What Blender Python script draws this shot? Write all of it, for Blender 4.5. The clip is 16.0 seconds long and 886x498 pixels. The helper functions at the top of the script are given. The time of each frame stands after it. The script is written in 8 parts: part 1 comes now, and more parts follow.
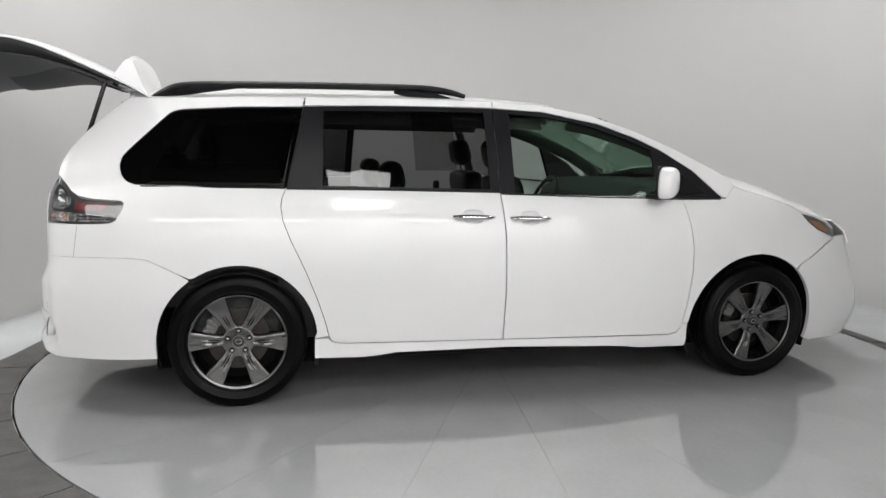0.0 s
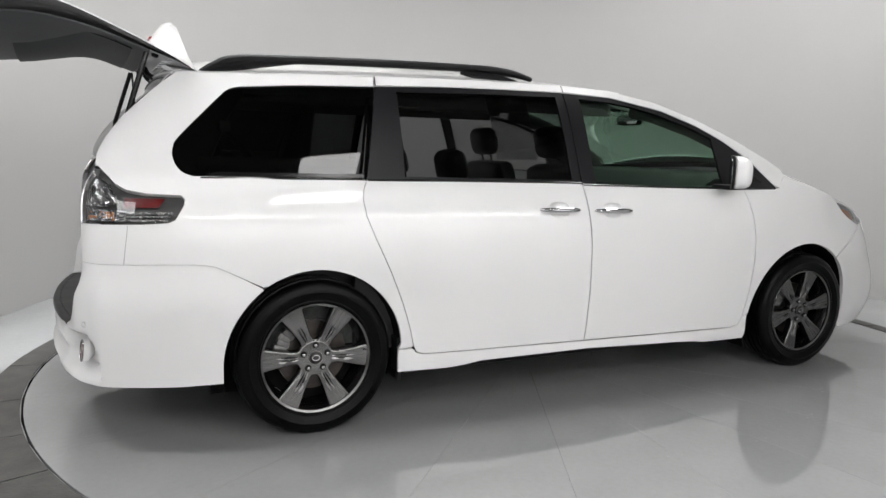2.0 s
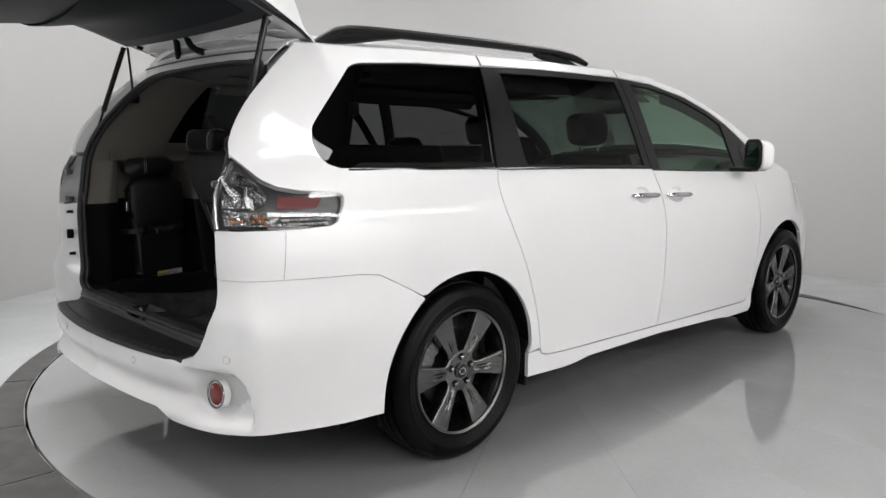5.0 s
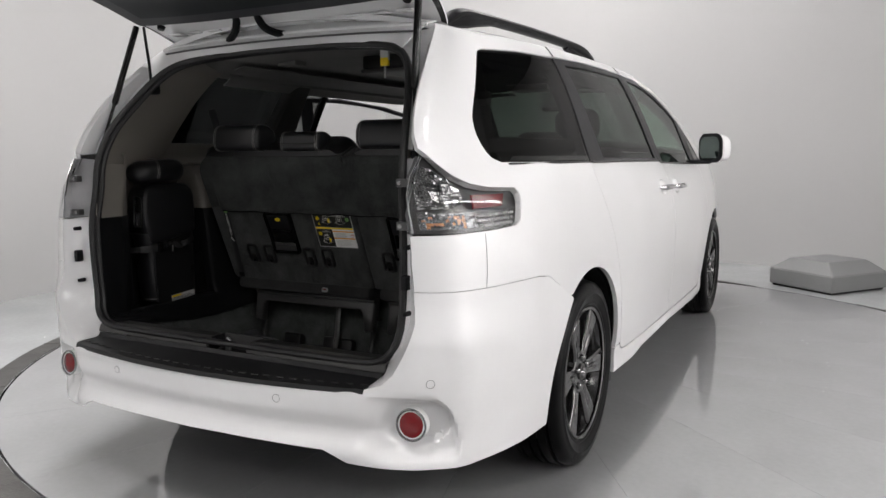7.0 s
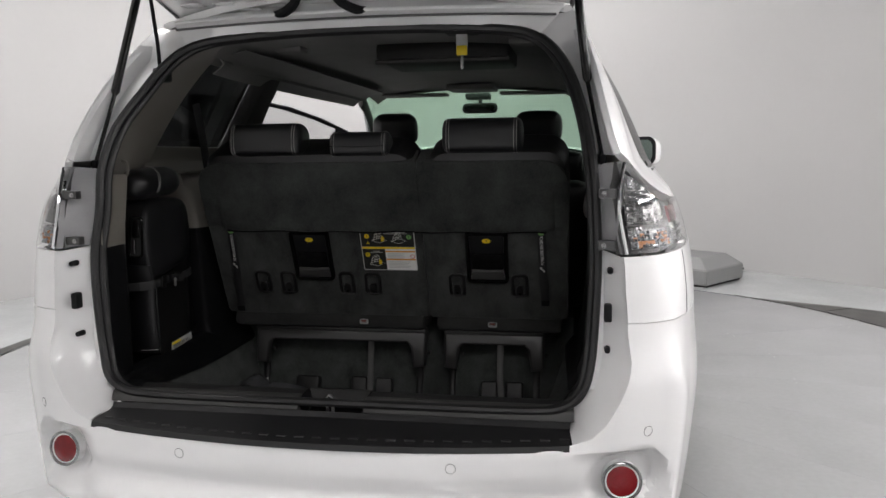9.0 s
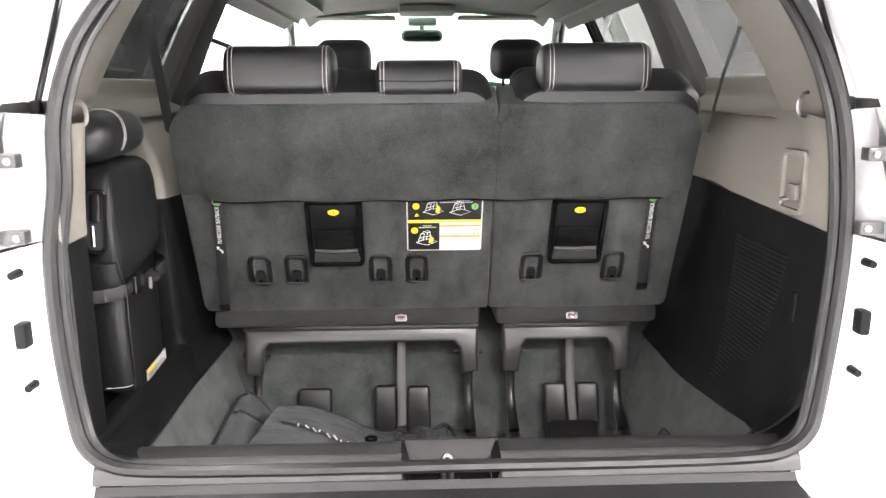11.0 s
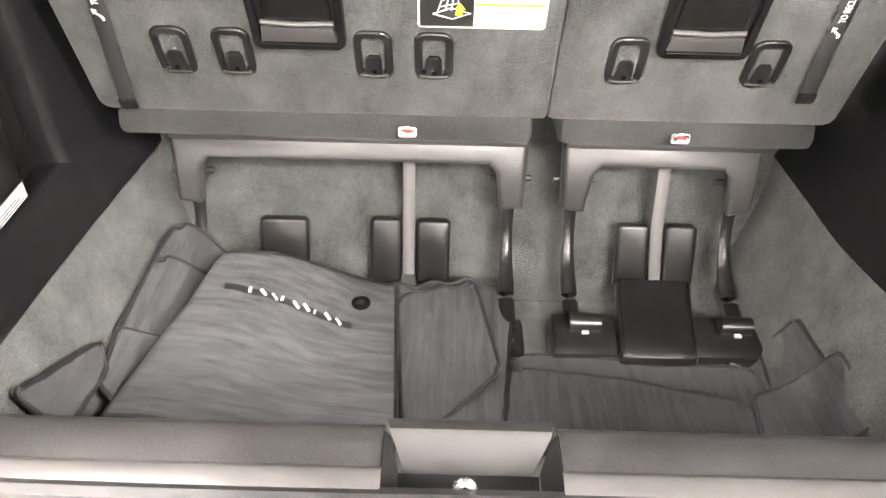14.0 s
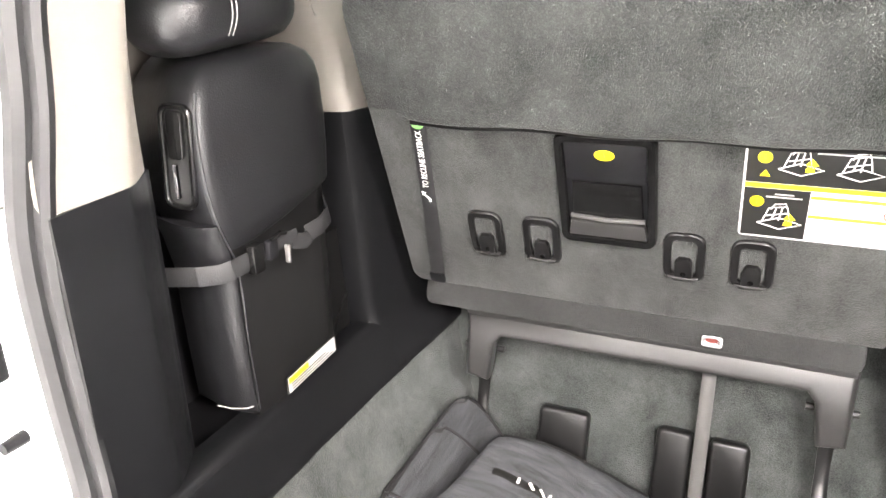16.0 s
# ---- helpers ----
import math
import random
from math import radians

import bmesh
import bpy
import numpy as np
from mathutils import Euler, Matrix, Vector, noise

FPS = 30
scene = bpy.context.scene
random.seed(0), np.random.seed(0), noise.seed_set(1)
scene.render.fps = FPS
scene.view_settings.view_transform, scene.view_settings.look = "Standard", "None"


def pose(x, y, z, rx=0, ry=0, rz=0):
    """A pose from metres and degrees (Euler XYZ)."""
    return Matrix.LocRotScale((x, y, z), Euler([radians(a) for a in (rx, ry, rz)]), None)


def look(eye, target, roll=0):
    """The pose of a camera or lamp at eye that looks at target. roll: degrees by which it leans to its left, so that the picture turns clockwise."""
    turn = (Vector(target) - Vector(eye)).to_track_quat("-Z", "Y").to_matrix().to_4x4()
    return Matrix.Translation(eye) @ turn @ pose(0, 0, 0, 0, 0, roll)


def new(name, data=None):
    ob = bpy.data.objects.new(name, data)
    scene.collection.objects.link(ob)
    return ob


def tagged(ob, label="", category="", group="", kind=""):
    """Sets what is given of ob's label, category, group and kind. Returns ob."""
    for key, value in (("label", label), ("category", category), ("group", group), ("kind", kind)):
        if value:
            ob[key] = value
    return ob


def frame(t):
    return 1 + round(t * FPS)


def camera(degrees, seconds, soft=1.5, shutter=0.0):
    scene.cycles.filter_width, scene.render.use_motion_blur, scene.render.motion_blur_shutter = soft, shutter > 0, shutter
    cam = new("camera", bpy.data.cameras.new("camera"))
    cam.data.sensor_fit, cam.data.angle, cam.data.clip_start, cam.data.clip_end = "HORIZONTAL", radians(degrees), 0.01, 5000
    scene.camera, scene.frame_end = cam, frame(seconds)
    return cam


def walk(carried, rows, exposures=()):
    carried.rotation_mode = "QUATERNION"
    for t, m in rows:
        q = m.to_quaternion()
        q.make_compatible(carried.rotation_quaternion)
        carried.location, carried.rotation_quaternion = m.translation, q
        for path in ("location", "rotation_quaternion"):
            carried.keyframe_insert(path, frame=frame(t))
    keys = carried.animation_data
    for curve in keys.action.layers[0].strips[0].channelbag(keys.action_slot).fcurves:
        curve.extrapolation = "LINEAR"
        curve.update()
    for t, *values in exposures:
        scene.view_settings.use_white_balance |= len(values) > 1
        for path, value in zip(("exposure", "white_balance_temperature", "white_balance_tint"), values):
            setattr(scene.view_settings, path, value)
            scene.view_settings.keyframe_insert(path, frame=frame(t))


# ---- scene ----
cam = camera(60.8, 16.0)
PATH = [
    (0, (0.078, -4.815, 1.358), (0.566, -2.894, 1.087), 1.2),
    (0.5, (-0.164, -4.643, 1.349), (0.414, -2.747, 1.078), 1.3),
    (1, (-0.445, -4.437, 1.325), (0.239, -2.577, 1.059), 1.3),
    (1.5, (-0.686, -4.264, 1.327), (0.08, -2.437, 1.046), 1.5),
    (2, (-0.889, -4.07, 1.302), (-0.04, -2.281, 1.021), 1.5),
    (2.5, (-1.029, -3.891, 1.273), (-0.101, -2.14, 1.001), 1.5),
    (3, (-1.203, -3.728, 1.236), (-0.184, -2.027, 0.973), 1.4),
    (3.5, (-1.427, -3.526, 1.242), (-0.315, -1.887, 0.967), 1.5),
    (4, (-1.638, -3.313, 1.229), (-0.436, -1.737, 0.957), 1.3),
    (4.5, (-1.853, -3.102, 1.211), (-0.554, -1.604, 0.947), 0.9),
    (4.7, (-1.936, -3.028, 1.214), (-0.602, -1.561, 0.948), 0.8),
    (6.8, (-2.634, -1.869, 1.172), (-0.911, -0.887, 0.911), -0.8),
    (7, (-2.684, -1.737, 1.168), (-0.927, -0.817, 0.914), -0.5),
    (7.5, (-2.766, -1.418, 1.166), (-0.939, -0.645, 0.912), -0.7),
    (8, (-2.8, -1.116, 1.158), (-0.919, -0.483, 0.909), -0.8),
    (8.5, (-2.735, -0.842, 1.167), (-0.811, -0.354, 0.918), -0.8),
    (9, (-2.662, -0.592, 1.182), (-0.707, -0.255, 0.93), -0.7),
    (9.2, (-2.64, -0.495, 1.184), (-0.676, -0.217, 0.929), -0.7),
    (11.3, (-1.976, 0.082, 1.195), (-0.031, -0.024, 0.739), 0.0),
    (11.5, (-1.922, 0.075, 1.193), (0.011, -0.029, 0.692), 0.1),
    (12, (-1.758, 0.079, 1.181), (0.14, -0.03, 0.56), 0.2),
    (12.5, (-1.619, 0.093, 1.177), (0.235, -0.016, 0.434), 0.2),
    (13, (-1.518, 0.091, 1.162), (0.278, -0.02, 0.289), 0.5),
    (13.5, (-1.396, 0.073, 1.144), (0.321, -0.008, 0.12), 1.1),
    (14, (-1.324, 0.041, 1.146), (0.337, 0.050, 0.014), 1.3),
    (14.5, (-1.297, 0.023, 1.136), (0.384, 0.246, 0.076), 0.3),
    (15, (-1.292, 0.033, 1.135), (0.429, 0.553, 0.258), -0.3),
    (15.5, (-1.272, 0.04, 1.144), (0.429, 0.757, 0.376), -1.2),
    (16, (-1.275, 0.052, 1.144), (0.426, 0.834, 0.44), -1.5),
]
EXPOSURE = [(0.0, -0.47, 6500, 10), (4.5, -0.42, 6500, 10), (7.0, -0.25, 6560, 12), (8.0, -0.22, 6560, 12), (9.2, 0.05, 6560, 12), (9.9, 0.75, 6560, 12), (10.6, 2.5, 6650, 13), (11.3, 3.5, 6720, 14), (12.5, 4.34, 6900, 16), (13.5, 4.45, 7150, 17), (14.0, 4.53, 7200, 16), (15.0, 4.53, 7150, 15), (15.5, 4.4, 7000, 15), (16.0, 4.28, 6950, 15)]
walk(cam, [(t, look(*p)) for t, *p in PATH], EXPOSURE)

# ---- small tools ----
def spl(*pts):
    """A smooth curve y(x) through the given points."""
    xs = [p[0] for p in pts]
    ys = [p[1] for p in pts]
    n = len(xs)
    ms = []
    for i in range(n):
        a, b = max(i - 1, 0), min(i + 1, n - 1)
        ms.append((ys[b] - ys[a]) / (xs[b] - xs[a]))

    def f(x):
        if x <= xs[0]:
            return ys[0] + ms[0] * (x - xs[0]) * 0.0
        if x >= xs[-1]:
            return ys[-1]
        i = 0
        while x > xs[i + 1]:
            i += 1
        h = xs[i + 1] - xs[i]
        t = (x - xs[i]) / h
        return ((2 * t**3 - 3 * t**2 + 1) * ys[i] + (t**3 - 2 * t**2 + t) * h * ms[i]
                + (-2 * t**3 + 3 * t**2) * ys[i + 1] + (t**3 - t**2) * h * ms[i + 1])
    return f


def mat(name, color, rough=0.5, metal=0.0, coat=0.0, emit=0.0, vary=0.0, scale=6.0, bump=0.0, bump_scale=200.0, detail=4.0, dist=0.002, spec=0.5, rvary=0.0, sheen=0.0, coat_rough=0.03):
    """A procedural surface: colour varied at two scales, roughness varied, fine relief."""
    m = bpy.data.materials.new(name)
    m.use_nodes = True
    nt = m.node_tree
    b = nt.nodes["Principled BSDF"]
    b.inputs["Base Color"].default_value = (*color, 1)
    b.inputs["Roughness"].default_value = rough
    b.inputs["Metallic"].default_value = metal
    b.inputs["Specular IOR Level"].default_value = spec
    b.inputs["Coat Weight"].default_value = coat
    b.inputs["Coat Roughness"].default_value = coat_rough
    if sheen:
        b.inputs["Sheen Weight"].default_value = sheen
        b.inputs["Sheen Roughness"].default_value = 0.4
    if emit:
        b.inputs["Emission Color"].default_value = (*color, 1)
        b.inputs["Emission Strength"].default_value = emit
    tc = nt.nodes.new("ShaderNodeTexCoord")
    if vary or rvary:
        n1 = nt.nodes.new("ShaderNodeTexNoise")
        n1.inputs["Scale"].default_value = scale
        n1.inputs["Detail"].default_value = detail
        n2 = nt.nodes.new("ShaderNodeTexNoise")
        n2.inputs["Scale"].default_value = scale * 17
        n2.inputs["Detail"].default_value = 3
        nt.links.new(tc.outputs["Object"], n1.inputs["Vector"])
        nt.links.new(tc.outputs["Object"], n2.inputs["Vector"])
        mx = nt.nodes.new("ShaderNodeMath")
        mx.operation = "MULTIPLY_ADD"
        mx.inputs[1].default_value = 0.5
        nt.links.new(n2.outputs["Fac"], mx.inputs[0])
        nt.links.new(n1.outputs["Fac"], mx.inputs[2])
        if vary:
            mr = nt.nodes.new("ShaderNodeMapRange")
            mr.inputs["From Min"].default_value = 0.45
            mr.inputs["From Max"].default_value = 1.05
            mr.inputs["To Min"].default_value = 1 - vary
            mr.inputs["To Max"].default_value = 1 + vary
            nt.links.new(mx.outputs[0], mr.inputs["Value"])
            vm = nt.nodes.new("ShaderNodeVectorMath")
            vm.operation = "SCALE"
            vm.inputs[0].default_value = color
            nt.links.new(mr.outputs[0], vm.inputs["Scale"])
            nt.links.new(vm.outputs[0], b.inputs["Base Color"])
        if rvary:
            mr2 = nt.nodes.new("ShaderNodeMapRange")
            mr2.inputs["From Min"].default_value = 0.45
            mr2.inputs["From Max"].default_value = 1.05
            mr2.inputs["To Min"].default_value = max(rough - rvary, 0.02)
            mr2.inputs["To Max"].default_value = rough + rvary
            nt.links.new(mx.outputs[0], mr2.inputs["Value"])
            nt.links.new(mr2.outputs[0], b.inputs["Roughness"])
    if bump:
        n3 = nt.nodes.new("ShaderNodeTexNoise")
        n3.inputs["Scale"].default_value = bump_scale
        n3.inputs["Detail"].default_value = 3
        nt.links.new(tc.outputs["Object"], n3.inputs["Vector"])
        bp = nt.nodes.new("ShaderNodeBump")
        bp.inputs["Strength"].default_value = bump
        bp.inputs["Distance"].default_value = dist
        nt.links.new(n3.outputs["Fac"], bp.inputs["Height"])
        nt.links.new(bp.outputs[0], b.inputs["Normal"])
    return m


def glass(name, tint, rough=0.0, gloss=1.0):
    """A thin pane: tinted straight-through light under a Fresnel reflection."""
    m = bpy.data.materials.new(name)
    m.use_nodes = True
    nt = m.node_tree
    nt.nodes.clear()
    out = nt.nodes.new("ShaderNodeOutputMaterial")
    tr = nt.nodes.new("ShaderNodeBsdfTransparent")
    tr.inputs["Color"].default_value = (*tint, 1)
    gl = nt.nodes.new("ShaderNodeBsdfGlossy")
    gl.inputs["Roughness"].default_value = rough
    gl.inputs["Color"].default_value = (gloss, gloss, gloss, 1)
    lw = nt.nodes.new("ShaderNodeLayerWeight")
    lw.inputs["Blend"].default_value = 0.5
    pw = nt.nodes.new("ShaderNodeMath")
    pw.operation = "POWER"
    pw.inputs[1].default_value = 5.0
    nt.links.new(lw.outputs["Facing"], pw.inputs[0])
    fr = nt.nodes.new("ShaderNodeMath")
    fr.operation = "MULTIPLY_ADD"
    fr.inputs[1].default_value = 0.95
    fr.inputs[2].default_value = 0.045
    nt.links.new(pw.outputs[0], fr.inputs[0])
    mx = nt.nodes.new("ShaderNodeMixShader")
    nt.links.new(fr.outputs[0], mx.inputs[0])
    nt.links.new(tr.outputs[0], mx.inputs[1])
    nt.links.new(gl.outputs[0], mx.inputs[2])
    nt.links.new(mx.outputs[0], out.inputs["Surface"])
    return m


M_WHITE = mat("white_paint", (0.80, 0.80, 0.80), 0.34, coat=0.8, coat_rough=0.07, spec=0.4, vary=0.015, scale=3)
M_BLACKGLOSS = mat("black_gloss_trim", (0.0064, 0.0064, 0.0064), 0.2, spec=0.35, vary=0.1, rvary=0.05)
M_PILLAR = mat("black_pillar_film", (0.010, 0.010, 0.0115), 0.36, spec=0.24, vary=0.1, rvary=0.05)
M_BLACKPL = mat("black_plastic", (0.008, 0.008, 0.009), 0.5, spec=0.14, vary=0.2, scale=9, bump=0.25, bump_scale=900, dist=0.0006, rvary=0.08)
M_UNDER = mat("underbody_black", (0.005, 0.005, 0.005), 0.9, spec=0.1, vary=0.3)
M_RUBBER = mat("tyre_rubber", (0.0018, 0.0018, 0.002), 0.36, spec=0.11, vary=0.25, scale=14, bump=0.2, bump_scale=500, dist=0.0006, rvary=0.1)
M_SEAL = mat("rubber_seal", (0.013, 0.013, 0.0137), 0.45, vary=0.2, scale=20, rvary=0.1)
M_BAR = mat("zinc_grey_bar", (0.115, 0.113, 0.110), 0.4, vary=0.05, scale=12, rvary=0.04)
M_STEP = mat("step_pad_plastic", (0.014, 0.014, 0.015), 0.46, spec=0.4, vary=0.12, scale=9, bump=0.15, bump_scale=700, dist=0.0005, rvary=0.05)
# paler than the step pad: the ribs' glint is put into their colour
M_RIBGLINT = mat("rib_glint_plastic", (0.028, 0.028, 0.029), 0.45, vary=0.3, scale=40)
M_LUG = mat("lug_chrome", (0.30, 0.30, 0.30), 0.22, metal=1.0, vary=0.1, scale=40)
M_CALIPER = mat("cast_caliper", (0.16, 0.16, 0.158), 0.5, metal=0.5, vary=0.3, scale=60, bump=0.4, bump_scale=300, dist=0.001)
M_TRIM = mat("grained_trim_plastic", (0.0054, 0.0056, 0.0064), 0.44, spec=0.31, vary=0.15, scale=7, bump=0.3, bump_scale=800, dist=0.0006, rvary=0.08)
M_RIM = mat("gunmetal_alloy", (0.135, 0.134, 0.134), 0.2, metal=0.95, coat=0.35, vary=0.05, scale=12, rvary=0.04)
M_RIMDARK = mat("dark_alloy", (0.03, 0.03, 0.03), 0.4, metal=0.7, vary=0.2, scale=25)
M_DISC = mat("brake_disc", (0.05, 0.045, 0.042), 0.4, metal=0.9, vary=0.3, scale=30, rvary=0.1)
M_CHROME = mat("chrome", (0.75, 0.75, 0.76), 0.10, metal=1.0, vary=0.05, scale=30, rvary=0.04)
M_STEEL = mat("steel", (0.35, 0.35, 0.35), 0.3, metal=1.0, vary=0.15, scale=40, rvary=0.1)
M_RED = mat("red_lens", (0.17, 0.003, 0.006), 0.2, coat=0.2, vary=0.15, scale=60, bump=0.4, bump_scale=300, dist=0.001)
M_AMBER = mat("amber_lens", (0.50, 0.20, 0.08), 0.22, coat=0.6, vary=0.3, scale=60, bump=0.4, bump_scale=300, dist=0.001)
M_LAMPIN = mat("lamp_reflector", (0.30, 0.30, 0.30), 0.26, metal=1.0, vary=0.25, scale=40, bump=1.0, bump_scale=130, dist=0.006, rvary=0.08)
M_LAMPIN2 = mat("lamp_facet_chrome", (0.34, 0.34, 0.34), 0.16, metal=1.0, vary=0.1, scale=40)
M_FLANGE = mat("lamp_flange_plastic", (0.33, 0.33, 0.335), 0.5, vary=0.08, scale=20, rvary=0.05)
M_LAMPGREY = mat("lamp_smoked_housing", (0.10, 0.10, 0.10), 0.3, metal=0.6, vary=0.15, scale=20)
M_CLEAR = glass("clear_lens", (0.8, 0.8, 0.8))
M_SMOKE = glass("smoked_lens", (0.72, 0.72, 0.72))
M_PRIV = glass("privacy_glass", (0.16, 0.165, 0.165), gloss=0.5)
M_PRIV2 = glass("dark_privacy_glass", (0.085, 0.089, 0.089), gloss=0.5)
M_FRONTG = glass("front_glass", (0.40, 0.47, 0.43), gloss=0.6)
M_WIND = glass("windscreen_glass", (0.70, 0.84, 0.75))
M_LEATHER = mat("black_leather", (0.0100, 0.0101, 0.0112), 0.38, spec=0.5, vary=0.2, scale=12, bump=0.35, bump_scale=420, dist=0.0012, rvary=0.07)
M_STITCH = mat("white_thread", (0.34, 0.335, 0.32), 0.7, vary=0.2, scale=200)
M_BEIGE = mat("warm_grey_plastic", (0.205, 0.189, 0.167), 0.6, vary=0.06, scale=5, bump=0.25, bump_scale=700, dist=0.0008, rvary=0.05)
M_HEADL = mat("headliner_cloth", (0.20, 0.195, 0.188), 0.9, vary=0.08, scale=8, bump=0.3, bump_scale=900, dist=0.0008)
M_GATE = mat("slate_gate_trim", (0.046, 0.048, 0.052), 0.5, spec=0.3, vary=0.1, scale=6, bump=0.2, bump_scale=800, dist=0.0006)
M_POST = mat("grey_post_trim", (0.060, 0.058, 0.056), 0.7, vary=0.08, scale=6, bump=0.2, bump_scale=800, dist=0.0006)
M_DASH = mat("dash_plastic", (0.014, 0.014, 0.0145), 0.55, vary=0.2, scale=10)
M_YELLOW = mat("yellow_print", (0.85, 0.62, 0.01), 0.5, vary=0.06, scale=80)
M_ORANGE = mat("orange_print", (0.78, 0.33, 0.03), 0.5, vary=0.06, scale=80)
M_GREEN = mat("green_print", (0.18, 0.42, 0.12), 0.5, vary=0.08, scale=80)
M_PAPER = mat("white_print", (0.78, 0.77, 0.75), 0.5, vary=0.03, scale=60)
M_INK = mat("black_print", (0.015, 0.015, 0.014), 0.4, vary=0.2, scale=60)
M_GREYPR = mat("grey_print", (0.5, 0.5, 0.49), 0.5, vary=0.1, scale=60)
M_WEB = mat("webbing", (0.014, 0.014, 0.0148), 0.6, vary=0.25, scale=40, bump=0.5, bump_scale=600, dist=0.001)
M_FRAME = mat("satin_grey_plastic", (0.036, 0.0353, 0.035), 0.33, spec=0.6, vary=0.06, scale=10, rvary=0.05)
M_PAD = mat("satin_black_plastic", (0.0080, 0.0078, 0.0080), 0.36, vary=0.1, scale=12, rvary=0.06, bump=0.15, bump_scale=900, dist=0.0005)
M_SATIN = mat("satin_dark_metal", (0.10, 0.098, 0.095), 0.42, metal=0.35, vary=0.1, scale=14, rvary=0.08, bump=0.1, bump_scale=900, dist=0.0004)


def carpet(name, dark, light, scale=5.0, pile=900.0, sheen=0.15, stretch=(1, 1, 1), blotch=1.0, grain=2.6):
    """Brushed pile: soft blotches where the nap lies differently, over a fine fibre grain."""
    m = bpy.data.materials.new(name)
    m.use_nodes = True
    nt = m.node_tree
    b = nt.nodes["Principled BSDF"]
    b.inputs["Roughness"].default_value = 0.95
    b.inputs["Specular IOR Level"].default_value = 0.15
    b.inputs["Sheen Weight"].default_value = sheen
    b.inputs["Sheen Roughness"].default_value = 0.5
    tc = nt.nodes.new("ShaderNodeTexCoord")
    mp = nt.nodes.new("ShaderNodeMapping")
    mp.inputs["Scale"].default_value = stretch
    nt.links.new(tc.outputs["Object"], mp.inputs["Vector"])
    n1 = nt.nodes.new("ShaderNodeTexNoise")
    n1.inputs["Scale"].default_value = scale
    n1.inputs["Detail"].default_value = 5
    n1.inputs["Roughness"].default_value = 0.6
    n1.inputs["Distortion"].default_value = 0.15
    n2 = nt.nodes.new("ShaderNodeTexNoise")
    n2.inputs["Scale"].default_value = pile
    n2.inputs["Detail"].default_value = 2
    n3 = nt.nodes.new("ShaderNodeTexNoise")
    n3.inputs["Scale"].default_value = pile * 0.25
    n3.inputs["Detail"].default_value = 3
    for n in (n1, n2, n3):
        nt.links.new(mp.outputs[0], n.inputs["Vector"])
    r1 = nt.nodes.new("ShaderNodeMapRange")
    r1.inputs["From Min"].default_value = 0.28
    r1.inputs["From Max"].default_value = 0.74
    r1.inputs["To Max"].default_value = blotch
    nt.links.new(n1.outputs["Fac"], r1.inputs["Value"])
    add = nt.nodes.new("ShaderNodeMath")
    add.operation = "MULTIPLY_ADD"
    add.inputs[1].default_value = grain
    nt.links.new(n2.outputs["Fac"], add.inputs[0])
    nt.links.new(r1.outputs[0], add.inputs[2])
    add2 = nt.nodes.new("ShaderNodeMath")
    add2.operation = "MULTIPLY_ADD"
    add2.inputs[1].default_value = 0.7
    nt.links.new(n3.outputs["Fac"], add2.inputs[0])
    nt.links.new(add.outputs[0], add2.inputs[2])
    r2 = nt.nodes.new("ShaderNodeMapRange")
    r2.inputs["From Min"].default_value = 0.5 * grain - 0.05
    r2.inputs["From Max"].default_value = 0.5 * grain + 0.75 + blotch
    nt.links.new(add2.outputs[0], r2.inputs["Value"])
    mx = nt.nodes.new("ShaderNodeMix")
    mx.data_type = "RGBA"
    mx.inputs["A"].default_value = (*dark, 1)
    mx.inputs["B"].default_value = (*light, 1)
    nt.links.new(r2.outputs[0], mx.inputs["Factor"])
    nt.links.new(mx.outputs["Result"], b.inputs["Base Color"])
    bp = nt.nodes.new("ShaderNodeBump")
    bp.inputs["Strength"].default_value = 0.55
    bp.inputs["Distance"].default_value = 0.002
    nt.links.new(add2.outputs[0], bp.inputs["Height"])
    nt.links.new(bp.outputs[0], b.inputs["Normal"])
    return m


M_CARPET = carpet("seatback_carpet", (0.009, 0.010, 0.0095), (0.092, 0.096, 0.092), 13.0, 620, 0.15, (1, 1, 0.6), 2.0)
M_CARPETD = carpet("dark_edge_cloth", (0.018, 0.0186, 0.0186), (0.057, 0.0576, 0.057), 9.0, 700, 0.08)
M_FLAP = carpet("flap_carpet", (0.0105, 0.0116, 0.0112), (0.070, 0.074, 0.071), 9.0, 430, 0.1, (1, 1, 1), 1.8, 2.5)
M_CARPET2 = carpet("cargo_carpet", (0.0168, 0.0205, 0.0190), (0.107, 0.115, 0.110), 13.0, 420, 0.15, (1, 1, 1), 1.8, 2.4)
M_MAT = carpet("mat_pile", (0.0075, 0.008, 0.0095), (0.081, 0.0855, 0.093), 6.0, 600, 0.12, (1.2, 13, 6), 2.6)
M_MAT2 = carpet("mat_pile_across", (0.0083, 0.009, 0.0108), (0.106, 0.112, 0.122), 6.0, 600, 0.12, (13, 1.6, 6), 2.6)


def finish(bm, name, material, parent=None, label="", smooth=True, angle=35.0):
    """Links a bmesh as one mesh object."""
    me = bpy.data.meshes.new(name)
    bm.normal_update()
    bm.to_mesh(me)
    bm.free()
    if smooth:
        me.shade_smooth()
        me.set_sharp_from_angle(angle=radians(angle))
    me.materials.append(material)
    ob = new(name, me)
    if parent is not None:
        ob.parent = parent
    if label:
        ob["label"] = label
    return ob


def part(name, bm, material, parent, label="", smooth=True, angle=35.0):
    return finish(bm, name, material, parent, label, smooth, angle)


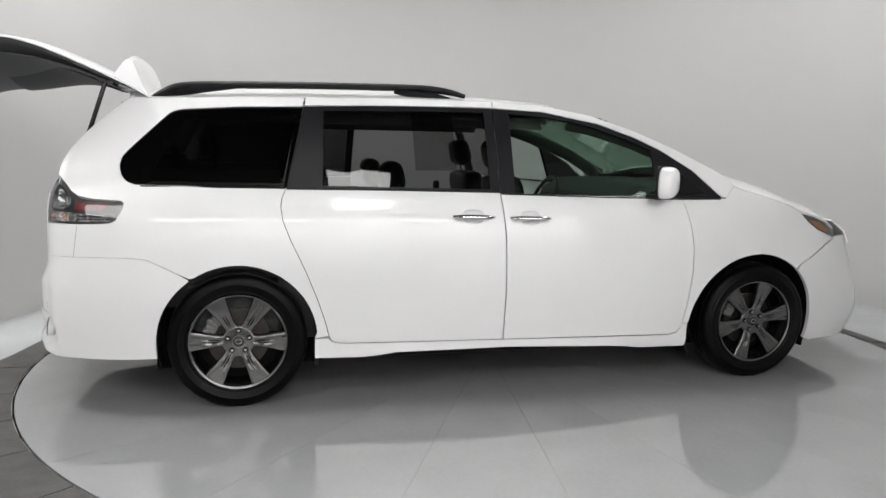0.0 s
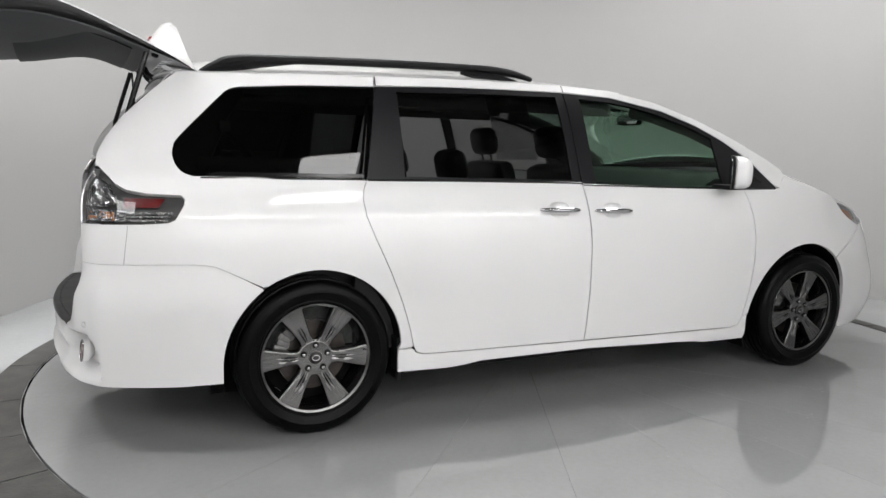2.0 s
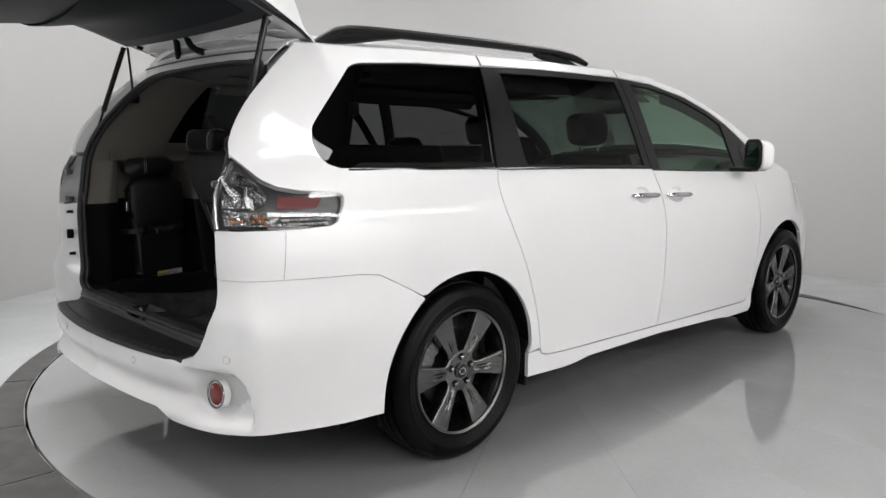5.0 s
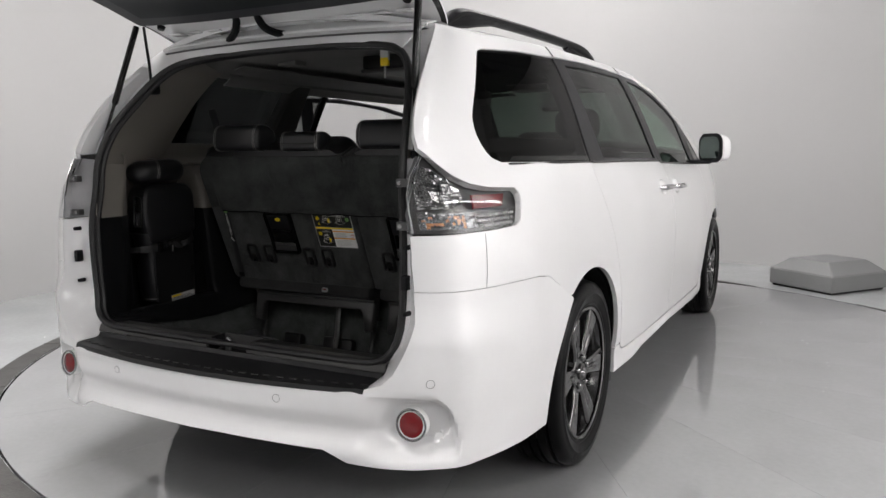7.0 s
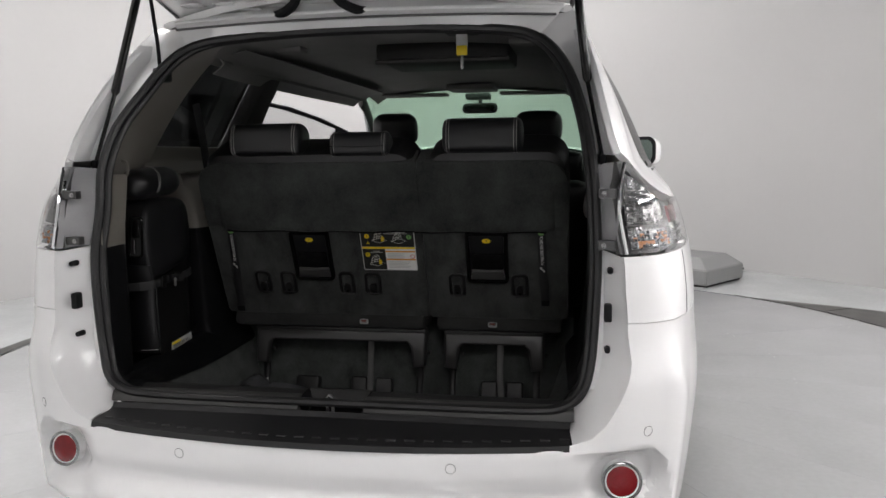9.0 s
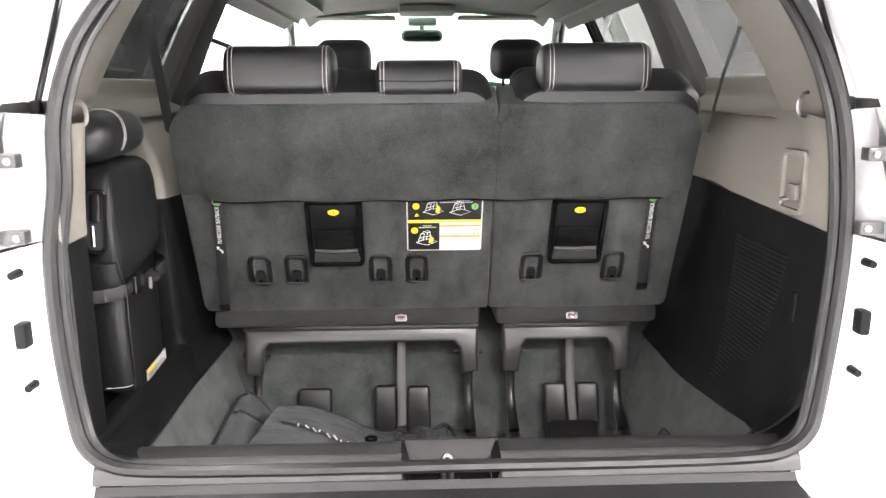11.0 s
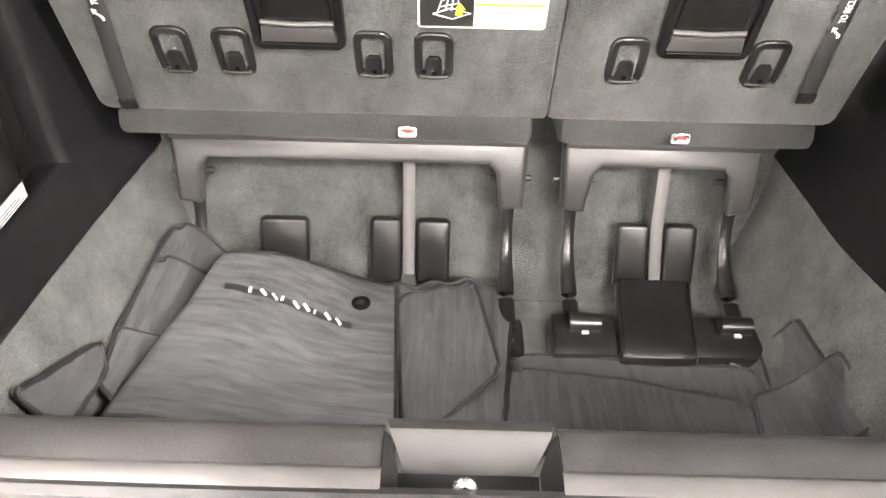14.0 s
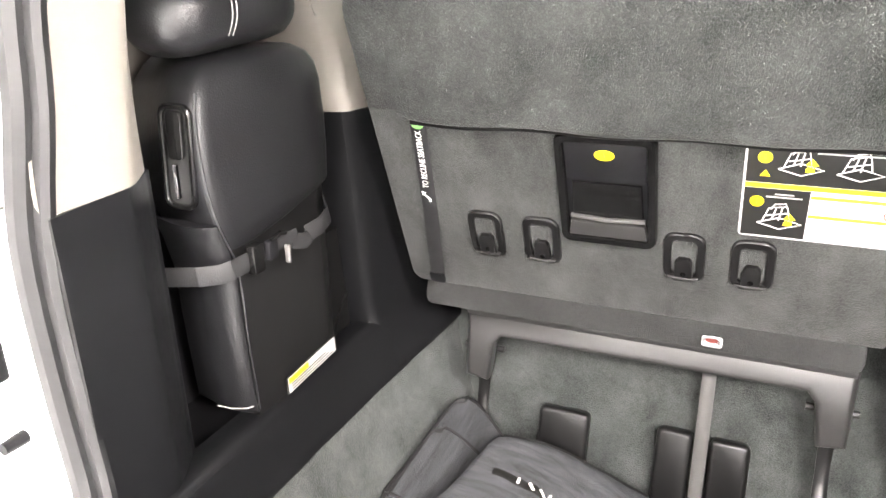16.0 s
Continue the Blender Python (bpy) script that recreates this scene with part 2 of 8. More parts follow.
def thing(name, place, label, category, group="", kind=""):
    ob = new(name)
    ob.location = place
    ob.empty_display_size = 0.1
    return tagged(ob, label, category, group, kind)


def box(bm, lo, hi, bevel=0.0, m=None, seg=2):
    """Adds a box, with rounded edges, to bm."""
    r = bmesh.ops.create_cube(bm, size=1.0)
    vs = r["verts"]
    for v in vs:
        v.co = Vector([lo[i] + (v.co[i] + 0.5) * (hi[i] - lo[i]) for i in range(3)])
    if bevel:
        es = list({e for v in vs for e in v.link_edges})
        r = bmesh.ops.bevel(bm, geom=es, offset=bevel, segments=seg, profile=0.5, affect="EDGES")
        vs = list({v for f in r["faces"] for v in f.verts} | {v for v in vs if v.is_valid})
    if m is not None:
        for v in vs:
            v.co = m @ v.co
    return bm


def boxed(lo, hi, bevel=0.0, m=None, seg=2):
    return box(bmesh.new(), lo, hi, bevel, m, seg)


def tube(pts, r, sides=8, closed=False, bm=None, flat=1.0, up=None):
    """A tube along a line of points. r: a radius, or one for each point."""
    bm = bm or bmesh.new()
    pts = [Vector(p) for p in pts]
    n = len(pts)
    rings = []
    prev = None
    for i, p in enumerate(pts):
        a = pts[(i - 1) % n] if closed or i else p
        b = pts[(i + 1) % n] if closed or i < n - 1 else p
        d = (b - a).normalized()
        if up is not None:
            u = Vector(up)
        elif prev is None:
            u = Vector((0, 0, 1)) if abs(d.z) < 0.9 else Vector((1, 0, 0))
        else:
            u = prev
        u = (u - d * u.dot(d)).normalized()
        prev = u
        w = d.cross(u)
        rr = r[i] if isinstance(r, (list, tuple)) else r
        rings.append([bm.verts.new(p + (u * math.cos(k) * flat + w * math.sin(k)) * rr)
                      for k in [2 * math.pi * j / sides for j in range(sides)]])
    for i in range(n if closed else n - 1):
        a, b = rings[i], rings[(i + 1) % n]
        for j in range(sides):
            bm.faces.new((a[j], a[(j + 1) % sides], b[(j + 1) % sides], b[j]))
    if not closed:
        bm.faces.new(rings[0][::-1])
        bm.faces.new(rings[-1])
    bmesh.ops.recalc_face_normals(bm, faces=bm.faces[:])
    return bm


def grid(rows, bm=None, close_u=False, close_v=False):
    """A sheet of quads through rows of points."""
    bm = bm or bmesh.new()
    vs = [[bm.verts.new(p) for p in r] for r in rows]
    nu, nv = len(vs), len(vs[0])
    for i in range(nu if close_u else nu - 1):
        for j in range(nv if close_v else nv - 1):
            q = (vs[i][j], vs[(i + 1) % nu][j], vs[(i + 1) % nu][(j + 1) % nv], vs[i][(j + 1) % nv])
            if len(set(q)) == 4:
                bm.faces.new(q)
    return bm


def shell(bm, t):
    """Gives a sheet a thickness against its normals."""
    bm.normal_update()
    faces, edges = bm.faces[:], [e for e in bm.edges if len(e.link_faces) == 1]
    under = {v: bm.verts.new(v.co - v.normal * t) for v in bm.verts[:]}
    for f in faces:
        bm.faces.new([under[v] for v in reversed(f.verts)])
    for e in edges:
        a, b = e.verts
        if e.link_loops[0].vert is not a:
            a, b = b, a
        bm.faces.new((b, a, under[a], under[b]))
    return bm


def prism(poly, lo, hi, axis="z", bevel=0.0, m=None, seg=2):
    """A solid with the outline poly, drawn in the two other axes, between lo and hi."""
    bm = bmesh.new()

    def at(p, h):
        if axis == "z":
            return (p[0], p[1], h)
        if axis == "y":
            return (p[0], h, p[1])
        return (h, p[0], p[1])
    a = [bm.verts.new(at(p, lo)) for p in poly]
    b = [bm.verts.new(at(p, hi)) for p in poly]
    n = len(poly)
    fa, fb = bm.faces.new(a), bm.faces.new(b)
    for i in range(n):
        bm.faces.new((a[i], a[(i + 1) % n], b[(i + 1) % n], b[i]))
    bmesh.ops.recalc_face_normals(bm, faces=bm.faces[:])
    if bevel:
        es = list({e for f in (fa, fb) for e in f.edges})
        bmesh.ops.bevel(bm, geom=es, offset=bevel, segments=seg, profile=0.5, affect="EDGES")
    if m is not None:
        bmesh.ops.transform(bm, matrix=m, verts=bm.verts[:])
    return bm


def rounded(w, h, r, n=5, cx=0.0, cy=0.0):
    """The outline of a rectangle with rounded corners."""
    out = []
    for sx, sy, a0 in ((1, 1, 0), (-1, 1, 90), (-1, -1, 180), (1, -1, 270)):
        for k in range(n + 1):
            a = radians(a0 + 90 * k / n)
            out.append((cx + sx * (w / 2 - r) + r * math.cos(a), cy + sy * (h / 2 - r) + r * math.sin(a)))
    return out


def curve(pts, n=8, closed=False):
    """A smooth line (Catmull-Rom) through points of any dimension."""
    pts = [Vector(p) for p in pts]
    m = len(pts)
    out = []
    for i in range(m if closed else m - 1):
        p0 = pts[(i - 1) % m] if closed or i else pts[0]
        p1, p2 = pts[i], pts[(i + 1) % m]
        p3 = pts[(i + 2) % m] if closed or i < m - 2 else pts[-1]
        for k in range(n):
            t = k / n
            out.append(0.5 * ((2 * p1) + (p2 - p0) * t + (2 * p0 - 5 * p1 + 4 * p2 - p3) * t * t + (3 * p1 - p0 - 3 * p2 + p3) * t**3))
    if not closed:
        out.append(pts[-1])
    return out

# ---- the studio ----
CX, CY, DISC = 1.62, 0.0, 2.82
WALL = spl((-100, 4.1), (-75, 4.1), (-55, 4.05), (-30, 4.12), (-10, 4.05), (8, 3.9), (30, 4.05), (60, 4.2), (90, 4.26), (120, 4.12), (138, 3.76), (146, 3.66), (155, 3.6), (166, 3.6), (180, 3.6))

M_WALL = mat("white_wall_paint", (0.465, 0.462, 0.457), 0.42, vary=0.02, scale=1.3, rvary=0.08, bump=0.06, bump_scale=90, dist=0.001)
M_FLOOR = mat("grey_epoxy", (0.305, 0.308, 0.313), 0.03, vary=0.07, scale=2.3, rvary=0.015, spec=0.9)
M_OUTER = mat("pale_floor_paint", (0.42, 0.43, 0.435), 0.2, vary=0.05, scale=2, rvary=0.08)
M_PAVE = mat("dark_paving", (0.075, 0.073, 0.070), 0.75, vary=0.45, scale=9, bump=0.5, bump_scale=60, dist=0.004, rvary=0.1)
M_GAP = mat("gap_black", (0.012, 0.012, 0.012), 0.9)
M_SEAM = mat("shut_line_grey", (0.12, 0.12, 0.12), 0.8, vary=0.1, scale=30)
M_BOX = mat("grey_box_paint", (0.22, 0.222, 0.222), 0.5, vary=0.08, scale=4, rvary=0.08)
WATTS = 95.0
M_BACK = mat("white_bounce_wall", (0.72, 0.715, 0.71), 0.6, vary=0.05, scale=1.2)
# darker than M_BACK only to cut the light bounced from the rear
M_BACKGREY = mat("grey_bounce_wall", (0.28, 0.28, 0.282), 0.6, vary=0.05, scale=1.2)
M_CEIL = mat("ceiling_paint", (0.06, 0.06, 0.062), 0.9, vary=0.1, scale=1)


def ring_pt(a, r, z):
    return (CX + r * math.cos(radians(a)), CY + r * math.sin(radians(a)), z)


def ground():
    bm = bmesh.new()
    rows = [[ring_pt(a, r, 0.0) for a in range(0, 360, 6)] for r in (DISC + 0.012, 3.4, 4.5, 6.5, 9.5, 13.5)]
    grid(rows, bm, close_v=True)
    bmesh.ops.recalc_face_normals(bm, faces=bm.faces[:])
    if sum(q.normal.z for q in bm.faces) < 0:
        bmesh.ops.reverse_faces(bm, faces=bm.faces[:])
    ob = finish(bm, "floor", M_OUTER)
    tagged(ob, "pale grey painted studio floor round the turntable", "floor", kind="structure")
    pit = bmesh.new()
    bmesh.ops.create_circle(pit, cap_ends=True, segments=96, radius=DISC + 0.03)
    bmesh.ops.translate(pit, verts=pit.verts[:], vec=(CX, CY, -0.05))
    tagged(finish(pit, "floor_pit", M_GAP), "dark gap round the edge of the turntable", "floor", kind="structure")
    return ob


def clip_poly(poly, nx, ny, c):
    """The part of a polygon where nx * x + ny * y <= c."""
    out = []
    for i, p in enumerate(poly):
        q = poly[(i + 1) % len(poly)]
        dp, dq = nx * p[0] + ny * p[1] - c, nx * q[0] + ny * q[1] - c
        if dp <= 0:
            out.append(p)
        if (dp < 0 < dq) or (dq < 0 < dp):
            t = dp / (dp - dq)
            out.append((p[0] + (q[0] - p[0]) * t, p[1] + (q[1] - p[1]) * t))
    return out


def turntable():
    """The disc: painted sector plates with hair joints between them."""
    t = thing("turntable", (CX, CY, 0), "round glossy light grey turntable set flush in the studio floor", "turntable", kind="structure")
    n, first, gap = 22, 261.0, 0.0011
    hub = [(0.45 * math.cos(k * math.pi / 30), 0.45 * math.sin(k * math.pi / 30)) for k in range(60)]
    part("hub_plate", prism(hub, -0.02, 0.0), M_FLOOR, t, smooth=False)
    bm = bmesh.new()
    half = math.pi / n
    out = []
    for i in range(9):
        a = -half + 2 * half * i / 8
        out.append((DISC * math.cos(a), DISC * math.sin(a)))
    inn = [(0.4516 * math.cos(-half + 2 * half * i / 3), 0.4516 * math.sin(-half + 2 * half * i / 3)) for i in range(4)]
    poly = out + inn[::-1]
    # shrink across the two straight edges by half a joint
    poly = clip_poly(clip_poly(poly, -math.sin(half), math.cos(half), -gap / 2), -math.sin(half), -math.cos(half), -gap / 2)
    first_plate = part("plate", prism(poly, -0.02, 0.0), M_FLOOR, t, smooth=False)
    for i in range(n):
        a = radians(first + 360 / n * (i + 0.5))
        ob = first_plate if i == 0 else new("plate", first_plate.data)
        ob.parent = t
        ob.rotation_euler = (0, 0, a)
        # screw heads beside the joint
        for r in (2.62, 1.75):
            b = radians(first + 360 / n * i)
            for d in (-0.035, 0.035):
                c = (r * math.cos(b) - d * math.sin(b), r * math.sin(b) + d * math.cos(b))
                if i < 12:
                    part("screw_head", tube([(c[0], c[1], -0.004), (c[0], c[1], 0.0008)], 0.0045, 8), M_BOX, t)
    return t


def paving():
    """Dark paving ring outside the disc; widest on the camera's side and tapering to nothing behind the car's nose."""
    t = thing("paving_ring", (CX, CY, 0), "dark grey stone paving curved round the turntable", "paving", kind="structure")
    width = spl((-75, 0.9), (-60, 0.35), (-45, 0.0), (-25, 0.0), (-12, 0.10), (0, 0.10), (30, 0.09), (60, 0.09), (90, 0.09), (120, 0.12), (150, 0.13), (165, 0.16), (175, 0.2), (185, 0.4), (195, 0.9), (205, 2.0), (240, 2.6), (285, 0.9))
    a = -75.0
    edges = [-75, -58, -42, -24, -8, 10, 28, 46, 64, 82, 100, 118, 136, 154, 168, 180, 190, 199, 208, 218, 228, 238, 248, 258, 268, 277, 285]
    for i in range(len(edges) - 1):
        a0, a1 = edges[i], edges[i + 1]
        if width((a0 + a1) / 2) < 0.02:
            continue
        n = 6
        bm = bmesh.new()
        rows = []
        for k in range(n + 1):
            b = a0 + 0.12 + (a1 - a0 - 0.24) * k / n
            w = max(width(b), 0.004)
            rows.append([Vector(ring_pt(b, DISC + 0.014 + w * f, 0.005)) - Vector((CX, CY, 0)) for f in (0, 0.5, 1)])
        grid(rows, bm)
        bm.normal_update()
        if sum(q.normal.z for q in bm.faces) < 0:
            bmesh.ops.reverse_faces(bm, faces=bm.faces[:])
        shell(bm, 0.004)
        part("paving_slab", bm, M_PAVE, t, smooth=False)
    return t


def walls():
    hgt = 4.2
    # curved sweep behind the car, opening out on the camera's side
    plan = [ring_pt(a, WALL(a), 0)[:2] for a in range(-67, 169, 4)]
    plan = plan + [(-2.6, 0.55), (-4.2, 0.9), (-7.5, 1.4)]
    plan = [(p.x, p.y) for p in curve([(x, y, 0) for x, y in plan], 3)]
    rows = [[(x, y, z) for z in (0.0, 0.6, 1.4, 2.4, 3.2, hgt)] for x, y in plan]
    bm = grid(rows)
    bm.normal_update()
    shell(bm, -0.1)
    w = finish(bm, "wall_1", M_WALL)
    tagged(w, "smooth curved white studio wall sweeping behind the car", "wall", kind="structure")
    # unseen hall added behind the camera: white walls bounce light, the grey one less
    for n, (lo, hi) in enumerate((((-7.6, -9.1, 0), (-7.5, 1.5, hgt)), ((-7.6, -9.2, 0), (8.5, -9.1, hgt)), ((8.4, -9.1, 0), (8.5, 5.9, hgt)), ((-7.6, 5.9, 0), (8.5, 6.0, hgt))), 2):
        w = finish(boxed(lo, hi), "wall_%d" % n, M_BACKGREY if n == 2 else M_BACK, smooth=False)
        tagged(w, "unseen grey wall added to bounce less light" if n == 2 else "unseen white wall added to bounce light", "wall", kind="structure")
    c = finish(boxed((-8, -9.4, hgt), (8.6, 6, hgt + 0.1)), "ceiling", M_CEIL, smooth=False)
    tagged(c, "dark matt painted studio ceiling", "ceiling", kind="structure")


def studio_panel(place, size, turn, share=1.0, tilt=0.0):
    glow = mat("light_diffuser", (0.995, 0.985, 0.98), 0.5, emit=12.0 * share)
    t = thing("studio_panel", place, "white rectangular light panel of a mostly unseen set added to light the studio", "lamp", "studio ceiling lights")
    t.rotation_euler = (radians(tilt), 0, radians(turn))
    w, d = size
    part("diffuser", boxed((-w / 2, -d / 2, -0.03), (w / 2, d / 2, -0.012)), glow, t, smooth=False)
    bm = bmesh.new()
    for lo, hi in (((-w / 2 - 0.03, -d / 2 - 0.03, -0.04), (w / 2 + 0.03, -d / 2 - 0.002, 0)), ((-w / 2 - 0.03, d / 2 + 0.002, -0.04), (w / 2 + 0.03, d / 2 + 0.03, 0)),
                   ((-w / 2 - 0.03, -d / 2, -0.04), (-w / 2 - 0.002, d / 2, 0)), ((w / 2 + 0.002, -d / 2, -0.04), (w / 2 + 0.03, d / 2, 0))):
        box(bm, lo, hi)
    part("frame", bm, M_BEIGE, t, smooth=False)
    la = bpy.data.lights.new("panel_light", "AREA")
    la.shape, la.size, la.size_y, la.energy, la.color = "RECTANGLE", w, d, WATTS * share * w * d, (0.995, 0.985, 0.98)
    lo = new("panel_light", la)
    lo.parent = t
    lo.location = (0, 0, -0.045)


ground()
turntable()
paving()
walls()
# First follows window reflections; the rest, and the tilted wall wash, are added unseen.
for place, size, turn, share, *tilt in (((1.05, -4.4, 4.19), (0.85, 1.0), 0, 0.5), ((0.4, 1.3, 4.19), (2.2, 0.9), 10, 0.66), ((-2.6, -0.3, 4.19), (0.8, 0.8), 0, 2.5), ((3.8, 0.4, 4.19), (1.6, 0.8), 90, 0.66),
                                 ((2.0, -7.0, 3.95), (8.5, 0.5), 0, 1.75, -55), ((-4.0, -5.4, 4.19), (2.4, 1.6), 60, 0.22), ((-6.0, -1.8, 4.19), (1.6, 2.2), 0, 0.22)):
    studio_panel(place, size, turn, share, *tilt)


def drive_box():
    t = thing("drive_box", (4.47, -1.69, 0), "grey painted sloped-top metal turntable drive box on the floor", "box")
    t.rotation_euler = (0, 0, radians(-38))
    bm = bmesh.new()
    lo = [(-0.33, -0.31), (0.33, -0.31), (0.33, 0.31), (-0.33, 0.31)]
    hi = [(-0.23, -0.19), (0.23, -0.19), (0.23, 0.19), (-0.23, 0.19)]
    rings = [[bm.verts.new((x, y, z)) for x, y in p] for p, z in ((lo, 0.018), (lo, 0.150), (hi, 0.245))]
    for a, b in ((0, 1), (1, 2)):
        for k in range(4):
            bm.faces.new((rings[a][k], rings[a][(k + 1) % 4], rings[b][(k + 1) % 4], rings[b][k]))
    bm.faces.new(rings[2])
    bm.faces.new(rings[0][::-1])
    bmesh.ops.bevel(bm, geom=bm.edges[:], offset=0.006, segments=2, affect="EDGES")
    part("cover", bm, M_BOX, t, angle=20)
    part("foot_plate", boxed((-0.31, -0.29, 0.0), (0.31, 0.29, 0.0175)), M_GAP, t, smooth=False)
    c = finish(tube([(4.60, -2.03, 0.010), (4.72, -2.09, 0.010), (4.90, -2.18, 0.010), (5.10, -2.27, 0.03)], 0.008), "cable", M_BLACKPL)
    tagged(c, "black power cable on the floor beside the drive box", "cable")


drive_box()

from mathutils.geometry import delaunay_2d_cdt

# ---- the car's outer surface ----
# x: forward from the rear axle, y: to the car's left, z: up from the ground.
ZP = spl((0.16, 0.920), (0.24, 0.938), (0.32, 0.950), (0.42, 0.962), (0.55, 0.974), (0.70, 0.981), (0.82, 0.979), (0.92, 0.965), (1.00, 0.943), (1.06, 0.918), (1.12, 0.887), (1.20, 0.852), (1.30, 0.810), (1.40, 0.764), (1.50, 0.712), (1.56, 0.674), (1.60, 0.640), (1.63, 0.600), (1.66, 0.54))
INSET = spl((-1.75, 0.965), (-1.45, 0.70), (-1.25, 0.52), (-1.12, 0.41), (-1.02, 0.313), (-0.95, 0.228), (-0.88, 0.160), (-0.82, 0.126), (-0.76, 0.104), (-0.70, 0.088), (-0.60, 0.068), (-0.50, 0.052), (-0.30, 0.036), (0.0, 0.027), (0.30, 0.018), (0.8, 0.0), (2.2, 0.0), (2.75, 0.012), (3.03, 0.022), (3.3, 0.045), (3.45, 0.075), (3.6, 0.12), (3.75, 0.185), (3.9, 0.27), (4.05, 0.40), (4.2, 0.56), (4.4, 0.77), (4.65, 0.97))
ALONG = spl((-1.75, -0.955), (-1.45, -0.945), (-1.25, -0.930), (-1.12, -0.918), (-1.02, -0.921), (-0.95, -0.907), (-0.88, -0.866), (-0.82, -0.812), (-0.76, -0.755), (-0.70, -0.697), (-0.60, -0.598), (-0.50, -0.5), (-0.4, -0.4), (3.3, 3.3), (3.4, 3.4), (3.45, 3.449), (3.6, 3.592), (3.75, 3.722), (3.9, 3.838), (4.05, 3.93), (4.2, 3.99), (4.4, 4.03), (4.65, 4.05))
LEAN_IN = spl((0.5, 0.0), (1.02, 0.0), (1.08, 0.010), (1.15, 0.026), (1.233, 0.060), (1.345, 0.138), (1.45, 0.238), (1.55, 0.345), (1.62, 0.43))
EASE = spl((0.5, 1.0), (1.0, 1.0), (1.15, 0.8), (1.3, 0.6), (1.5, 0.4), (1.62, 0.3))


# the upper body draws in behind the doors, and the car's middle lies a little left of the axis
TAPER = spl((-1.1, -0.01), (-0.95, 0.008), (-0.88, 0.024), (-0.75, 0.046), (-0.6, 0.047), (-0.45, 0.036), (-0.2, 0.012), (0.0, 0.003), (0.2, 0.0), (1.0, 0.0))
SHIFT = 0.025


def ease(t):
    t = min(max(t, 0.0), 1.0)
    return t * t * (3 - 2 * t)


def side(s, z, k=-1, deep=0.0):
    """A point of the body's side (k: -1 right, 1 left). s runs with x and round the corners; deep: metres under the skin."""
    sh = LEAN_IN(z) if s < 1 else 0.0
    sp = s - sh if s < 0.6 else s
    if s < 0.6 and sp > -0.4:
        x = s
    else:
        x = ALONG(sp) + (sh if s < 0.6 else 0) if (sp < -0.4 or sp > 3.3) else s
    y = max(ZP(z) - INSET(sp if s < 0.6 else s) * EASE(z), 0.0)
    if s < 0.6 and z > 1.06:
        y -= TAPER(sp) * ease((z - 1.055) / 0.10)
    if s > 3.0:
        y -= 0.052 * ease((s - 3.08) / 0.32) * ease((z - 0.68) / 0.25)
    return Vector((x, k * (y - deep) + (SHIFT if k > 0 else 0.0), z))


def rear(sp):
    """s of the corner line sp at a height, as a function."""
    return lambda z: sp + LEAN_IN(z)


def inside(p, loop):
    c = False
    for i in range(len(loop)):
        (x0, y0), (x1, y1) = loop[i], loop[i - 1]
        if (y0 > p[1]) != (y1 > p[1]) and p[0] < (x1 - x0) * (p[1] - y0) / (y1 - y0) + x0:
            c = not c
    return c


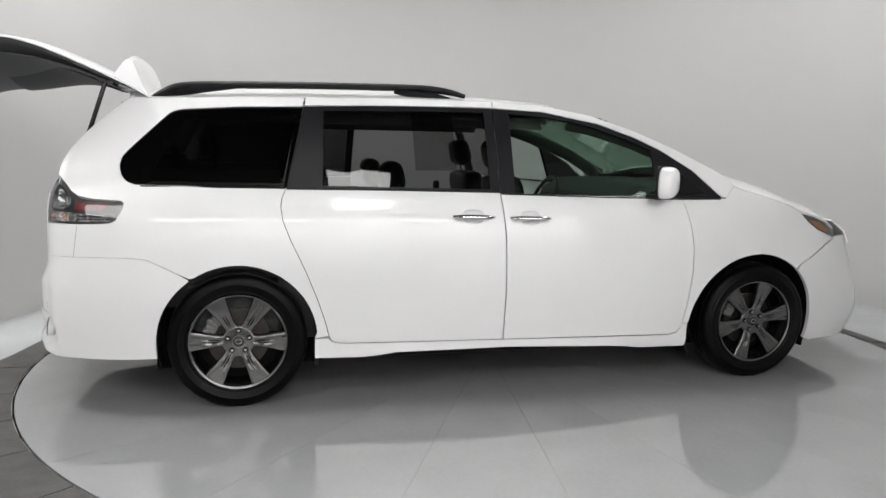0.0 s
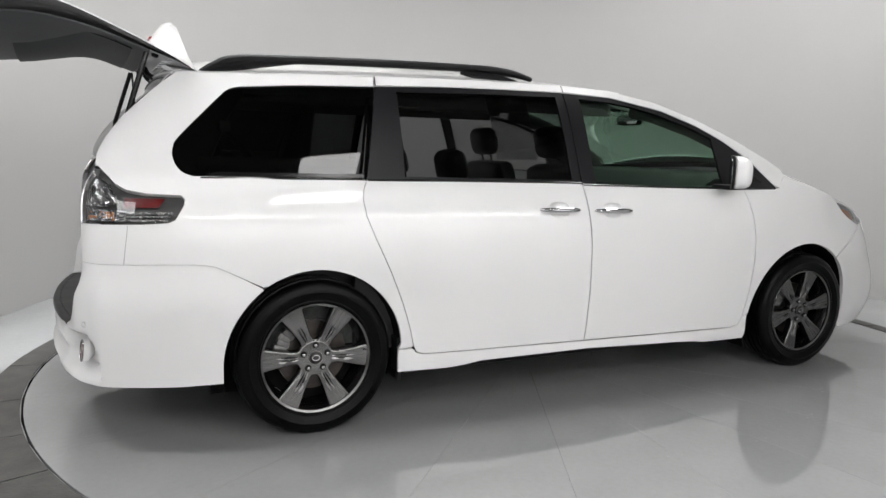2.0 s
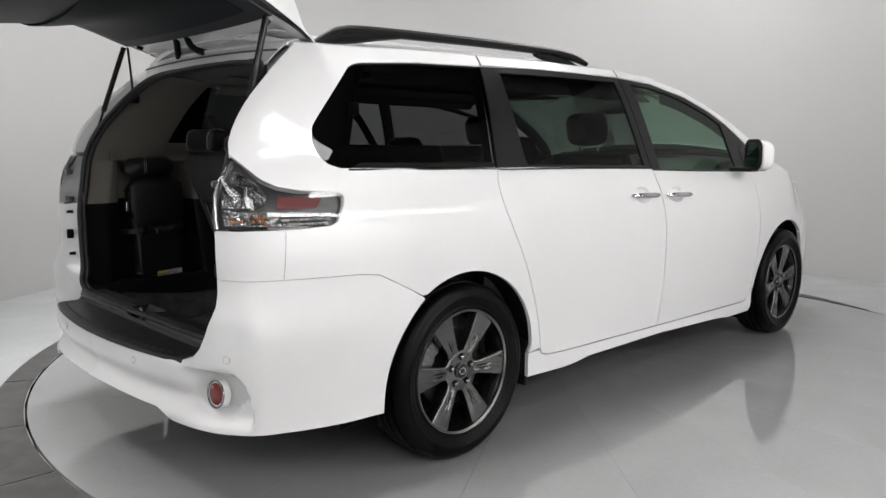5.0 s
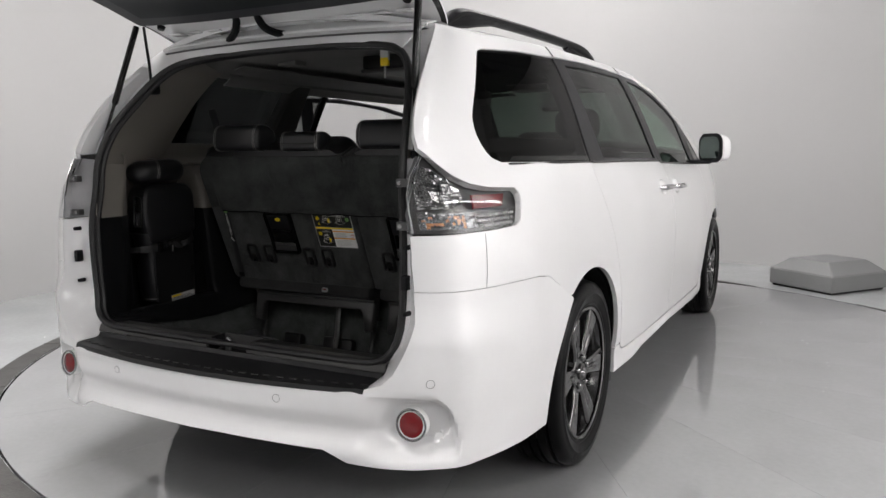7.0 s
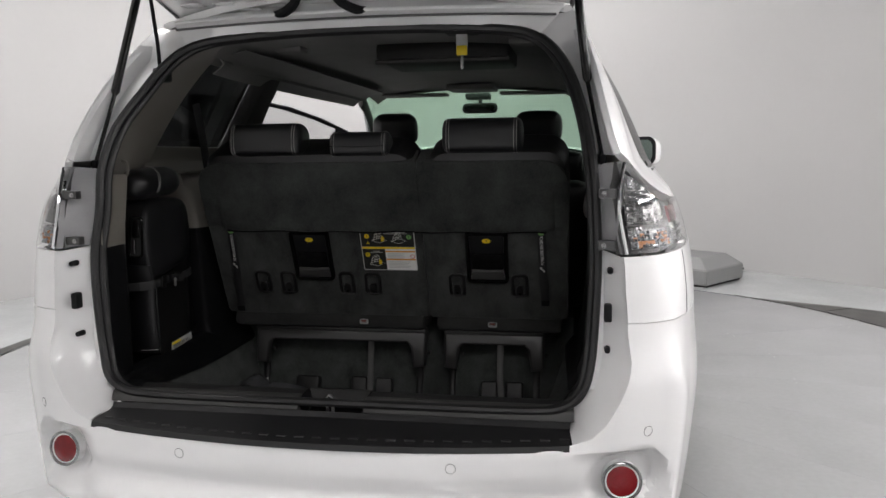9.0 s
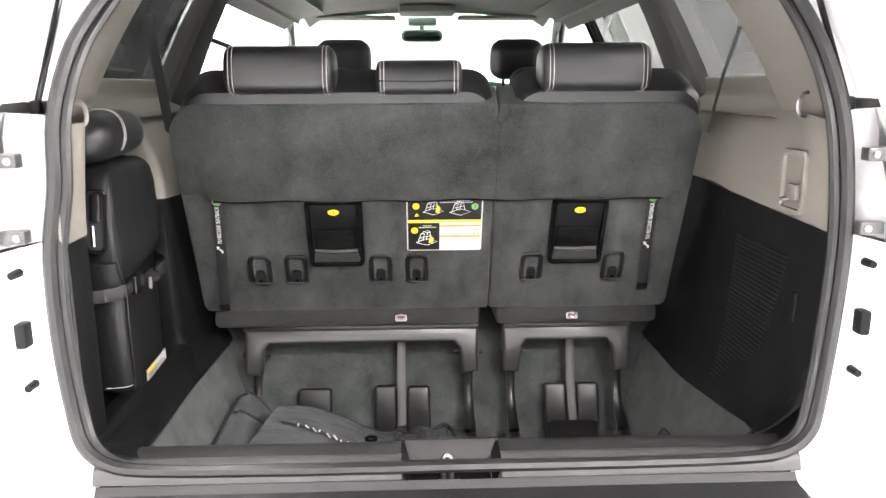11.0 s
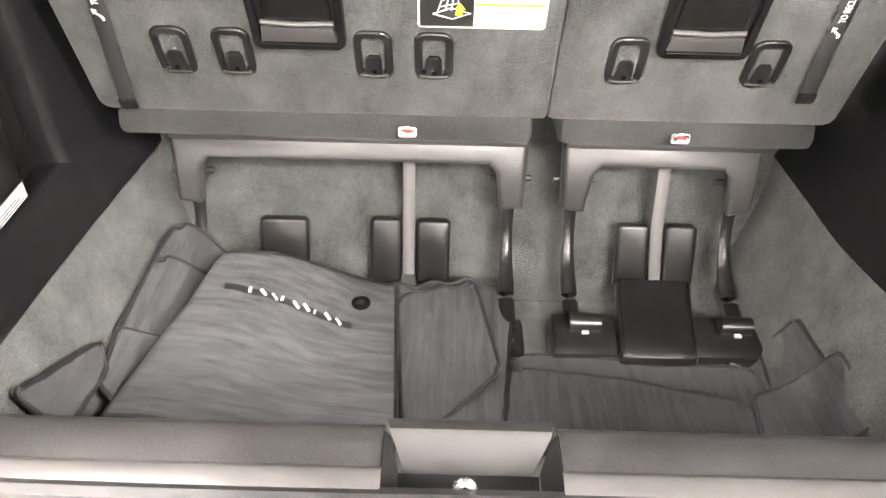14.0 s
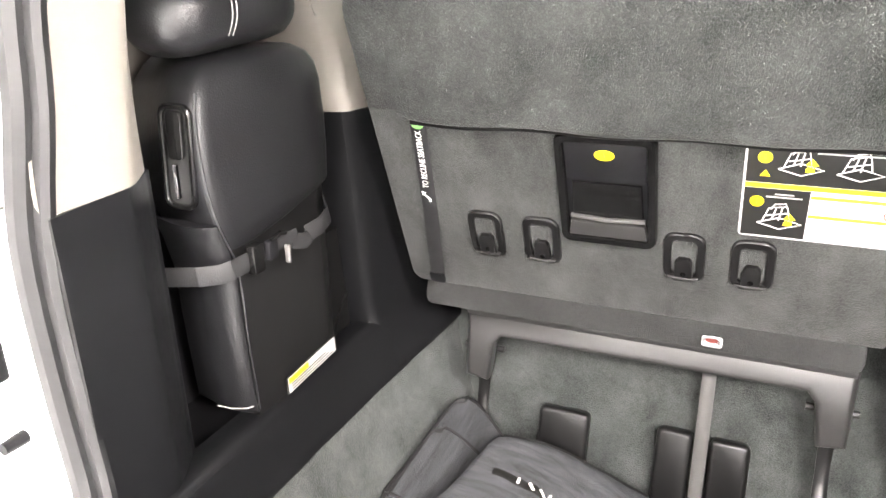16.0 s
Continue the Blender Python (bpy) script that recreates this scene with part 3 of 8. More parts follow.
def sheet(poly, f, step=0.05, skirt=0.018, hole=None, flip=False, want=None):
    """A curved panel: the outline poly (and a hole), drawn in (s, z), laid on the surface f, with its edges turned in."""
    loops = [[tuple(p)[:2] for p in poly]] + ([[tuple(p)[:2] for p in hole]] if hole else [])
    pts, edges, dense = [], [], []
    for loop in loops:
        out = []
        for i, p in enumerate(loop):
            q = loop[(i + 1) % len(loop)]
            d = math.hypot(q[0] - p[0], q[1] - p[1])
            if d < 1e-5:
                continue
            m = max(1, math.ceil(d / step))
            out += [(p[0] + (q[0] - p[0]) * t / m, p[1] + (q[1] - p[1]) * t / m) for t in range(m)]
        n0 = len(pts)
        pts += out
        edges += [(n0 + i, n0 + (i + 1) % len(out)) for i in range(len(out))]
        dense.append(out)
    rim = np.array(pts)
    isin = lambda p: inside(p, dense[0]) and not (hole and inside(p, dense[1]))
    xs, ys = rim[:, 0], rim[:, 1]
    x = math.floor(xs.min() / step) * step
    while x < xs.max():
        y = math.floor(ys.min() / step) * step
        while y < ys.max():
            if isin((x, y)) and np.min((xs - x) ** 2 + (ys - y) ** 2) > (0.45 * step) ** 2:
                pts.append((x, y))
            y += step
        x += step
    vs, _, faces, *_ = delaunay_2d_cdt([Vector(p) for p in pts], edges, [], 0, 1e-6)
    bm = bmesh.new()
    made = [bm.verts.new(f(v.x, v.y)) for v in vs]
    for fc in faces:
        c = sum((vs[i] for i in fc), Vector((0, 0))) / len(fc)
        if isin((c.x, c.y)):
            bm.faces.new([made[i] for i in fc])
    for v in [v for v in bm.verts if not v.link_faces]:
        bm.verts.remove(v)
    bmesh.ops.recalc_face_normals(bm, faces=bm.faces[:])
    bm.normal_update()
    mid = sum((v.co for v in bm.verts), Vector()) / max(len(bm.verts), 1)
    want = Vector(want) if want else Vector((0, mid.y, 0.2))
    if sum((fc.normal * fc.calc_area() for fc in bm.faces), Vector()).dot(want) < 0:
        bmesh.ops.reverse_faces(bm, faces=bm.faces[:])
    bm.normal_update()
    if skirt:
        edge = [e for e in bm.edges if len(e.link_faces) == 1]
        nrm = {tuple(round(c, 5) for c in v.co): v.normal.copy() for e in edge for v in e.verts}
        ex = bmesh.ops.extrude_edge_only(bm, edges=edge)
        for v in [g for g in ex["geom"] if isinstance(g, bmesh.types.BMVert)]:
            v.co = v.co - nrm[tuple(round(c, 5) for c in v.co)] * skirt
        bm.normal_update()
        for e in edge:
            if e.is_valid and len(e.link_faces) == 2:
                a, b = e.link_faces
                la = [l for l in a.loops if l.edge == e][0]
                lb = [l for l in b.loops if l.edge == e][0]
                if la.vert == lb.vert:
                    new_face = b if len(b.verts) == 4 else a
                    new_face.normal_flip()
    return bm


car = thing("minivan", (0, 0, 0), "white minivan parked on a turntable with its tailgate raised", "car")

ROOF_EDGE = [(-0.555, 1.566), (-0.32, 1.578), (0.0, 1.590), (0.36, 1.598), (0.9, 1.609), (1.40, 1.612), (1.70, 1.600), (2.0, 1.547), (2.25, 1.467), (2.5, 1.366), (2.75, 1.245), (2.84, 1.192)]
BAND_TOP = [(0.345, 1.553), (0.7, 1.564), (1.0, 1.570), (1.40, 1.574), (1.70, 1.560), (2.03, 1.500), (2.25, 1.426), (2.42, 1.348), (2.60, 1.240), (2.765, 1.090)]
QWIN = [(0.345, 1.550), (0.0, 1.540), (-0.27, 1.520), (-0.318, 1.506), (-0.368, 1.463), (-0.533, 1.30), (-0.560, 1.255), (-0.565, 1.218), (-0.553, 1.178), (-0.528, 1.150), (-0.488, 1.135), (0.0, 1.130), (0.245, 1.128)]
QWIN = QWIN[:2] + [(p.x, p.y) for p in curve(QWIN[2:11], 3)] + QWIN[11:]
SEAM_Q = [(0.243, 1.124), (0.222, 1.08), (0.215, 1.035), (0.223, 0.97), (0.26, 0.87), (0.335, 0.709), (0.395, 0.56), (0.435, 0.44), (0.455, 0.36)]


def arch(cx, cz, r, a0, a1, n=24):
    return [(cx + r * math.cos(radians(a0 + (a1 - a0) * i / n)), cz + r * math.sin(radians(a0 + (a1 - a0) * i / n))) for i in range(n + 1)]


LAMP_LOW = [(-0.966, 0.941), (-0.85, 0.944), (-0.70, 0.946), (-0.60, 0.951), (-0.572, 0.963), (-0.537, 1.02), (-0.532, 1.045), (-0.545, 1.060)]
LAMP_UP = [(-0.60, 1.063), (-0.68, 1.067), (-0.75, 1.080), (-0.79, 1.102), (-0.82, 1.135)]


def cup_rim(cx, cz, n=26, r=1.0):
    """Outline of the dished cup behind a door handle."""
    return [(cx + r * 0.060 * math.copysign(abs(math.cos(a)) ** 0.75, math.cos(a)), cz + r * 0.038 * math.copysign(abs(math.sin(a)) ** 0.75, math.sin(a))) for a in [2 * math.pi * j / n for j in range(n)]]


def handle_cup(cx, cz, f):
    rows = []
    for r, d in ((1.0, 0.0), (0.96, 0.003), (0.85, 0.010), (0.6, 0.018), (0.3, 0.021), (0.02, 0.022)):
        row = []
        for s, z in cup_rim(cx, cz, 52, r):
            p = f(s, z)
            inward = (f(cx + 0.05, cz) - f(cx - 0.05, cz)).cross(Vector((0, 0, 1))).normalized()
            if inward.dot(p - Vector((cx, 0, cz))) > 0 and abs(inward.y) > 0.8:
                inward = -inward
            row.append(p + inward * d)
        rows.append(row)
    return grid(rows, close_v=True)


EDGE = spl((1.10, -0.90), (1.16, -0.905), (1.22, -0.93), (1.30, -0.945), (1.40, -0.945), (1.50, -0.935), (1.56, -0.92))


def body_side(k):
    f = lambda s, z: side(s, z, k)
    # quarter panel
    q = [(0.352, 1.594)] + [(0.343, 1.551)] + QWIN[1:] + SEAM_Q + [(0.385, 0.352)]
    q += arch(0, 0.345, 0.398, 5, 122)
    q += [(-0.233, 0.679), (-0.30, 0.712), (-0.424, 0.775), (-0.50, 0.785), (-0.64, 0.787), (-0.80, 0.788), (-0.974, 0.788), (-0.974, 0.86), (-0.968, 0.941)]
    q += LAMP_LOW + LAMP_UP + [(-0.875 + LEAN_IN(1.16), 1.160)]
    for z in (1.18, 1.22, 1.26, 1.3, 1.34, 1.38, 1.42, 1.46, 1.50, 1.535, 1.555):
        q.append((EDGE(z) + LEAN_IN(z), z))
    q += ROOF_EDGE[0:3]
    part("quarter_panel", sheet(q, f, 0.04), M_WHITE, car)
    part("quarter_window", sheet([(s, z) for s, z in QWIN], lambda s, z: side(s, z, k, 0.007), 0.06, 0.004), M_PRIV2, car, "dark privacy glass")
    part("vent_strip", sheet([(-0.44, 1.139), (-0.1, 1.136), (0.235, 1.133), (0.237, 1.150), (-0.1, 1.152), (-0.40, 1.154)], lambda s, z: side(s, z, k, 0.002), 0.06, 0.003), M_BLACKGLOSS, car)
    # sliding door
    dx, dy = (0, 0) if k < 0 else (-0.58, 0.075)
    g = lambda s, z: side(s, z, k) + Vector((dx, dy, 0))
    gd = lambda d: (lambda s, z: side(s, z, k, d) + Vector((dx, dy, 0)))
    low = [(s + 0.004, z) for s, z in SEAM_Q] + [(0.475, 0.333), (0.50, 0.324), (0.545, 0.320), (1.0, 0.314), (1.409, 0.307), (1.411, 0.561), (1.403, 0.873), (1.395, 1.00), (1.386, 1.113)]
    slide = new("sliding_door")
    slide.parent = car
    part("door_skin", sheet(low, g, 0.05, hole=cup_rim(1.225, 0.985)), M_WHITE, slide)
    part("handle_cup", handle_cup(1.225, 0.985, g), M_WHITE, slide)
    wm = [(0.432, 1.140), (0.452, 1.530), (0.9, 1.543), (1.345, 1.549), (1.338, 1.128)]
    part("window_frame", sheet([(0.249, 1.129)] + [(0.349, 1.549)] + BAND_TOP[1:3] + [(1.396, 1.572), (1.388, 1.117)], gd(0.003), 0.06, 0.014, hole=wm), M_PILLAR, slide, "black pillar film")
    part("pane", sheet(wm, gd(0.009), 0.07, 0.004), M_PRIV, slide, "dark privacy glass")
    # front door
    if k < 0:
        turn = Matrix.Identity(4)
    else:
        turn = Matrix.Translation((2.52, 0.90, 0)) @ Matrix.Rotation(radians(-62), 4, "Z") @ Matrix.Translation((-2.52, -0.90, 0))
    h = lambda d: (lambda s, z: turn @ side(s, z, k, d))
    fd = new("front_door")
    fd.parent = car
    low = [(1.415, 0.307), (1.9, 0.299), (2.44, 0.290), (2.49, 0.302), (2.515, 0.335), (2.54, 0.50), (2.553, 0.663), (2.55, 0.80), (2.534, 0.929), (2.512, 1.02), (2.497, 1.078), (2.0, 1.090), (1.393, 1.106), (1.401, 1.00), (1.409, 0.873), (1.417, 0.561)]
    part("door_skin", sheet(low, h(0), 0.05, hole=cup_rim(1.5475, 0.977)), M_WHITE, fd)
    part("handle_cup", handle_cup(1.5475, 0.977, h(0)), M_WHITE, fd)
    wf = [(1.478, 1.107), (1.492, 1.546), (1.678, 1.537), (1.85, 1.514), (1.994, 1.482), (2.2, 1.418), (2.345, 1.358), (2.352, 1.09), (1.9, 1.097)]
    part("window_frame", sheet([(1.394, 1.110), (1.402, 1.571)] + BAND_TOP[4:] + [(2.76, 1.084), (2.5, 1.080), (2.0, 1.093)], h(0.003), 0.06, 0.014, hole=wf), M_PILLAR, fd, "black pillar film")
    part("pane", sheet(wf, h(0.009), 0.07, 0.004), M_FRONTG if k < 0 else M_CLEAR, fd, "lightly tinted glass")
    if k < 0:
        part("quarter_light", sheet([(2.47, 1.105), (2.50, 1.235), (2.66, 1.115)], lambda s, z: side(s, z, k, -0.001), 0.05, 0.0), M_BLACKGLOSS, fd)
    # roof side rail and windscreen pillar
    r = ROOF_EDGE[3:] + [(2.861, 1.157), (2.798, 1.087)] + [(s, z + 0.004) for s, z in BAND_TOP[::-1]] + [(0.356, 1.556)]
    part("roof_side", sheet(r, f, 0.05), M_WHITE, car)
    # rocker
    r = [(0.385, 0.243), (0.50, 0.242), (0.63, 0.240), (0.72, 0.247), (0.81, 0.260), (1.45, 0.262), (2.05, 0.238), (2.16, 0.230), (2.25, 0.217), (2.552, 0.212), (2.556, 0.35), (2.522, 0.345), (2.517, 0.327), (2.49, 0.297), (2.44, 0.285), (1.9, 0.294), (1.412, 0.302), (1.0, 0.309), (0.545, 0.315), (0.497, 0.319), (0.468, 0.330), (0.455, 0.347), (0.385, 0.347)]

    def rock(s, z):
        p = side(s, z, k)
        p.y += k * (0.012 * math.exp(-((z - 0.25) / 0.04) ** 2))
        return p
    part("rocker_panel", sheet(r, rock, 0.03, 0.06), M_WHITE, car)
    # front fender
    r = [(2.525, 0.350), (2.558, 0.355)]
    ar = [(3.01 + 0.452 * math.cos(radians(a)), 0.305 + 0.452 * math.sin(radians(a))) for a in range(172, 51, -4)]
    r += ar + [(3.325, 0.692), (3.44, 0.745), (3.56, 0.797), (3.66, 0.826), (3.66, 0.836), (3.60, 0.852), (3.503, 0.889), (3.42, 0.938), (3.366, 0.990), (3.30, 1.022), (3.2, 1.052), (3.05, 1.094), (2.92, 1.127), (2.86, 1.15), (2.795, 1.083), (2.70, 1.079), (2.502, 1.075), (2.517, 1.02), (2.539, 0.929), (2.556, 0.80), (2.559, 0.663), (2.546, 0.50)]
    part("front_fender", sheet(r, f, 0.04), M_WHITE, car)
    # head lamp
    hl = [(3.369, 0.989), (3.42, 0.980), (3.5, 0.962), (3.62, 0.925), (3.70, 0.878), (3.72, 0.845), (3.662, 0.838), (3.60, 0.856), (3.507, 0.892), (3.425, 0.941)]
    lamp = part("head_lamp", sheet(hl, lambda s, z: side(s, z, k, 0.02), 0.03, 0.0), M_LAMPGREY, car, "smoked head lamp with an amber marker")
    part("lens", sheet(hl, lambda s, z: side(s, z, k, 0.001), 0.03, 0.006), M_SMOKE, lamp)
    part("marker", sheet([(3.45, 0.945), (3.56, 0.925), (3.66, 0.872), (3.60, 0.868), (3.52, 0.898)], lambda s, z: side(s, z, k, 0.012), 0.03, 0.004), M_AMBER, lamp, "amber marker")


HOOD_EDGE = [(2.86, 1.157), (2.92, 1.133), (3.05, 1.10), (3.2, 1.058), (3.30, 1.028), (3.369, 0.998), (3.5, 0.970), (3.62, 0.933), (3.71, 0.885)]


def top_sheets():
    # roof
    rows = []
    for s, z in [(-0.555, 1.569), (-0.44, 1.575)] + ROOF_EDGE[1:7] + [(1.78, 1.590)]:
        e = side(s, z, 1) - Vector((0, SHIFT / 2, 0))
        row = []
        for j in range(-10, 11):
            t = j / 10
            row.append((e.x + (0.04 * (1 - t * t) if s > 1.6 else -0.04 * (1 - t * t) if s < -0.3 else 0), e.y * t + SHIFT / 2, z + 0.002 + (0.066 if s < -0.4 else 0.084 - 0.042 * ease((s - 0.5) / 1.2)) * (1 - abs(t) ** 2.4)))
        rows.append(row)
    bm = grid(rows)
    bm.normal_update()
    if sum(q.normal.z for q in bm.faces) < 0:
        bmesh.ops.reverse_faces(bm, faces=bm.faces[:])
    shell(bm, 0.02)
    part("roof", bm, M_WHITE, car)
    # windscreen
    rows = []
    for (s, z), c in zip(((1.79, 1.586), (2.0, 1.543), (2.25, 1.463), (2.5, 1.362), (2.75, 1.241), (2.87, 1.170)), (0.042, 0.040, 0.036, 0.032, 0.028, 0.026)):
        e = side(s, z, 1) - Vector((0, SHIFT / 2, 0))
        rows.append([(s + 0.10 * (1 - t * t), (e.y - 0.004) * t + SHIFT / 2, z - 0.01 + c * (1 - t * t)) for t in [j / 10 for j in range(-10, 11)]])
    bm = grid(rows)
    shell(bm, 0.004)
    part("windscreen", bm, M_WIND, car, "green-tinted windscreen")
    # bonnet
    rows = []
    for s, z in HOOD_EDGE:
        e = side(s, z, 1) - Vector((0, SHIFT / 2, 0))
        q = (s - 2.86) / 0.85
        row = []
        for j in range(-12, 13):
            t = j / 12
            row.append((e.x + 0.10 * (1 - t * t) + 0.12 * q * (1 - t * t), (e.y - 0.003) * t + SHIFT / 2, z + 0.004 + (0.098 - 0.043 * q + 0.026 * math.sin(math.pi * min(q, 1.0)) ** 0.8) * (1 - abs(t) ** 2.2)))
        rows.append(row)
    bm = grid(rows)
    bm.normal_update()
    if sum(q.normal.z for q in bm.faces) < 0:
        bmesh.ops.reverse_faces(bm, faces=bm.faces[:])
    shell(bm, 0.015)
    part("bonnet", bm, M_WHITE, car)
    # black cowl between bonnet and windscreen
    bm = grid([[(2.84 + 0.24 * (1 - t * t) + a, 0.80 * t, 1.13 + 0.05 * (1 - t * t) + b) for t in [j / 8 for j in range(-8, 9)]] for a, b in ((-0.06, 0.03), (0.0, 0.01), (0.06, 0.0))])
    shell(bm, 0.01)
    part("cowl", bm, M_BLACKPL, car)


# plan of the rear bumper: s to x and to half width
BUMP_X = spl((-1.75, -1.052), (-1.45, -1.037), (-1.2, -1.004), (-1.1, -0.980), (-1.0, -0.945), (-0.92, -0.898), (-0.89, -0.880), (-0.865, -0.858), (-0.80, -0.80), (-0.6, -0.6), (-0.2, -0.2))
BUMP_Y = spl((-1.75, 0.0), (-1.45, 0.29), (-1.2, 0.522), (-1.1, 0.615), (-1.0, 0.712), (-0.92, 0.786), (-0.89, 0.815), (-0.865, 0.838), (-0.80, 0.858), (-0.6, 0.908), (-0.4, 0.930), (-0.2, 0.945))


HOLLOW = spl((0.28, -0.862), (0.33, -0.866), (0.38, -0.872), (0.43, -0.884), (0.47, -0.905), (0.50, -0.945), (0.53, -1.0))


def bumper_pt(s, z, k):
    """The rear bumper's surface; s runs to -1.75 on the centre line."""
    low = Vector((BUMP_X(s), BUMP_Y(s) * ZP(z) / 0.955, z))
    up = side(s, z, -1)
    up.y = -up.y
    wide = 0.13 + 0.09 * ease((s + 0.95) / 0.2)
    t = ease((0.772 - z) / wide)
    p = up.lerp(low, t if s > -1.10 else 1.0)
    p.z = z
    # hollow round the reflector, bounded by a crease that runs down to the corner
    u = ease((HOLLOW(z) - s) / 0.030) * ease((0.502 - z) / 0.036) * ease((s + 1.16) / 0.12) * ease((z - 0.292) / 0.05)
    p.x += 0.036 * u
    # oval dish round the reflector
    p.x += 0.026 * ease((1.35 - math.hypot((s + 1.0) / 0.074, (z - 0.413) / 0.056)) / 0.4)
    # crease running in below the step, then a kicked-out lip
    w = min(max((-s - 1.02) / 0.12, 0), 1)
    p.x += w * (0.020 * math.exp(-((z - 0.385) / 0.035) ** 2) - 0.012 * math.exp(-((z - 0.325) / 0.03) ** 2))
    # rounded top edge of the step
    p.x += w * 0.014 * min(max(0, (z - 0.485) / 0.027), 1) ** 2
    p.y = p.y * k + (SHIFT * ease(p.y / 0.3) * 0.5 + SHIFT * 0.5 if k > 0 else SHIFT * 0.5 * (1 - ease(p.y / 0.3)))
    return p


def bumper_rear():
    bmp = new("rear_bumper")
    bmp.parent = car
    for k in (-1, 1):
        q = [(-0.238, 0.675)] + [(x, z) for x, z in arch(0, 0.345, 0.398, 126, 180, 10)] + [(-0.396, 0.272), (-0.55, 0.272), (-0.70, 0.276), (-0.82, 0.282), (-0.865, 0.286), (-0.95, 0.283), (-1.08, 0.288), (-1.17, 0.298), (-1.21, 0.318), (-1.25, 0.332), (-1.45, 0.335), (-1.75, 0.335),
             (-1.75, 0.512), (-1.45, 0.512), (-1.25, 0.512), (-1.13, 0.513), (-1.085, 0.527), (-1.052, 0.56), (-1.026, 0.61), (-1.008, 0.655), (-0.985, 0.70), (-0.976, 0.74), (-0.974, 0.7862), (-0.94, 0.7862), (-0.80, 0.7862), (-0.64, 0.7852), (-0.50, 0.7832), (-0.424, 0.7730), (-0.30, 0.7102)]
        part("bumper_skin", sheet(q, lambda s, z: bumper_pt(s, z, k), 0.011, 0.02), M_WHITE, bmp)
        for q, z in ((-0.953, 0.535), (-1.42, 0.465)):
            c = bumper_pt(q, z, k)
            n = (bumper_pt(q, z + 0.02, k) - c).cross(bumper_pt(q - 0.02, z, k) - c).normalized()
            n = n if n.x < 0 else -n
            part("parking_sensor", tube([c + n * 0.0015, c - n * 0.01], 0.0105, 16), M_WHITE, bmp, "round white parking sensor")
            u = n.to_track_quat("Z", "Y").to_matrix()
            part("sensor_gap", tube([c + n * 0.0008 + u @ Vector((0.0118 * math.cos(a), 0.0118 * math.sin(a), 0)) for a in [i * math.pi / 10 for i in range(20)]], 0.0006, 5, True), M_SEAM, bmp)
        # round reflector in a chrome ring
        c = Vector((-0.932, k * 0.713 + (SHIFT if k > 0 else 0), 0.413))
        n = Vector((-0.98, 0.10 * k, 0.10)).normalized()
        m = Matrix.Translation(c - n * 0.008) @ n.to_track_quat("Z", "Y").to_matrix().to_4x4()
        ring = tube([(0.0435 * math.cos(a), 0.0435 * math.sin(a), 0.006) for a in [i * math.pi / 16 for i in range(32)]], 0.0036, 8, True)
        bmesh.ops.transform(ring, matrix=m, verts=ring.verts[:])
        part("reflector_ring", ring, M_LUG, bmp)
        bm = bmesh.new()
        bmesh.ops.create_uvsphere(bm, u_segments=28, v_segments=10, radius=0.0405)
        for v in bm.verts:
            v.co.z *= 0.24
        bmesh.ops.transform(bm, matrix=m, verts=bm.verts[:])
        part("reflector", bm, M_RED, bmp, "round red reflector")
        bowl = tube([(0, 0, -0.04), (0, 0, -0.02), (0, 0, 0.004)], [0.02, 0.046, 0.0455], 32)
        bmesh.ops.transform(bowl, matrix=m, verts=bowl.verts[:])
        part("reflector_bowl", bowl, M_WHITE, bmp, angle=50)
    # tread plate on the bumper's top
    rear_x = lambda y: -1.051 + 0.070 * abs((y - SHIFT / 2) / 0.61) ** 2.0
    rows = []
    for j in range(-14, 15):
        t = j / 14
        y = 0.603 * t + SHIFT / 2
        xr = rear_x(y)
        rows.append([(-0.882, y, 0.532), (-0.892, y, 0.520), (-0.905, y, 0.5165), (xr + 0.014, y, 0.5165), (xr + 0.002, y, 0.513), (xr - 0.003, y, 0.50)])
    bm = grid(rows)
    bmesh.ops.recalc_face_normals(bm, faces=bm.faces[:])
    if sum(f.normal.z for f in bm.faces) < 0:
        bmesh.ops.reverse_faces(bm, faces=bm.faces[:])
    shell(bm, 0.004)
    part("step_pad", bm, M_STEP, bmp, "black ribbed step pad")
    for j in range(-13, 14):
        y = j * 0.0445
        x = rear_x(y) + 0.030
        if x < -0.905:
            part("tread_rib", boxed((x - 0.004, y - 0.011, 0.516), (x + 0.004, y + 0.011, 0.5195), 0.001, seg=1), M_RIBGLINT, bmp)


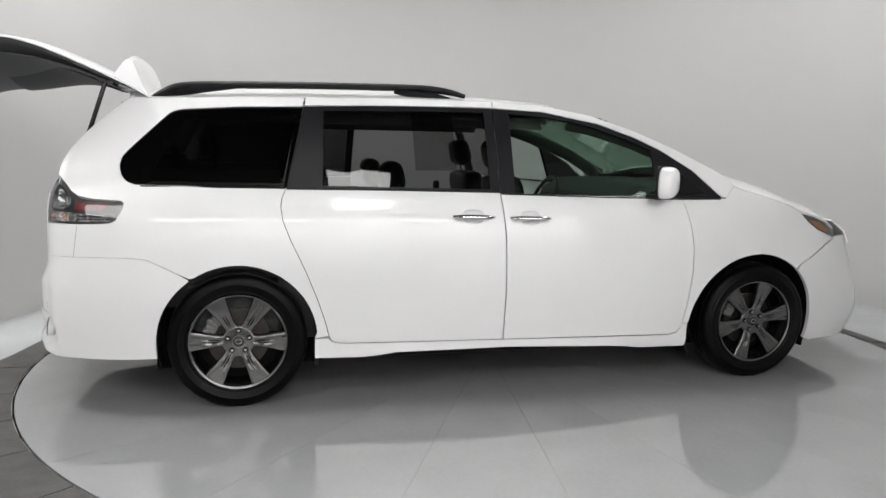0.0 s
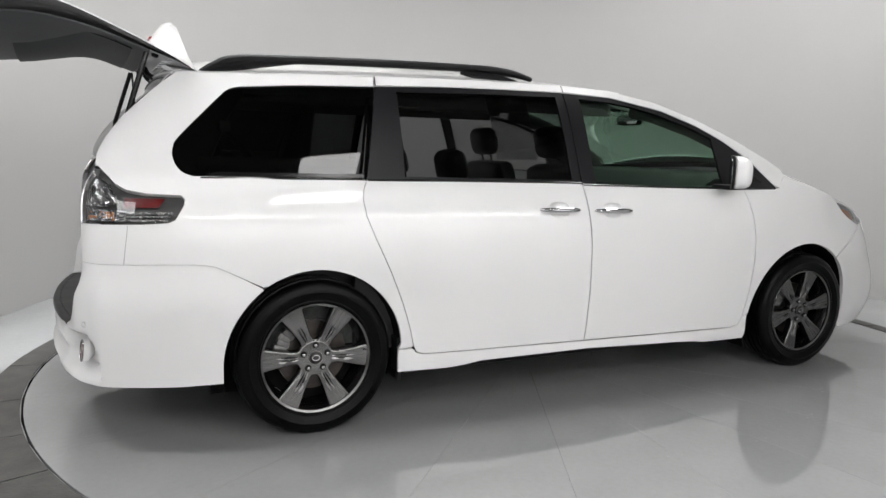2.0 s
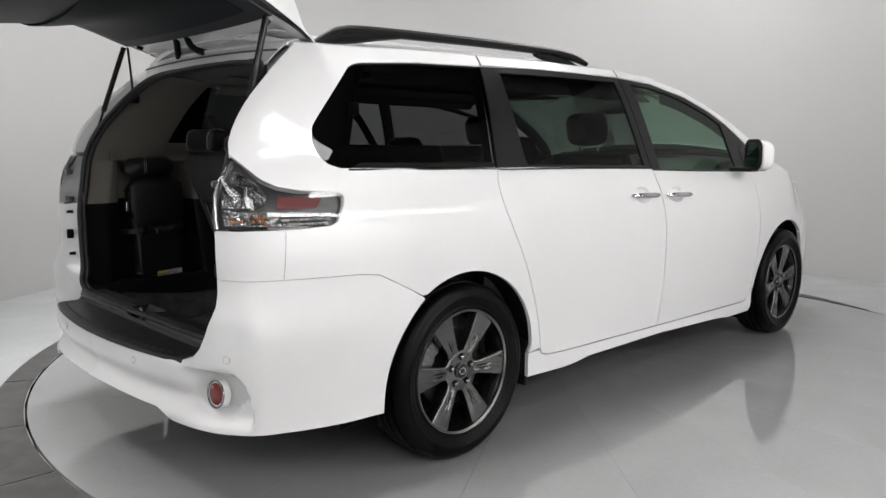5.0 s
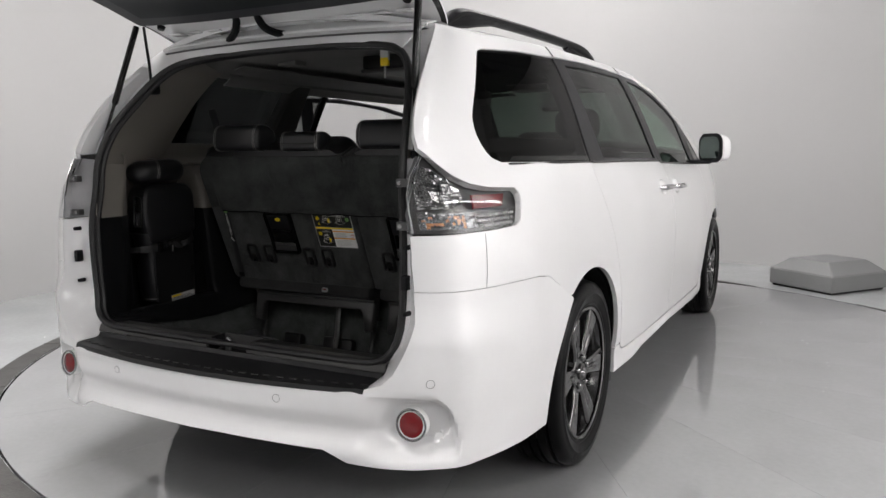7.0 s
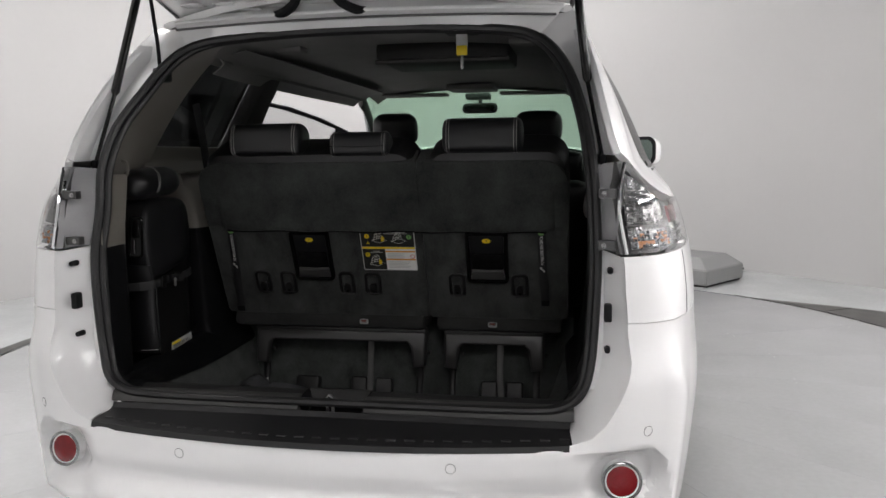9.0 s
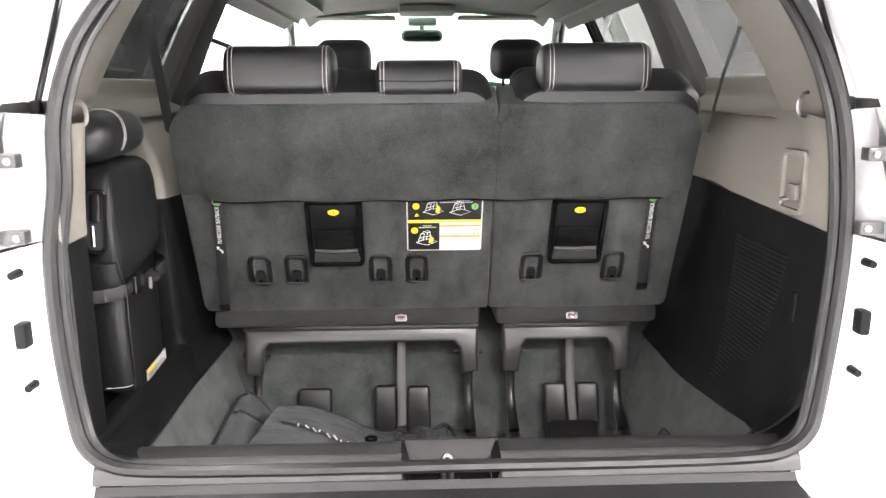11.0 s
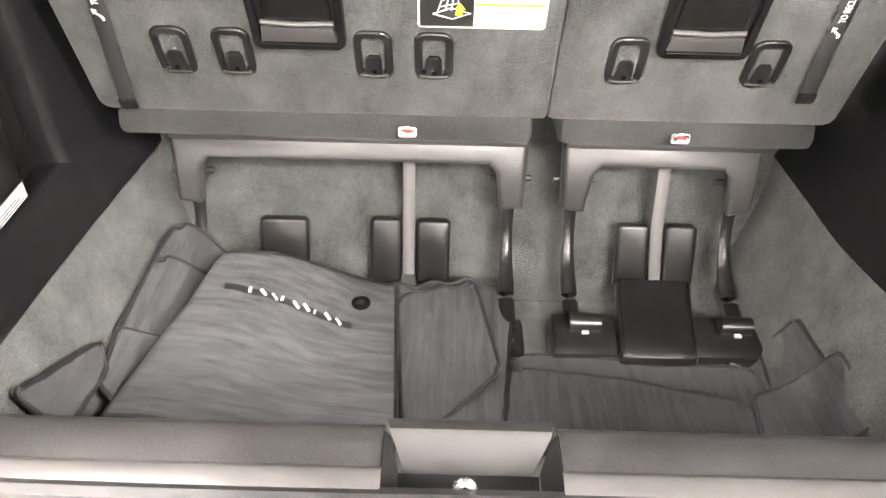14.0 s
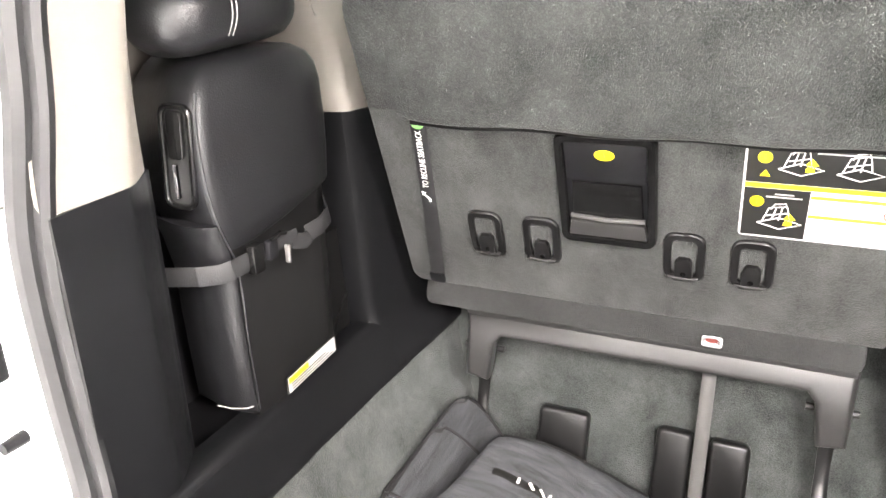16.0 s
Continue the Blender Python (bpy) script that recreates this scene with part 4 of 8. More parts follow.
def bumper_front():
    for k in (-1, 1):
        q = [(3.330, 0.687)] + [(3.01 + 0.452 * math.cos(radians(a)), 0.305 + 0.452 * math.sin(radians(a))) for a in range(50, -14, -7)]
        q += [(3.50, 0.185), (3.7, 0.185), (3.95, 0.19), (4.2, 0.20), (4.65, 0.20), (4.65, 0.80), (4.2, 0.825), (3.95, 0.83), (3.72, 0.84), (3.665, 0.832), (3.664, 0.821), (3.56, 0.792), (3.445, 0.740)]

        def f(s, z):
            p = side(s, z, k)
            if s > 4.63:
                p.y = 0
            b = 0.105 * math.exp(-((z - 0.38) / 0.26) ** 2) * min(max((s - 3.5) / 0.35, 0), 1)
            p.x += b * 0.9
            p.y += k * b * 0.4 * (1 if s < 4.2 else 0)
            return p
        part("front_bumper", sheet(q, f, 0.05, 0.02), M_WHITE, car)
    part("nose_panel", shell(grid([[(3.86 - 0.1 * abs(t) ** 2 + a, 0.66 * t, z) for t in [j / 8 for j in range(-8, 9)]] for a, z in ((0.0, 0.93), (0.10, 0.86), (0.14, 0.78))]), 0.01), M_WHITE, car)


for k in (-1, 1):
    body_side(k)
top_sheets()
bumper_rear()
bumper_front()


# ---- wheels ----
def wheel(cx, k, steer=0.0):
    w = new("wheel")
    w.parent = car
    w.matrix_local = Matrix.Translation((cx, k * (0.838 if cx < 1 else 0.855) + (SHIFT if k > 0 else 0), 0.345)) @ Matrix.Rotation(0 if k < 0 else math.pi, 4, "Z")
    # local: outside is -y
    prof = [(-0.070, 0.235), (-0.088, 0.250), (-0.0965, 0.254), (-0.0975, 0.258), (-0.0955, 0.2605), (-0.1020, 0.272), (-0.1055, 0.286), (-0.1062, 0.2875), (-0.1074, 0.2885), (-0.1074, 0.2915), (-0.1060, 0.2925), (-0.1050, 0.308), (-0.0985, 0.323), (-0.086, 0.3335), (-0.066, 0.337)]
    tread = [(-0.060, 0.331), (-0.052, 0.331), (-0.050, 0.339), (-0.022, 0.340), (-0.020, 0.332), (-0.012, 0.332), (-0.010, 0.340), (0.010, 0.340)]
    prof = prof + tread + [(-y, r) for y, r in reversed(tread[:-2])] + [(-y, r) for y, r in reversed(prof)]
    prof = [(y, r + 0.118 * max(r - 0.25, 0.0)) for y, r in prof]
    n = 72
    rows = []
    for i in range(n):
        a = 2 * math.pi * i / n
        row = []
        for y, r in prof:
            if r > 0.342:
                r = r - (0.0025 if (i % 3 == 0 and abs(y) > 0.06) else 0)
            z = r * math.sin(a)
            row.append((r * math.cos(a), y, max(z, -0.3445)))
        rows.append(row)
    bm = grid(rows, close_u=True)
    bmesh.ops.recalc_face_normals(bm, faces=bm.faces[:])
    part("tyre", bm, M_RUBBER, w, "black road tyre", angle=50)
    # rim barrel and lip
    bp = [(-0.092, 0.236), (-0.096, 0.246), (-0.088, 0.252), (-0.080, 0.246), (-0.082, 0.234), (-0.060, 0.226), (0.0, 0.215), (0.075, 0.222), (0.09, 0.245)]
    bm = grid([[(r * math.cos(2 * math.pi * i / 64), y, r * math.sin(2 * math.pi * i / 64)) for y, r in bp] for i in range(64)], close_u=True)
    bmesh.ops.recalc_face_normals(bm, faces=bm.faces[:])
    part("rim", bm, M_RIM, w, "gunmetal alloy rim", angle=50)
    part("rim_back", tube([(0, 0.03, 0), (0, 0.045, 0)], [0.215, 0.215], 40), M_UNDER, w)
    # six broad spokes, each with a pair of short grooves by the hub
    for i in range(6):
        a = radians(steer + 60 * i)
        m = Matrix.Rotation(-a, 4, "Y")
        rows = []
        for s in range(15):
            t = s / 14
            r = 0.058 + 0.1815 * t
            hw = 0.0255 + 0.030 * t ** 1.35 + 0.016 * max(0.0, 1 - t / 0.22) ** 2
            y = -0.0725 - 0.0150 * t - 0.002 * math.sin(math.pi * t)
            g = 0.0055 * max(0.0, 1 - ((t - 0.34) / 0.27) ** 2)
            sp = 0.0035 + 0.006 * t
            prof = [(-hw, y + 0.040), (-hw, y + 0.010), (-hw + 0.0015, y + 0.004), (-hw + 0.005, y + 0.001), (-hw + 0.009, y), (-sp - 0.0042, y - 0.0006), (-sp, y + g), (-sp + 0.0026, y - 0.0004)]
            prof += [(-z, yy) for z, yy in reversed(prof)]
            rows.append([m @ Vector((r, yy, zz)) for zz, yy in prof])
        bm = grid(rows)
        bmesh.ops.recalc_face_normals(bm, faces=bm.faces[:])
        part("spoke", bm, M_RIM, w, angle=55)
    part("hub", tube([(0, -0.040, 0), (0, -0.0715, 0), (0, -0.0745, 0), (0, -0.0750, 0)], [0.080, 0.080, 0.076, 0.070], 48), M_RIM, w, angle=50)
    cap = part("centre_cap", tube([(0, -0.07, 0), (0, -0.080, 0), (0, -0.083, 0)], [0.031, 0.031, 0.027], 28), M_RIMDARK, w, "dark centre cap", angle=50)
    bm = tube([(0.029 * math.cos(a), -0.081, 0.029 * math.sin(a)) for a in [i * math.pi / 16 for i in range(32)]], 0.0022, 6, True)
    part("cap_ring", bm, M_SATIN, cap)
    bm = tube([(0.016 * math.cos(a), -0.0840, 0.012 * math.sin(a)) for a in [i * math.pi / 10 for i in range(20)]], 0.0024, 6, True)
    part("badge_ring", bm, M_CHROME, cap)
    for i in range(5):
        a = radians(steer + 20 + 72 * i)
        x, z = 0.0560 * math.cos(a), 0.0560 * math.sin(a)
        # black disc on the hub's face paints the shade of a lug-nut hole
        part("lug_pit_shade", tube([(x, -0.070, z), (x, -0.0758, z)], [0.0140, 0.0140], 20), M_UNDER, w, "black disc painted for the shade in a lug-nut pit")
        part("lug_nut", tube([(x, -0.06, z), (x, -0.0830, z), (x, -0.0870, z), (x, -0.0885, z)], [0.0098, 0.0098, 0.0075, 0.004], 12), M_LUG, w, angle=60)
    part("brake_disc", tube([(0, -0.015, 0), (0, 0.0, 0)], [0.158, 0.158], 40), M_DISC, w, angle=50)
    bm = bmesh.new()
    for i in range(4):
        m = Matrix.Rotation(-radians(137 + i * 9), 4, "Y")
        box(bm, (0.118 + 0.006 * (i % 2), -0.038, -0.013), (0.184 - 0.007 * ((i + 1) % 2), 0.01, 0.015), 0.006, m, 2)
    part("brake_caliper", bm, M_CALIPER, w, "cast grey brake caliper")
    bm = tube([(0.232, -0.086, 0.02), (0.218, -0.094, 0.02)], 0.004, 8)
    part("valve", bm, M_BLACKPL, w)


for cx in (0.0, 3.012):
    for k in (-1, 1):
        wheel(cx, k, -2.0 if cx == 0 else 12.0)
    # wheel-house liners
    for k in (-1, 1):
        zc, rr = (0.345, 0.40) if cx == 0 else (0.305, 0.452)
        rows = []
        for a in range(-20, 201, 10):
            x, z = cx + rr * math.cos(radians(a)), zc + rr * math.sin(radians(a))
            rows.append([(x, k * y, z) for y in (min(0.925, abs(side(x, max(z, 0.25), -1).y) - 0.02), 0.78, 0.69)])
        bm = grid(rows)
        shell(bm, 0.006)
        part("wheel_house", bm, M_UNDER, car)
        part("wheel_house_wall", boxed((cx - 0.42, k * 0.70 - 0.006, 0.16), (cx + 0.42, k * 0.70 + 0.006, 0.75)), M_UNDER, car, smooth=False)
part("underbody", boxed((-0.40, -0.69, 0.20), (3.45, 0.69, 0.24)), M_UNDER, car, smooth=False)
for k in (-1, 1):
    part("sill_inner", boxed((0.43, min(k * 0.60, k * 0.90), 0.225), (2.58, max(k * 0.60, k * 0.90), 0.30)), M_UNDER, car, smooth=False)
part("rear_floor_pan", boxed((-0.78, -0.66, 0.245), (-0.40, 0.66, 0.262)), M_UNDER, car, smooth=False)
bm = tube([(-0.30, -0.45, 0.24), (-0.70, -0.45, 0.24), (-0.80, -0.45, 0.235)], 0.03, 12)
part("tail_pipe", bm, M_STEEL, car)
for k in (-1, 1):
    part("mud_flap", boxed((0.385, min(k * 0.84, k * 0.92), 0.20), (0.405, max(k * 0.84, k * 0.92), 0.40), 0.003), M_BLACKPL, car)

# ---- tail lamps, opening frame, tailgate ----
def facets(poly, f, step, high, seed, share=1.0):
    """Small pyramids set side by side over an outline, all in one mesh."""
    rng = random.Random(seed)
    bm = bmesh.new()
    xs, zs = [p[0] for p in poly], [p[1] for p in poly]
    q = min(xs)
    while q < max(xs):
        z = min(zs)
        while z < max(zs):
            c = (q + step / 2, z + step / 2)
            if inside(c, poly) and rng.random() < share:
                corner = [f(q, z), f(q + step, z), f(q + step, z + step), f(q, z + step)]
                n = (corner[1] - corner[0]).cross(corner[3] - corner[0]).normalized()
                if n.x > 0:
                    n = -n
                tip = sum(corner, Vector()) / 4 + n * high * rng.uniform(0.4, 1.0) + Vector((0, rng.uniform(-0.3, 0.3) * step, rng.uniform(-0.3, 0.3) * step))
                vs = [bm.verts.new(v) for v in corner]
                t = bm.verts.new(tip)
                for a in range(4):
                    bm.faces.new((vs[a], vs[(a + 1) % 4], t))
            z += step
        q += step
    bmesh.ops.recalc_face_normals(bm, faces=bm.faces[:])
    return bm


def tail_lamp(k):
    lamp = new("tail_lamp")
    lamp.parent = car
    lamp["label"] = "clear and red tail lamp with a chrome reflector"
    out = [(-0.964, 0.945)] + LAMP_LOW[1:] + LAMP_UP + [(-0.845, 1.152), (-0.905 + LEAN_IN(1.158), 1.158), (-0.945 + LEAN_IN(1.10), 1.10)]
    out = [(s + (0.0025 if s > -0.7 else 0), z) for s, z in out]
    part("housing", sheet(out, lambda s, z: side(s, z, k, 0.022) + Vector((0.016, 0, 0)), 0.03, 0.0), M_LAMPGREY, lamp)
    part("lens", sheet(out, lambda s, z: side(s, z, k, -0.002), 0.025, 0.02), M_CLEAR, lamp, "clear lens")
    skin = lambda d: (lambda q, z: side(q, z, k, d) + Vector((0.012, 0, 0)))
    b = [(-0.938, 1.012), (-0.86, 1.012), (-0.812, 1.022), (-0.80, 1.05), (-0.82, 1.09), (-0.85, 1.118), (-0.885, 1.13), (-0.925, 1.10)]
    part("reflector", sheet(b, skin(0.010), 0.02, 0.004), M_LAMPIN, lamp, "faceted chrome reflector")
    part("reflector_facets", facets(b, skin(0.0095), 0.0085, 0.0042, 5), M_LAMPIN2, lamp)
    part("reflector_core", sheet([(-0.905, 1.052), (-0.868, 1.052), (-0.868, 1.078), (-0.905, 1.088)], skin(0.0), 0.02, 0.006), M_SMOKE, lamp)
    b = [(-0.940, 0.956), (-0.775, 0.956), (-0.765, 0.998), (-0.940, 1.004)]
    part("turn_signal", sheet(b, skin(0.010), 0.02, 0.004), M_LAMPIN, lamp, "clear faceted turn signal")
    part("signal_facets", facets(b, skin(0.0095), 0.0085, 0.004, 9), M_LAMPIN2, lamp)
    part("amber_facets", facets([(-0.932, 0.958), (-0.815, 0.958), (-0.810, 0.990), (-0.932, 0.994)], skin(0.0085), 0.0085, 0.004, 2, 0.45), M_AMBER, lamp, "amber bulb glow behind the facets")
    part("chrome_edge", tube([side(q, z, k, -0.001) + Vector((0.002, 0, 0)) for q, z in ((-0.962, 0.948), (-0.960, 1.00), (-0.955, 1.05), (-0.945 + LEAN_IN(1.10), 1.10), (-0.905 + LEAN_IN(1.155), 1.155))], 0.0042, 6), M_CHROME, lamp)
    b = [(-0.765, 1.009), (-0.632, 1.011), (-0.606, 1.045), (-0.758, 1.048)]
    part("side_reflector", sheet(b, lambda s, z: side(s, z, k, 0.006), 0.02, 0.006), M_RED, lamp, "red side reflector")
    for n in range(3):
        z = 0.957 + 0.014 * n
        part("lens_bar", sheet([(-0.755, z), (-0.60 + n * 0.01, z), (-0.60 + n * 0.01, z + 0.008), (-0.755, z + 0.008)], lambda s, q: side(s, q, k, 0.008), 0.03, 0.004), M_LAMPIN, lamp)


for k in (-1, 1):
    tail_lamp(k)

# outline of the rear opening, for the right side from the bottom centre up to the top centre: x, y, z
HALF = [(-0.852, 0.0, 0.556), (-0.852, -0.30, 0.556), (-0.850, -0.50, 0.558), (-0.848, -0.575, 0.568), (-0.846, -0.618, 0.600), (-0.846, -0.638, 0.66), (-0.850, -0.648, 0.78), (-0.852, -0.652, 0.92), (-0.846, -0.648, 1.04), (-0.825, -0.640, 1.15), (-0.775, -0.622, 1.26), (-0.705, -0.592, 1.36), (-0.635, -0.548, 1.44), (-0.588, -0.490, 1.490), (-0.562, -0.40, 1.514), (-0.548, -0.20, 1.528), (-0.544, 0.0, 1.532)]
LOOP = [Vector(p) for p in HALF] + [Vector((x, -y, z)) for x, y, z in HALF[-2:0:-1]]
LOOP = [Vector((p.x - 0.022 * ease((0.70 - p.z) / 0.12) + (0.010 * math.exp(-((p.z - 1.06) / 0.12) ** 2) if p.y > 0.05 else 0.0), p.y + (0.016 - 0.026 * math.exp(-((p.z - 1.36) / 0.11) ** 2) - 0.016 * math.exp(-((p.z - 1.06) / 0.13) ** 2) if p.y > 0.05 else 0.008 if p.y > -0.05 else 0.0), p.z - 0.003 * ease((0.60 - p.z) / 0.04))) for p in LOOP]
SMOOTH = curve(LOOP, 4, True)
INNER = [p for p in SMOOTH[2:-2] if p.z > 0.6 or abs(p.y - 0.011) > 0.095]


def opening():
    fr = new("rear_opening_frame")
    fr.parent = car
    part("door_seal", tube(SMOOTH, 0.0135, 8, True, flat=0.8), M_SEAL, fr, "double black rubber seal")
    part("door_seal", tube([p + Vector((0.014, -0.012 * (1 if p.y > 0 else -1), -0.004)) for p in INNER], 0.010, 8), M_SEAL, fr)
    for k in (-1, 1):
        # body-coloured jamb between the seal and the lamp or pillar
        low_edge = {0.513: -1.13, 0.527: -1.085, 0.56: -1.052, 0.61: -1.026, 0.655: -1.008, 0.70: -0.985, 0.74: -0.976}
        rows = []
        for z in (0.513, 0.527, 0.56, 0.61, 0.655, 0.70, 0.74, 0.784, 0.82, 0.86, 0.90, 0.938, 0.946, 1.00, 1.06, 1.12, 1.158, 1.17, 1.22, 1.26, 1.30, 1.34, 1.38, 1.42, 1.46, 1.50, 1.535, 1.555):
            if z in low_edge:
                a = bumper_pt(low_edge[z], z, k)
            elif z < 1.16:
                a = side(-0.972 + 0.006 * ease((z - 0.86) / 0.08) + LEAN_IN(z) + 0.06 * ease((z - 1.0) / 0.16), z, k, 0.003)
            else:
                a = side(EDGE(z) + LEAN_IN(z), z, k, 0.003)
            zz = max(z, 0.61)
            b = min(SMOOTH, key=lambda p: abs(p.z - zz) + (10 if p.y * k < 0.3 and zz < 1.45 or p.y * k < 0 else 0)).copy()
            if z < 0.60:
                f = (z - 0.513) / 0.047
                b = Vector((-0.868 + 0.016 * f, k * (0.600 + 0.010 * f) + SHIFT / 2, 0.519 + 0.055 * f))
            mid1 = a.lerp(b, 0.16) + Vector((0.020, 0, 0))
            mid2 = a.lerp(b, 0.72) + Vector((0.026, 0, 0))
            if 1.165 < z < 1.49:
                mid1, mid2 = a.lerp(b, 0.28) + Vector((0.052, 0, 0)), a.lerp(b, 0.74) + Vector((0.046, 0, 0))
            if z < 0.57:
                mid1, mid2 = a.lerp(b, 0.2) + Vector((0, 0, 0.004)), a.lerp(b, 0.7)
            rows.append([a, mid1, mid2, b + Vector((0.002, k * 0.004, 0))])
        for name, r, m, lab in (("jamb", rows[:12], M_WHITE, ""), ("lamp_flange", rows[12:17], M_FLANGE, "grey plastic lamp flange"), ("jamb", rows[17:], M_WHITE, "")):
            bm = grid(r)
            bmesh.ops.recalc_face_normals(bm, faces=bm.faces[:])
            part(name, bm, m, fr, lab)
        off = SHIFT if k > 0 else 0.0
        for z, yy, x in ((0.563, 0.640, -0.897), (0.716, 0.676, -0.893), (0.905, 0.680, -0.893)):
            yy += off * k
            part("plug", tube([(x, k * yy, z), (x + 0.025, k * yy, z)], [0.0065, 0.0075], 14), M_BLACKPL, fr)
        part("bump_stop", boxed((-0.899, k * (0.676 + off) - 0.009, 0.785), (-0.872, k * (0.676 + off) + 0.009, 0.827), 0.004), M_BLACKPL, fr, "black rubber bump stop")
        for z in (0.965, 1.085):
            part("lamp_bracket", boxed((-0.892, k * (0.672 + off) - 0.02, z - 0.011), (-0.868, k * (0.672 + off) + 0.02, z + 0.011), 0.003), M_LAMPGREY, fr)
            part("bracket_screw", tube([(-0.895, k * (0.664 + off), z), (-0.888, k * (0.664 + off), z)], 0.006, 10), M_STEEL, fr)
    # header above the opening
    rows = []
    for j in range(-12, 13):
        t = j / 12
        b = min(SMOOTH, key=lambda p: abs(p.y - t * 0.50) + (5 if p.z < 1.4 else 0))
        rows.append([(b.x - 0.004, t * 0.50, b.z + 0.004), (-0.575 + 0.01 * abs(t) ** 3, t * 0.545, 1.553 - 0.012 * t * t), (-0.565 + 0.03 * abs(t) ** 3, t * 0.565, 1.583 - 0.012 * t * t), (-0.50, t * 0.58, 1.625 - 0.045 * t * t)])
    bm = grid(rows)
    shell(bm, 0.004)
    part("header", bm, M_WHITE, fr)
    part("drip_channel", tube([(r[1][0] - 0.006, r[1][1], r[1][2] + 0.004) for r in rows], 0.0035, 6), M_SEAM, fr)
    part("header_ridge", tube([(r[2][0] - 0.004, r[2][1], r[2][2] - 0.004) for r in rows], 0.006, 8), M_WHITE, fr)


opening()


def YS(k):
    return SHIFT if k > 0 else 0.0


def tailgate():
    tg = new("tailgate")
    tg.parent = car
    tg["label"] = "raised tailgate, white outside and dark-trimmed inside"
    top = curve([(-0.44, 1.612), (-0.51, 1.652), (-0.64, 1.715), (-0.80, 1.785), (-0.95, 1.842), (-1.10, 1.872), (-1.30, 1.868), (-1.48, 1.83), (-1.60, 1.77)], 4)
    low = curve([(-0.458, 1.578), (-0.54, 1.614), (-0.66, 1.655), (-0.80, 1.705), (-0.95, 1.742), (-1.10, 1.756), (-1.30, 1.735), (-1.46, 1.684), (-1.58, 1.66)], 4)
    half = spl((0.0, 0.585), (0.25, 0.625), (0.5, 0.655), (0.75, 0.655), (1.0, 0.60))
    n = len(top)

    def skin(prof, inset, drop, swell=0.0):
        rows = []
        for i, p in enumerate(prof):
            w = half(i / (n - 1)) - inset
            rows.append([(p.x, w * t, p.y - drop * abs(t) ** 3 - swell * ease((-0.72 - p.x) / 0.42) * (1 - t * t)) for t in [j / 10 for j in range(-10, 11)]])
        return rows
    bm = grid(skin(top, 0.0, 0.035))
    shell(bm, 0.006)
    part("outer_skin", bm, M_WHITE, tg)
    # inner trim: a painted rim near the hinge, dark lining beyond
    rows = skin(low, 0.01, -0.012, 0.11)
    bm = grid(rows[:9])
    shell(bm, 0.004)
    part("inner_panel", bm, M_WHITE, tg)
    bm = grid([[(x, y, z - 0.010) for x, y, z in r] for r in rows[7:]])
    shell(bm, 0.006)
    part("inner_trim", bm, M_GATE, tg, "dark inner trim")
    # glass framed in the trim
    bm = grid([[(x, y * 0.86, z - 0.022) for x, y, z in r] for r in rows[9:22]])
    shell(bm, 0.004)
    part("rear_window", bm, mat("rear_glass_inside", (0.030, 0.032, 0.035), 0.5, spec=0.12, vary=0.1, scale=3), tg, "dark rear window")
    for k in (-1, 1):
        e1 = [Vector((p.x, k * (half(i / (n - 1)) - 0.0), p.y - 0.035)) for i, p in enumerate(top)]
        e2 = [Vector((p.x, k * (half(i / (n - 1)) - 0.012), p.y + 0.008)) for i, p in enumerate(low)]
        bm = grid([[a, a.lerp(b, 0.5) + Vector((0, k * 0.006, 0)), b] for a, b in zip(e1, e2)])
        bmesh.ops.recalc_face_normals(bm, faces=bm.faces[:])
        part("side_edge", bm, M_BLACKGLOSS, tg)
        part("hinge", boxed((-0.53, k * 0.33 - 0.022, 1.590), (-0.44, k * 0.33 + 0.022, 1.612), 0.006), M_WHITE, tg)
        part("hinge_bolt", tube([(-0.50, k * 0.33, 1.588), (-0.50, k * 0.33, 1.582)], 0.010, 6), M_WHITE, tg)
        part("hinge_bolt", tube([(-0.47, k * 0.33, 1.592), (-0.47, k * 0.33, 1.584)], 0.010, 6), M_WHITE, tg)
        part("grommet", tube([(-0.60, k * 0.53, 1.644), (-0.605, k * 0.53, 1.630)], [0.016, 0.013], 14), M_BLACKPL, tg)
        # wiring tubes across the hinge gap
        y0 = 0.16 if k > 0 else 0.06
        d = 0.075 if k > 0 else -0.075
        part_pts = curve([(-0.520, y0 + d * 1.5, 1.566), (-0.548, y0 + d * 1.25, 1.574), (-0.572, y0 + d * 0.75, 1.580), (-0.592, y0 + d * 0.25, 1.598), (-0.604, y0, 1.628), (-0.610, y0, 1.655)], 6)
        part("wiring_tube", tube(part_pts, 0.0135, 10), M_BLACKPL, tg, "ribbed black wiring tube")
        part("tube_boot", tube([part_pts[-1], part_pts[-1] + Vector((-0.004, 0, 0.014))], [0.021, 0.024], 16), M_BLACKPL, tg)
    for j in range(-5, 6):
        y = j * 0.1
        if abs(j) > 1:
            part("pressing", boxed((-0.575, y - 0.030, 1.6085 + 0.004 * abs(j) / 5), (-0.520, y + 0.030, 1.616), 0.004, Matrix.Identity(4)), M_WHITE, tg)
    for k in (-1, 1):
        part("hinge_arm", prism([(-0.545, 1.602), (-0.52, 1.588), (-0.475, 1.574), (-0.455, 1.585), (-0.49, 1.606)], k * 0.33 - 0.034, k * 0.33 + 0.034, "y", 0.005), M_WHITE, tg)
    # spoiler
    rows = []
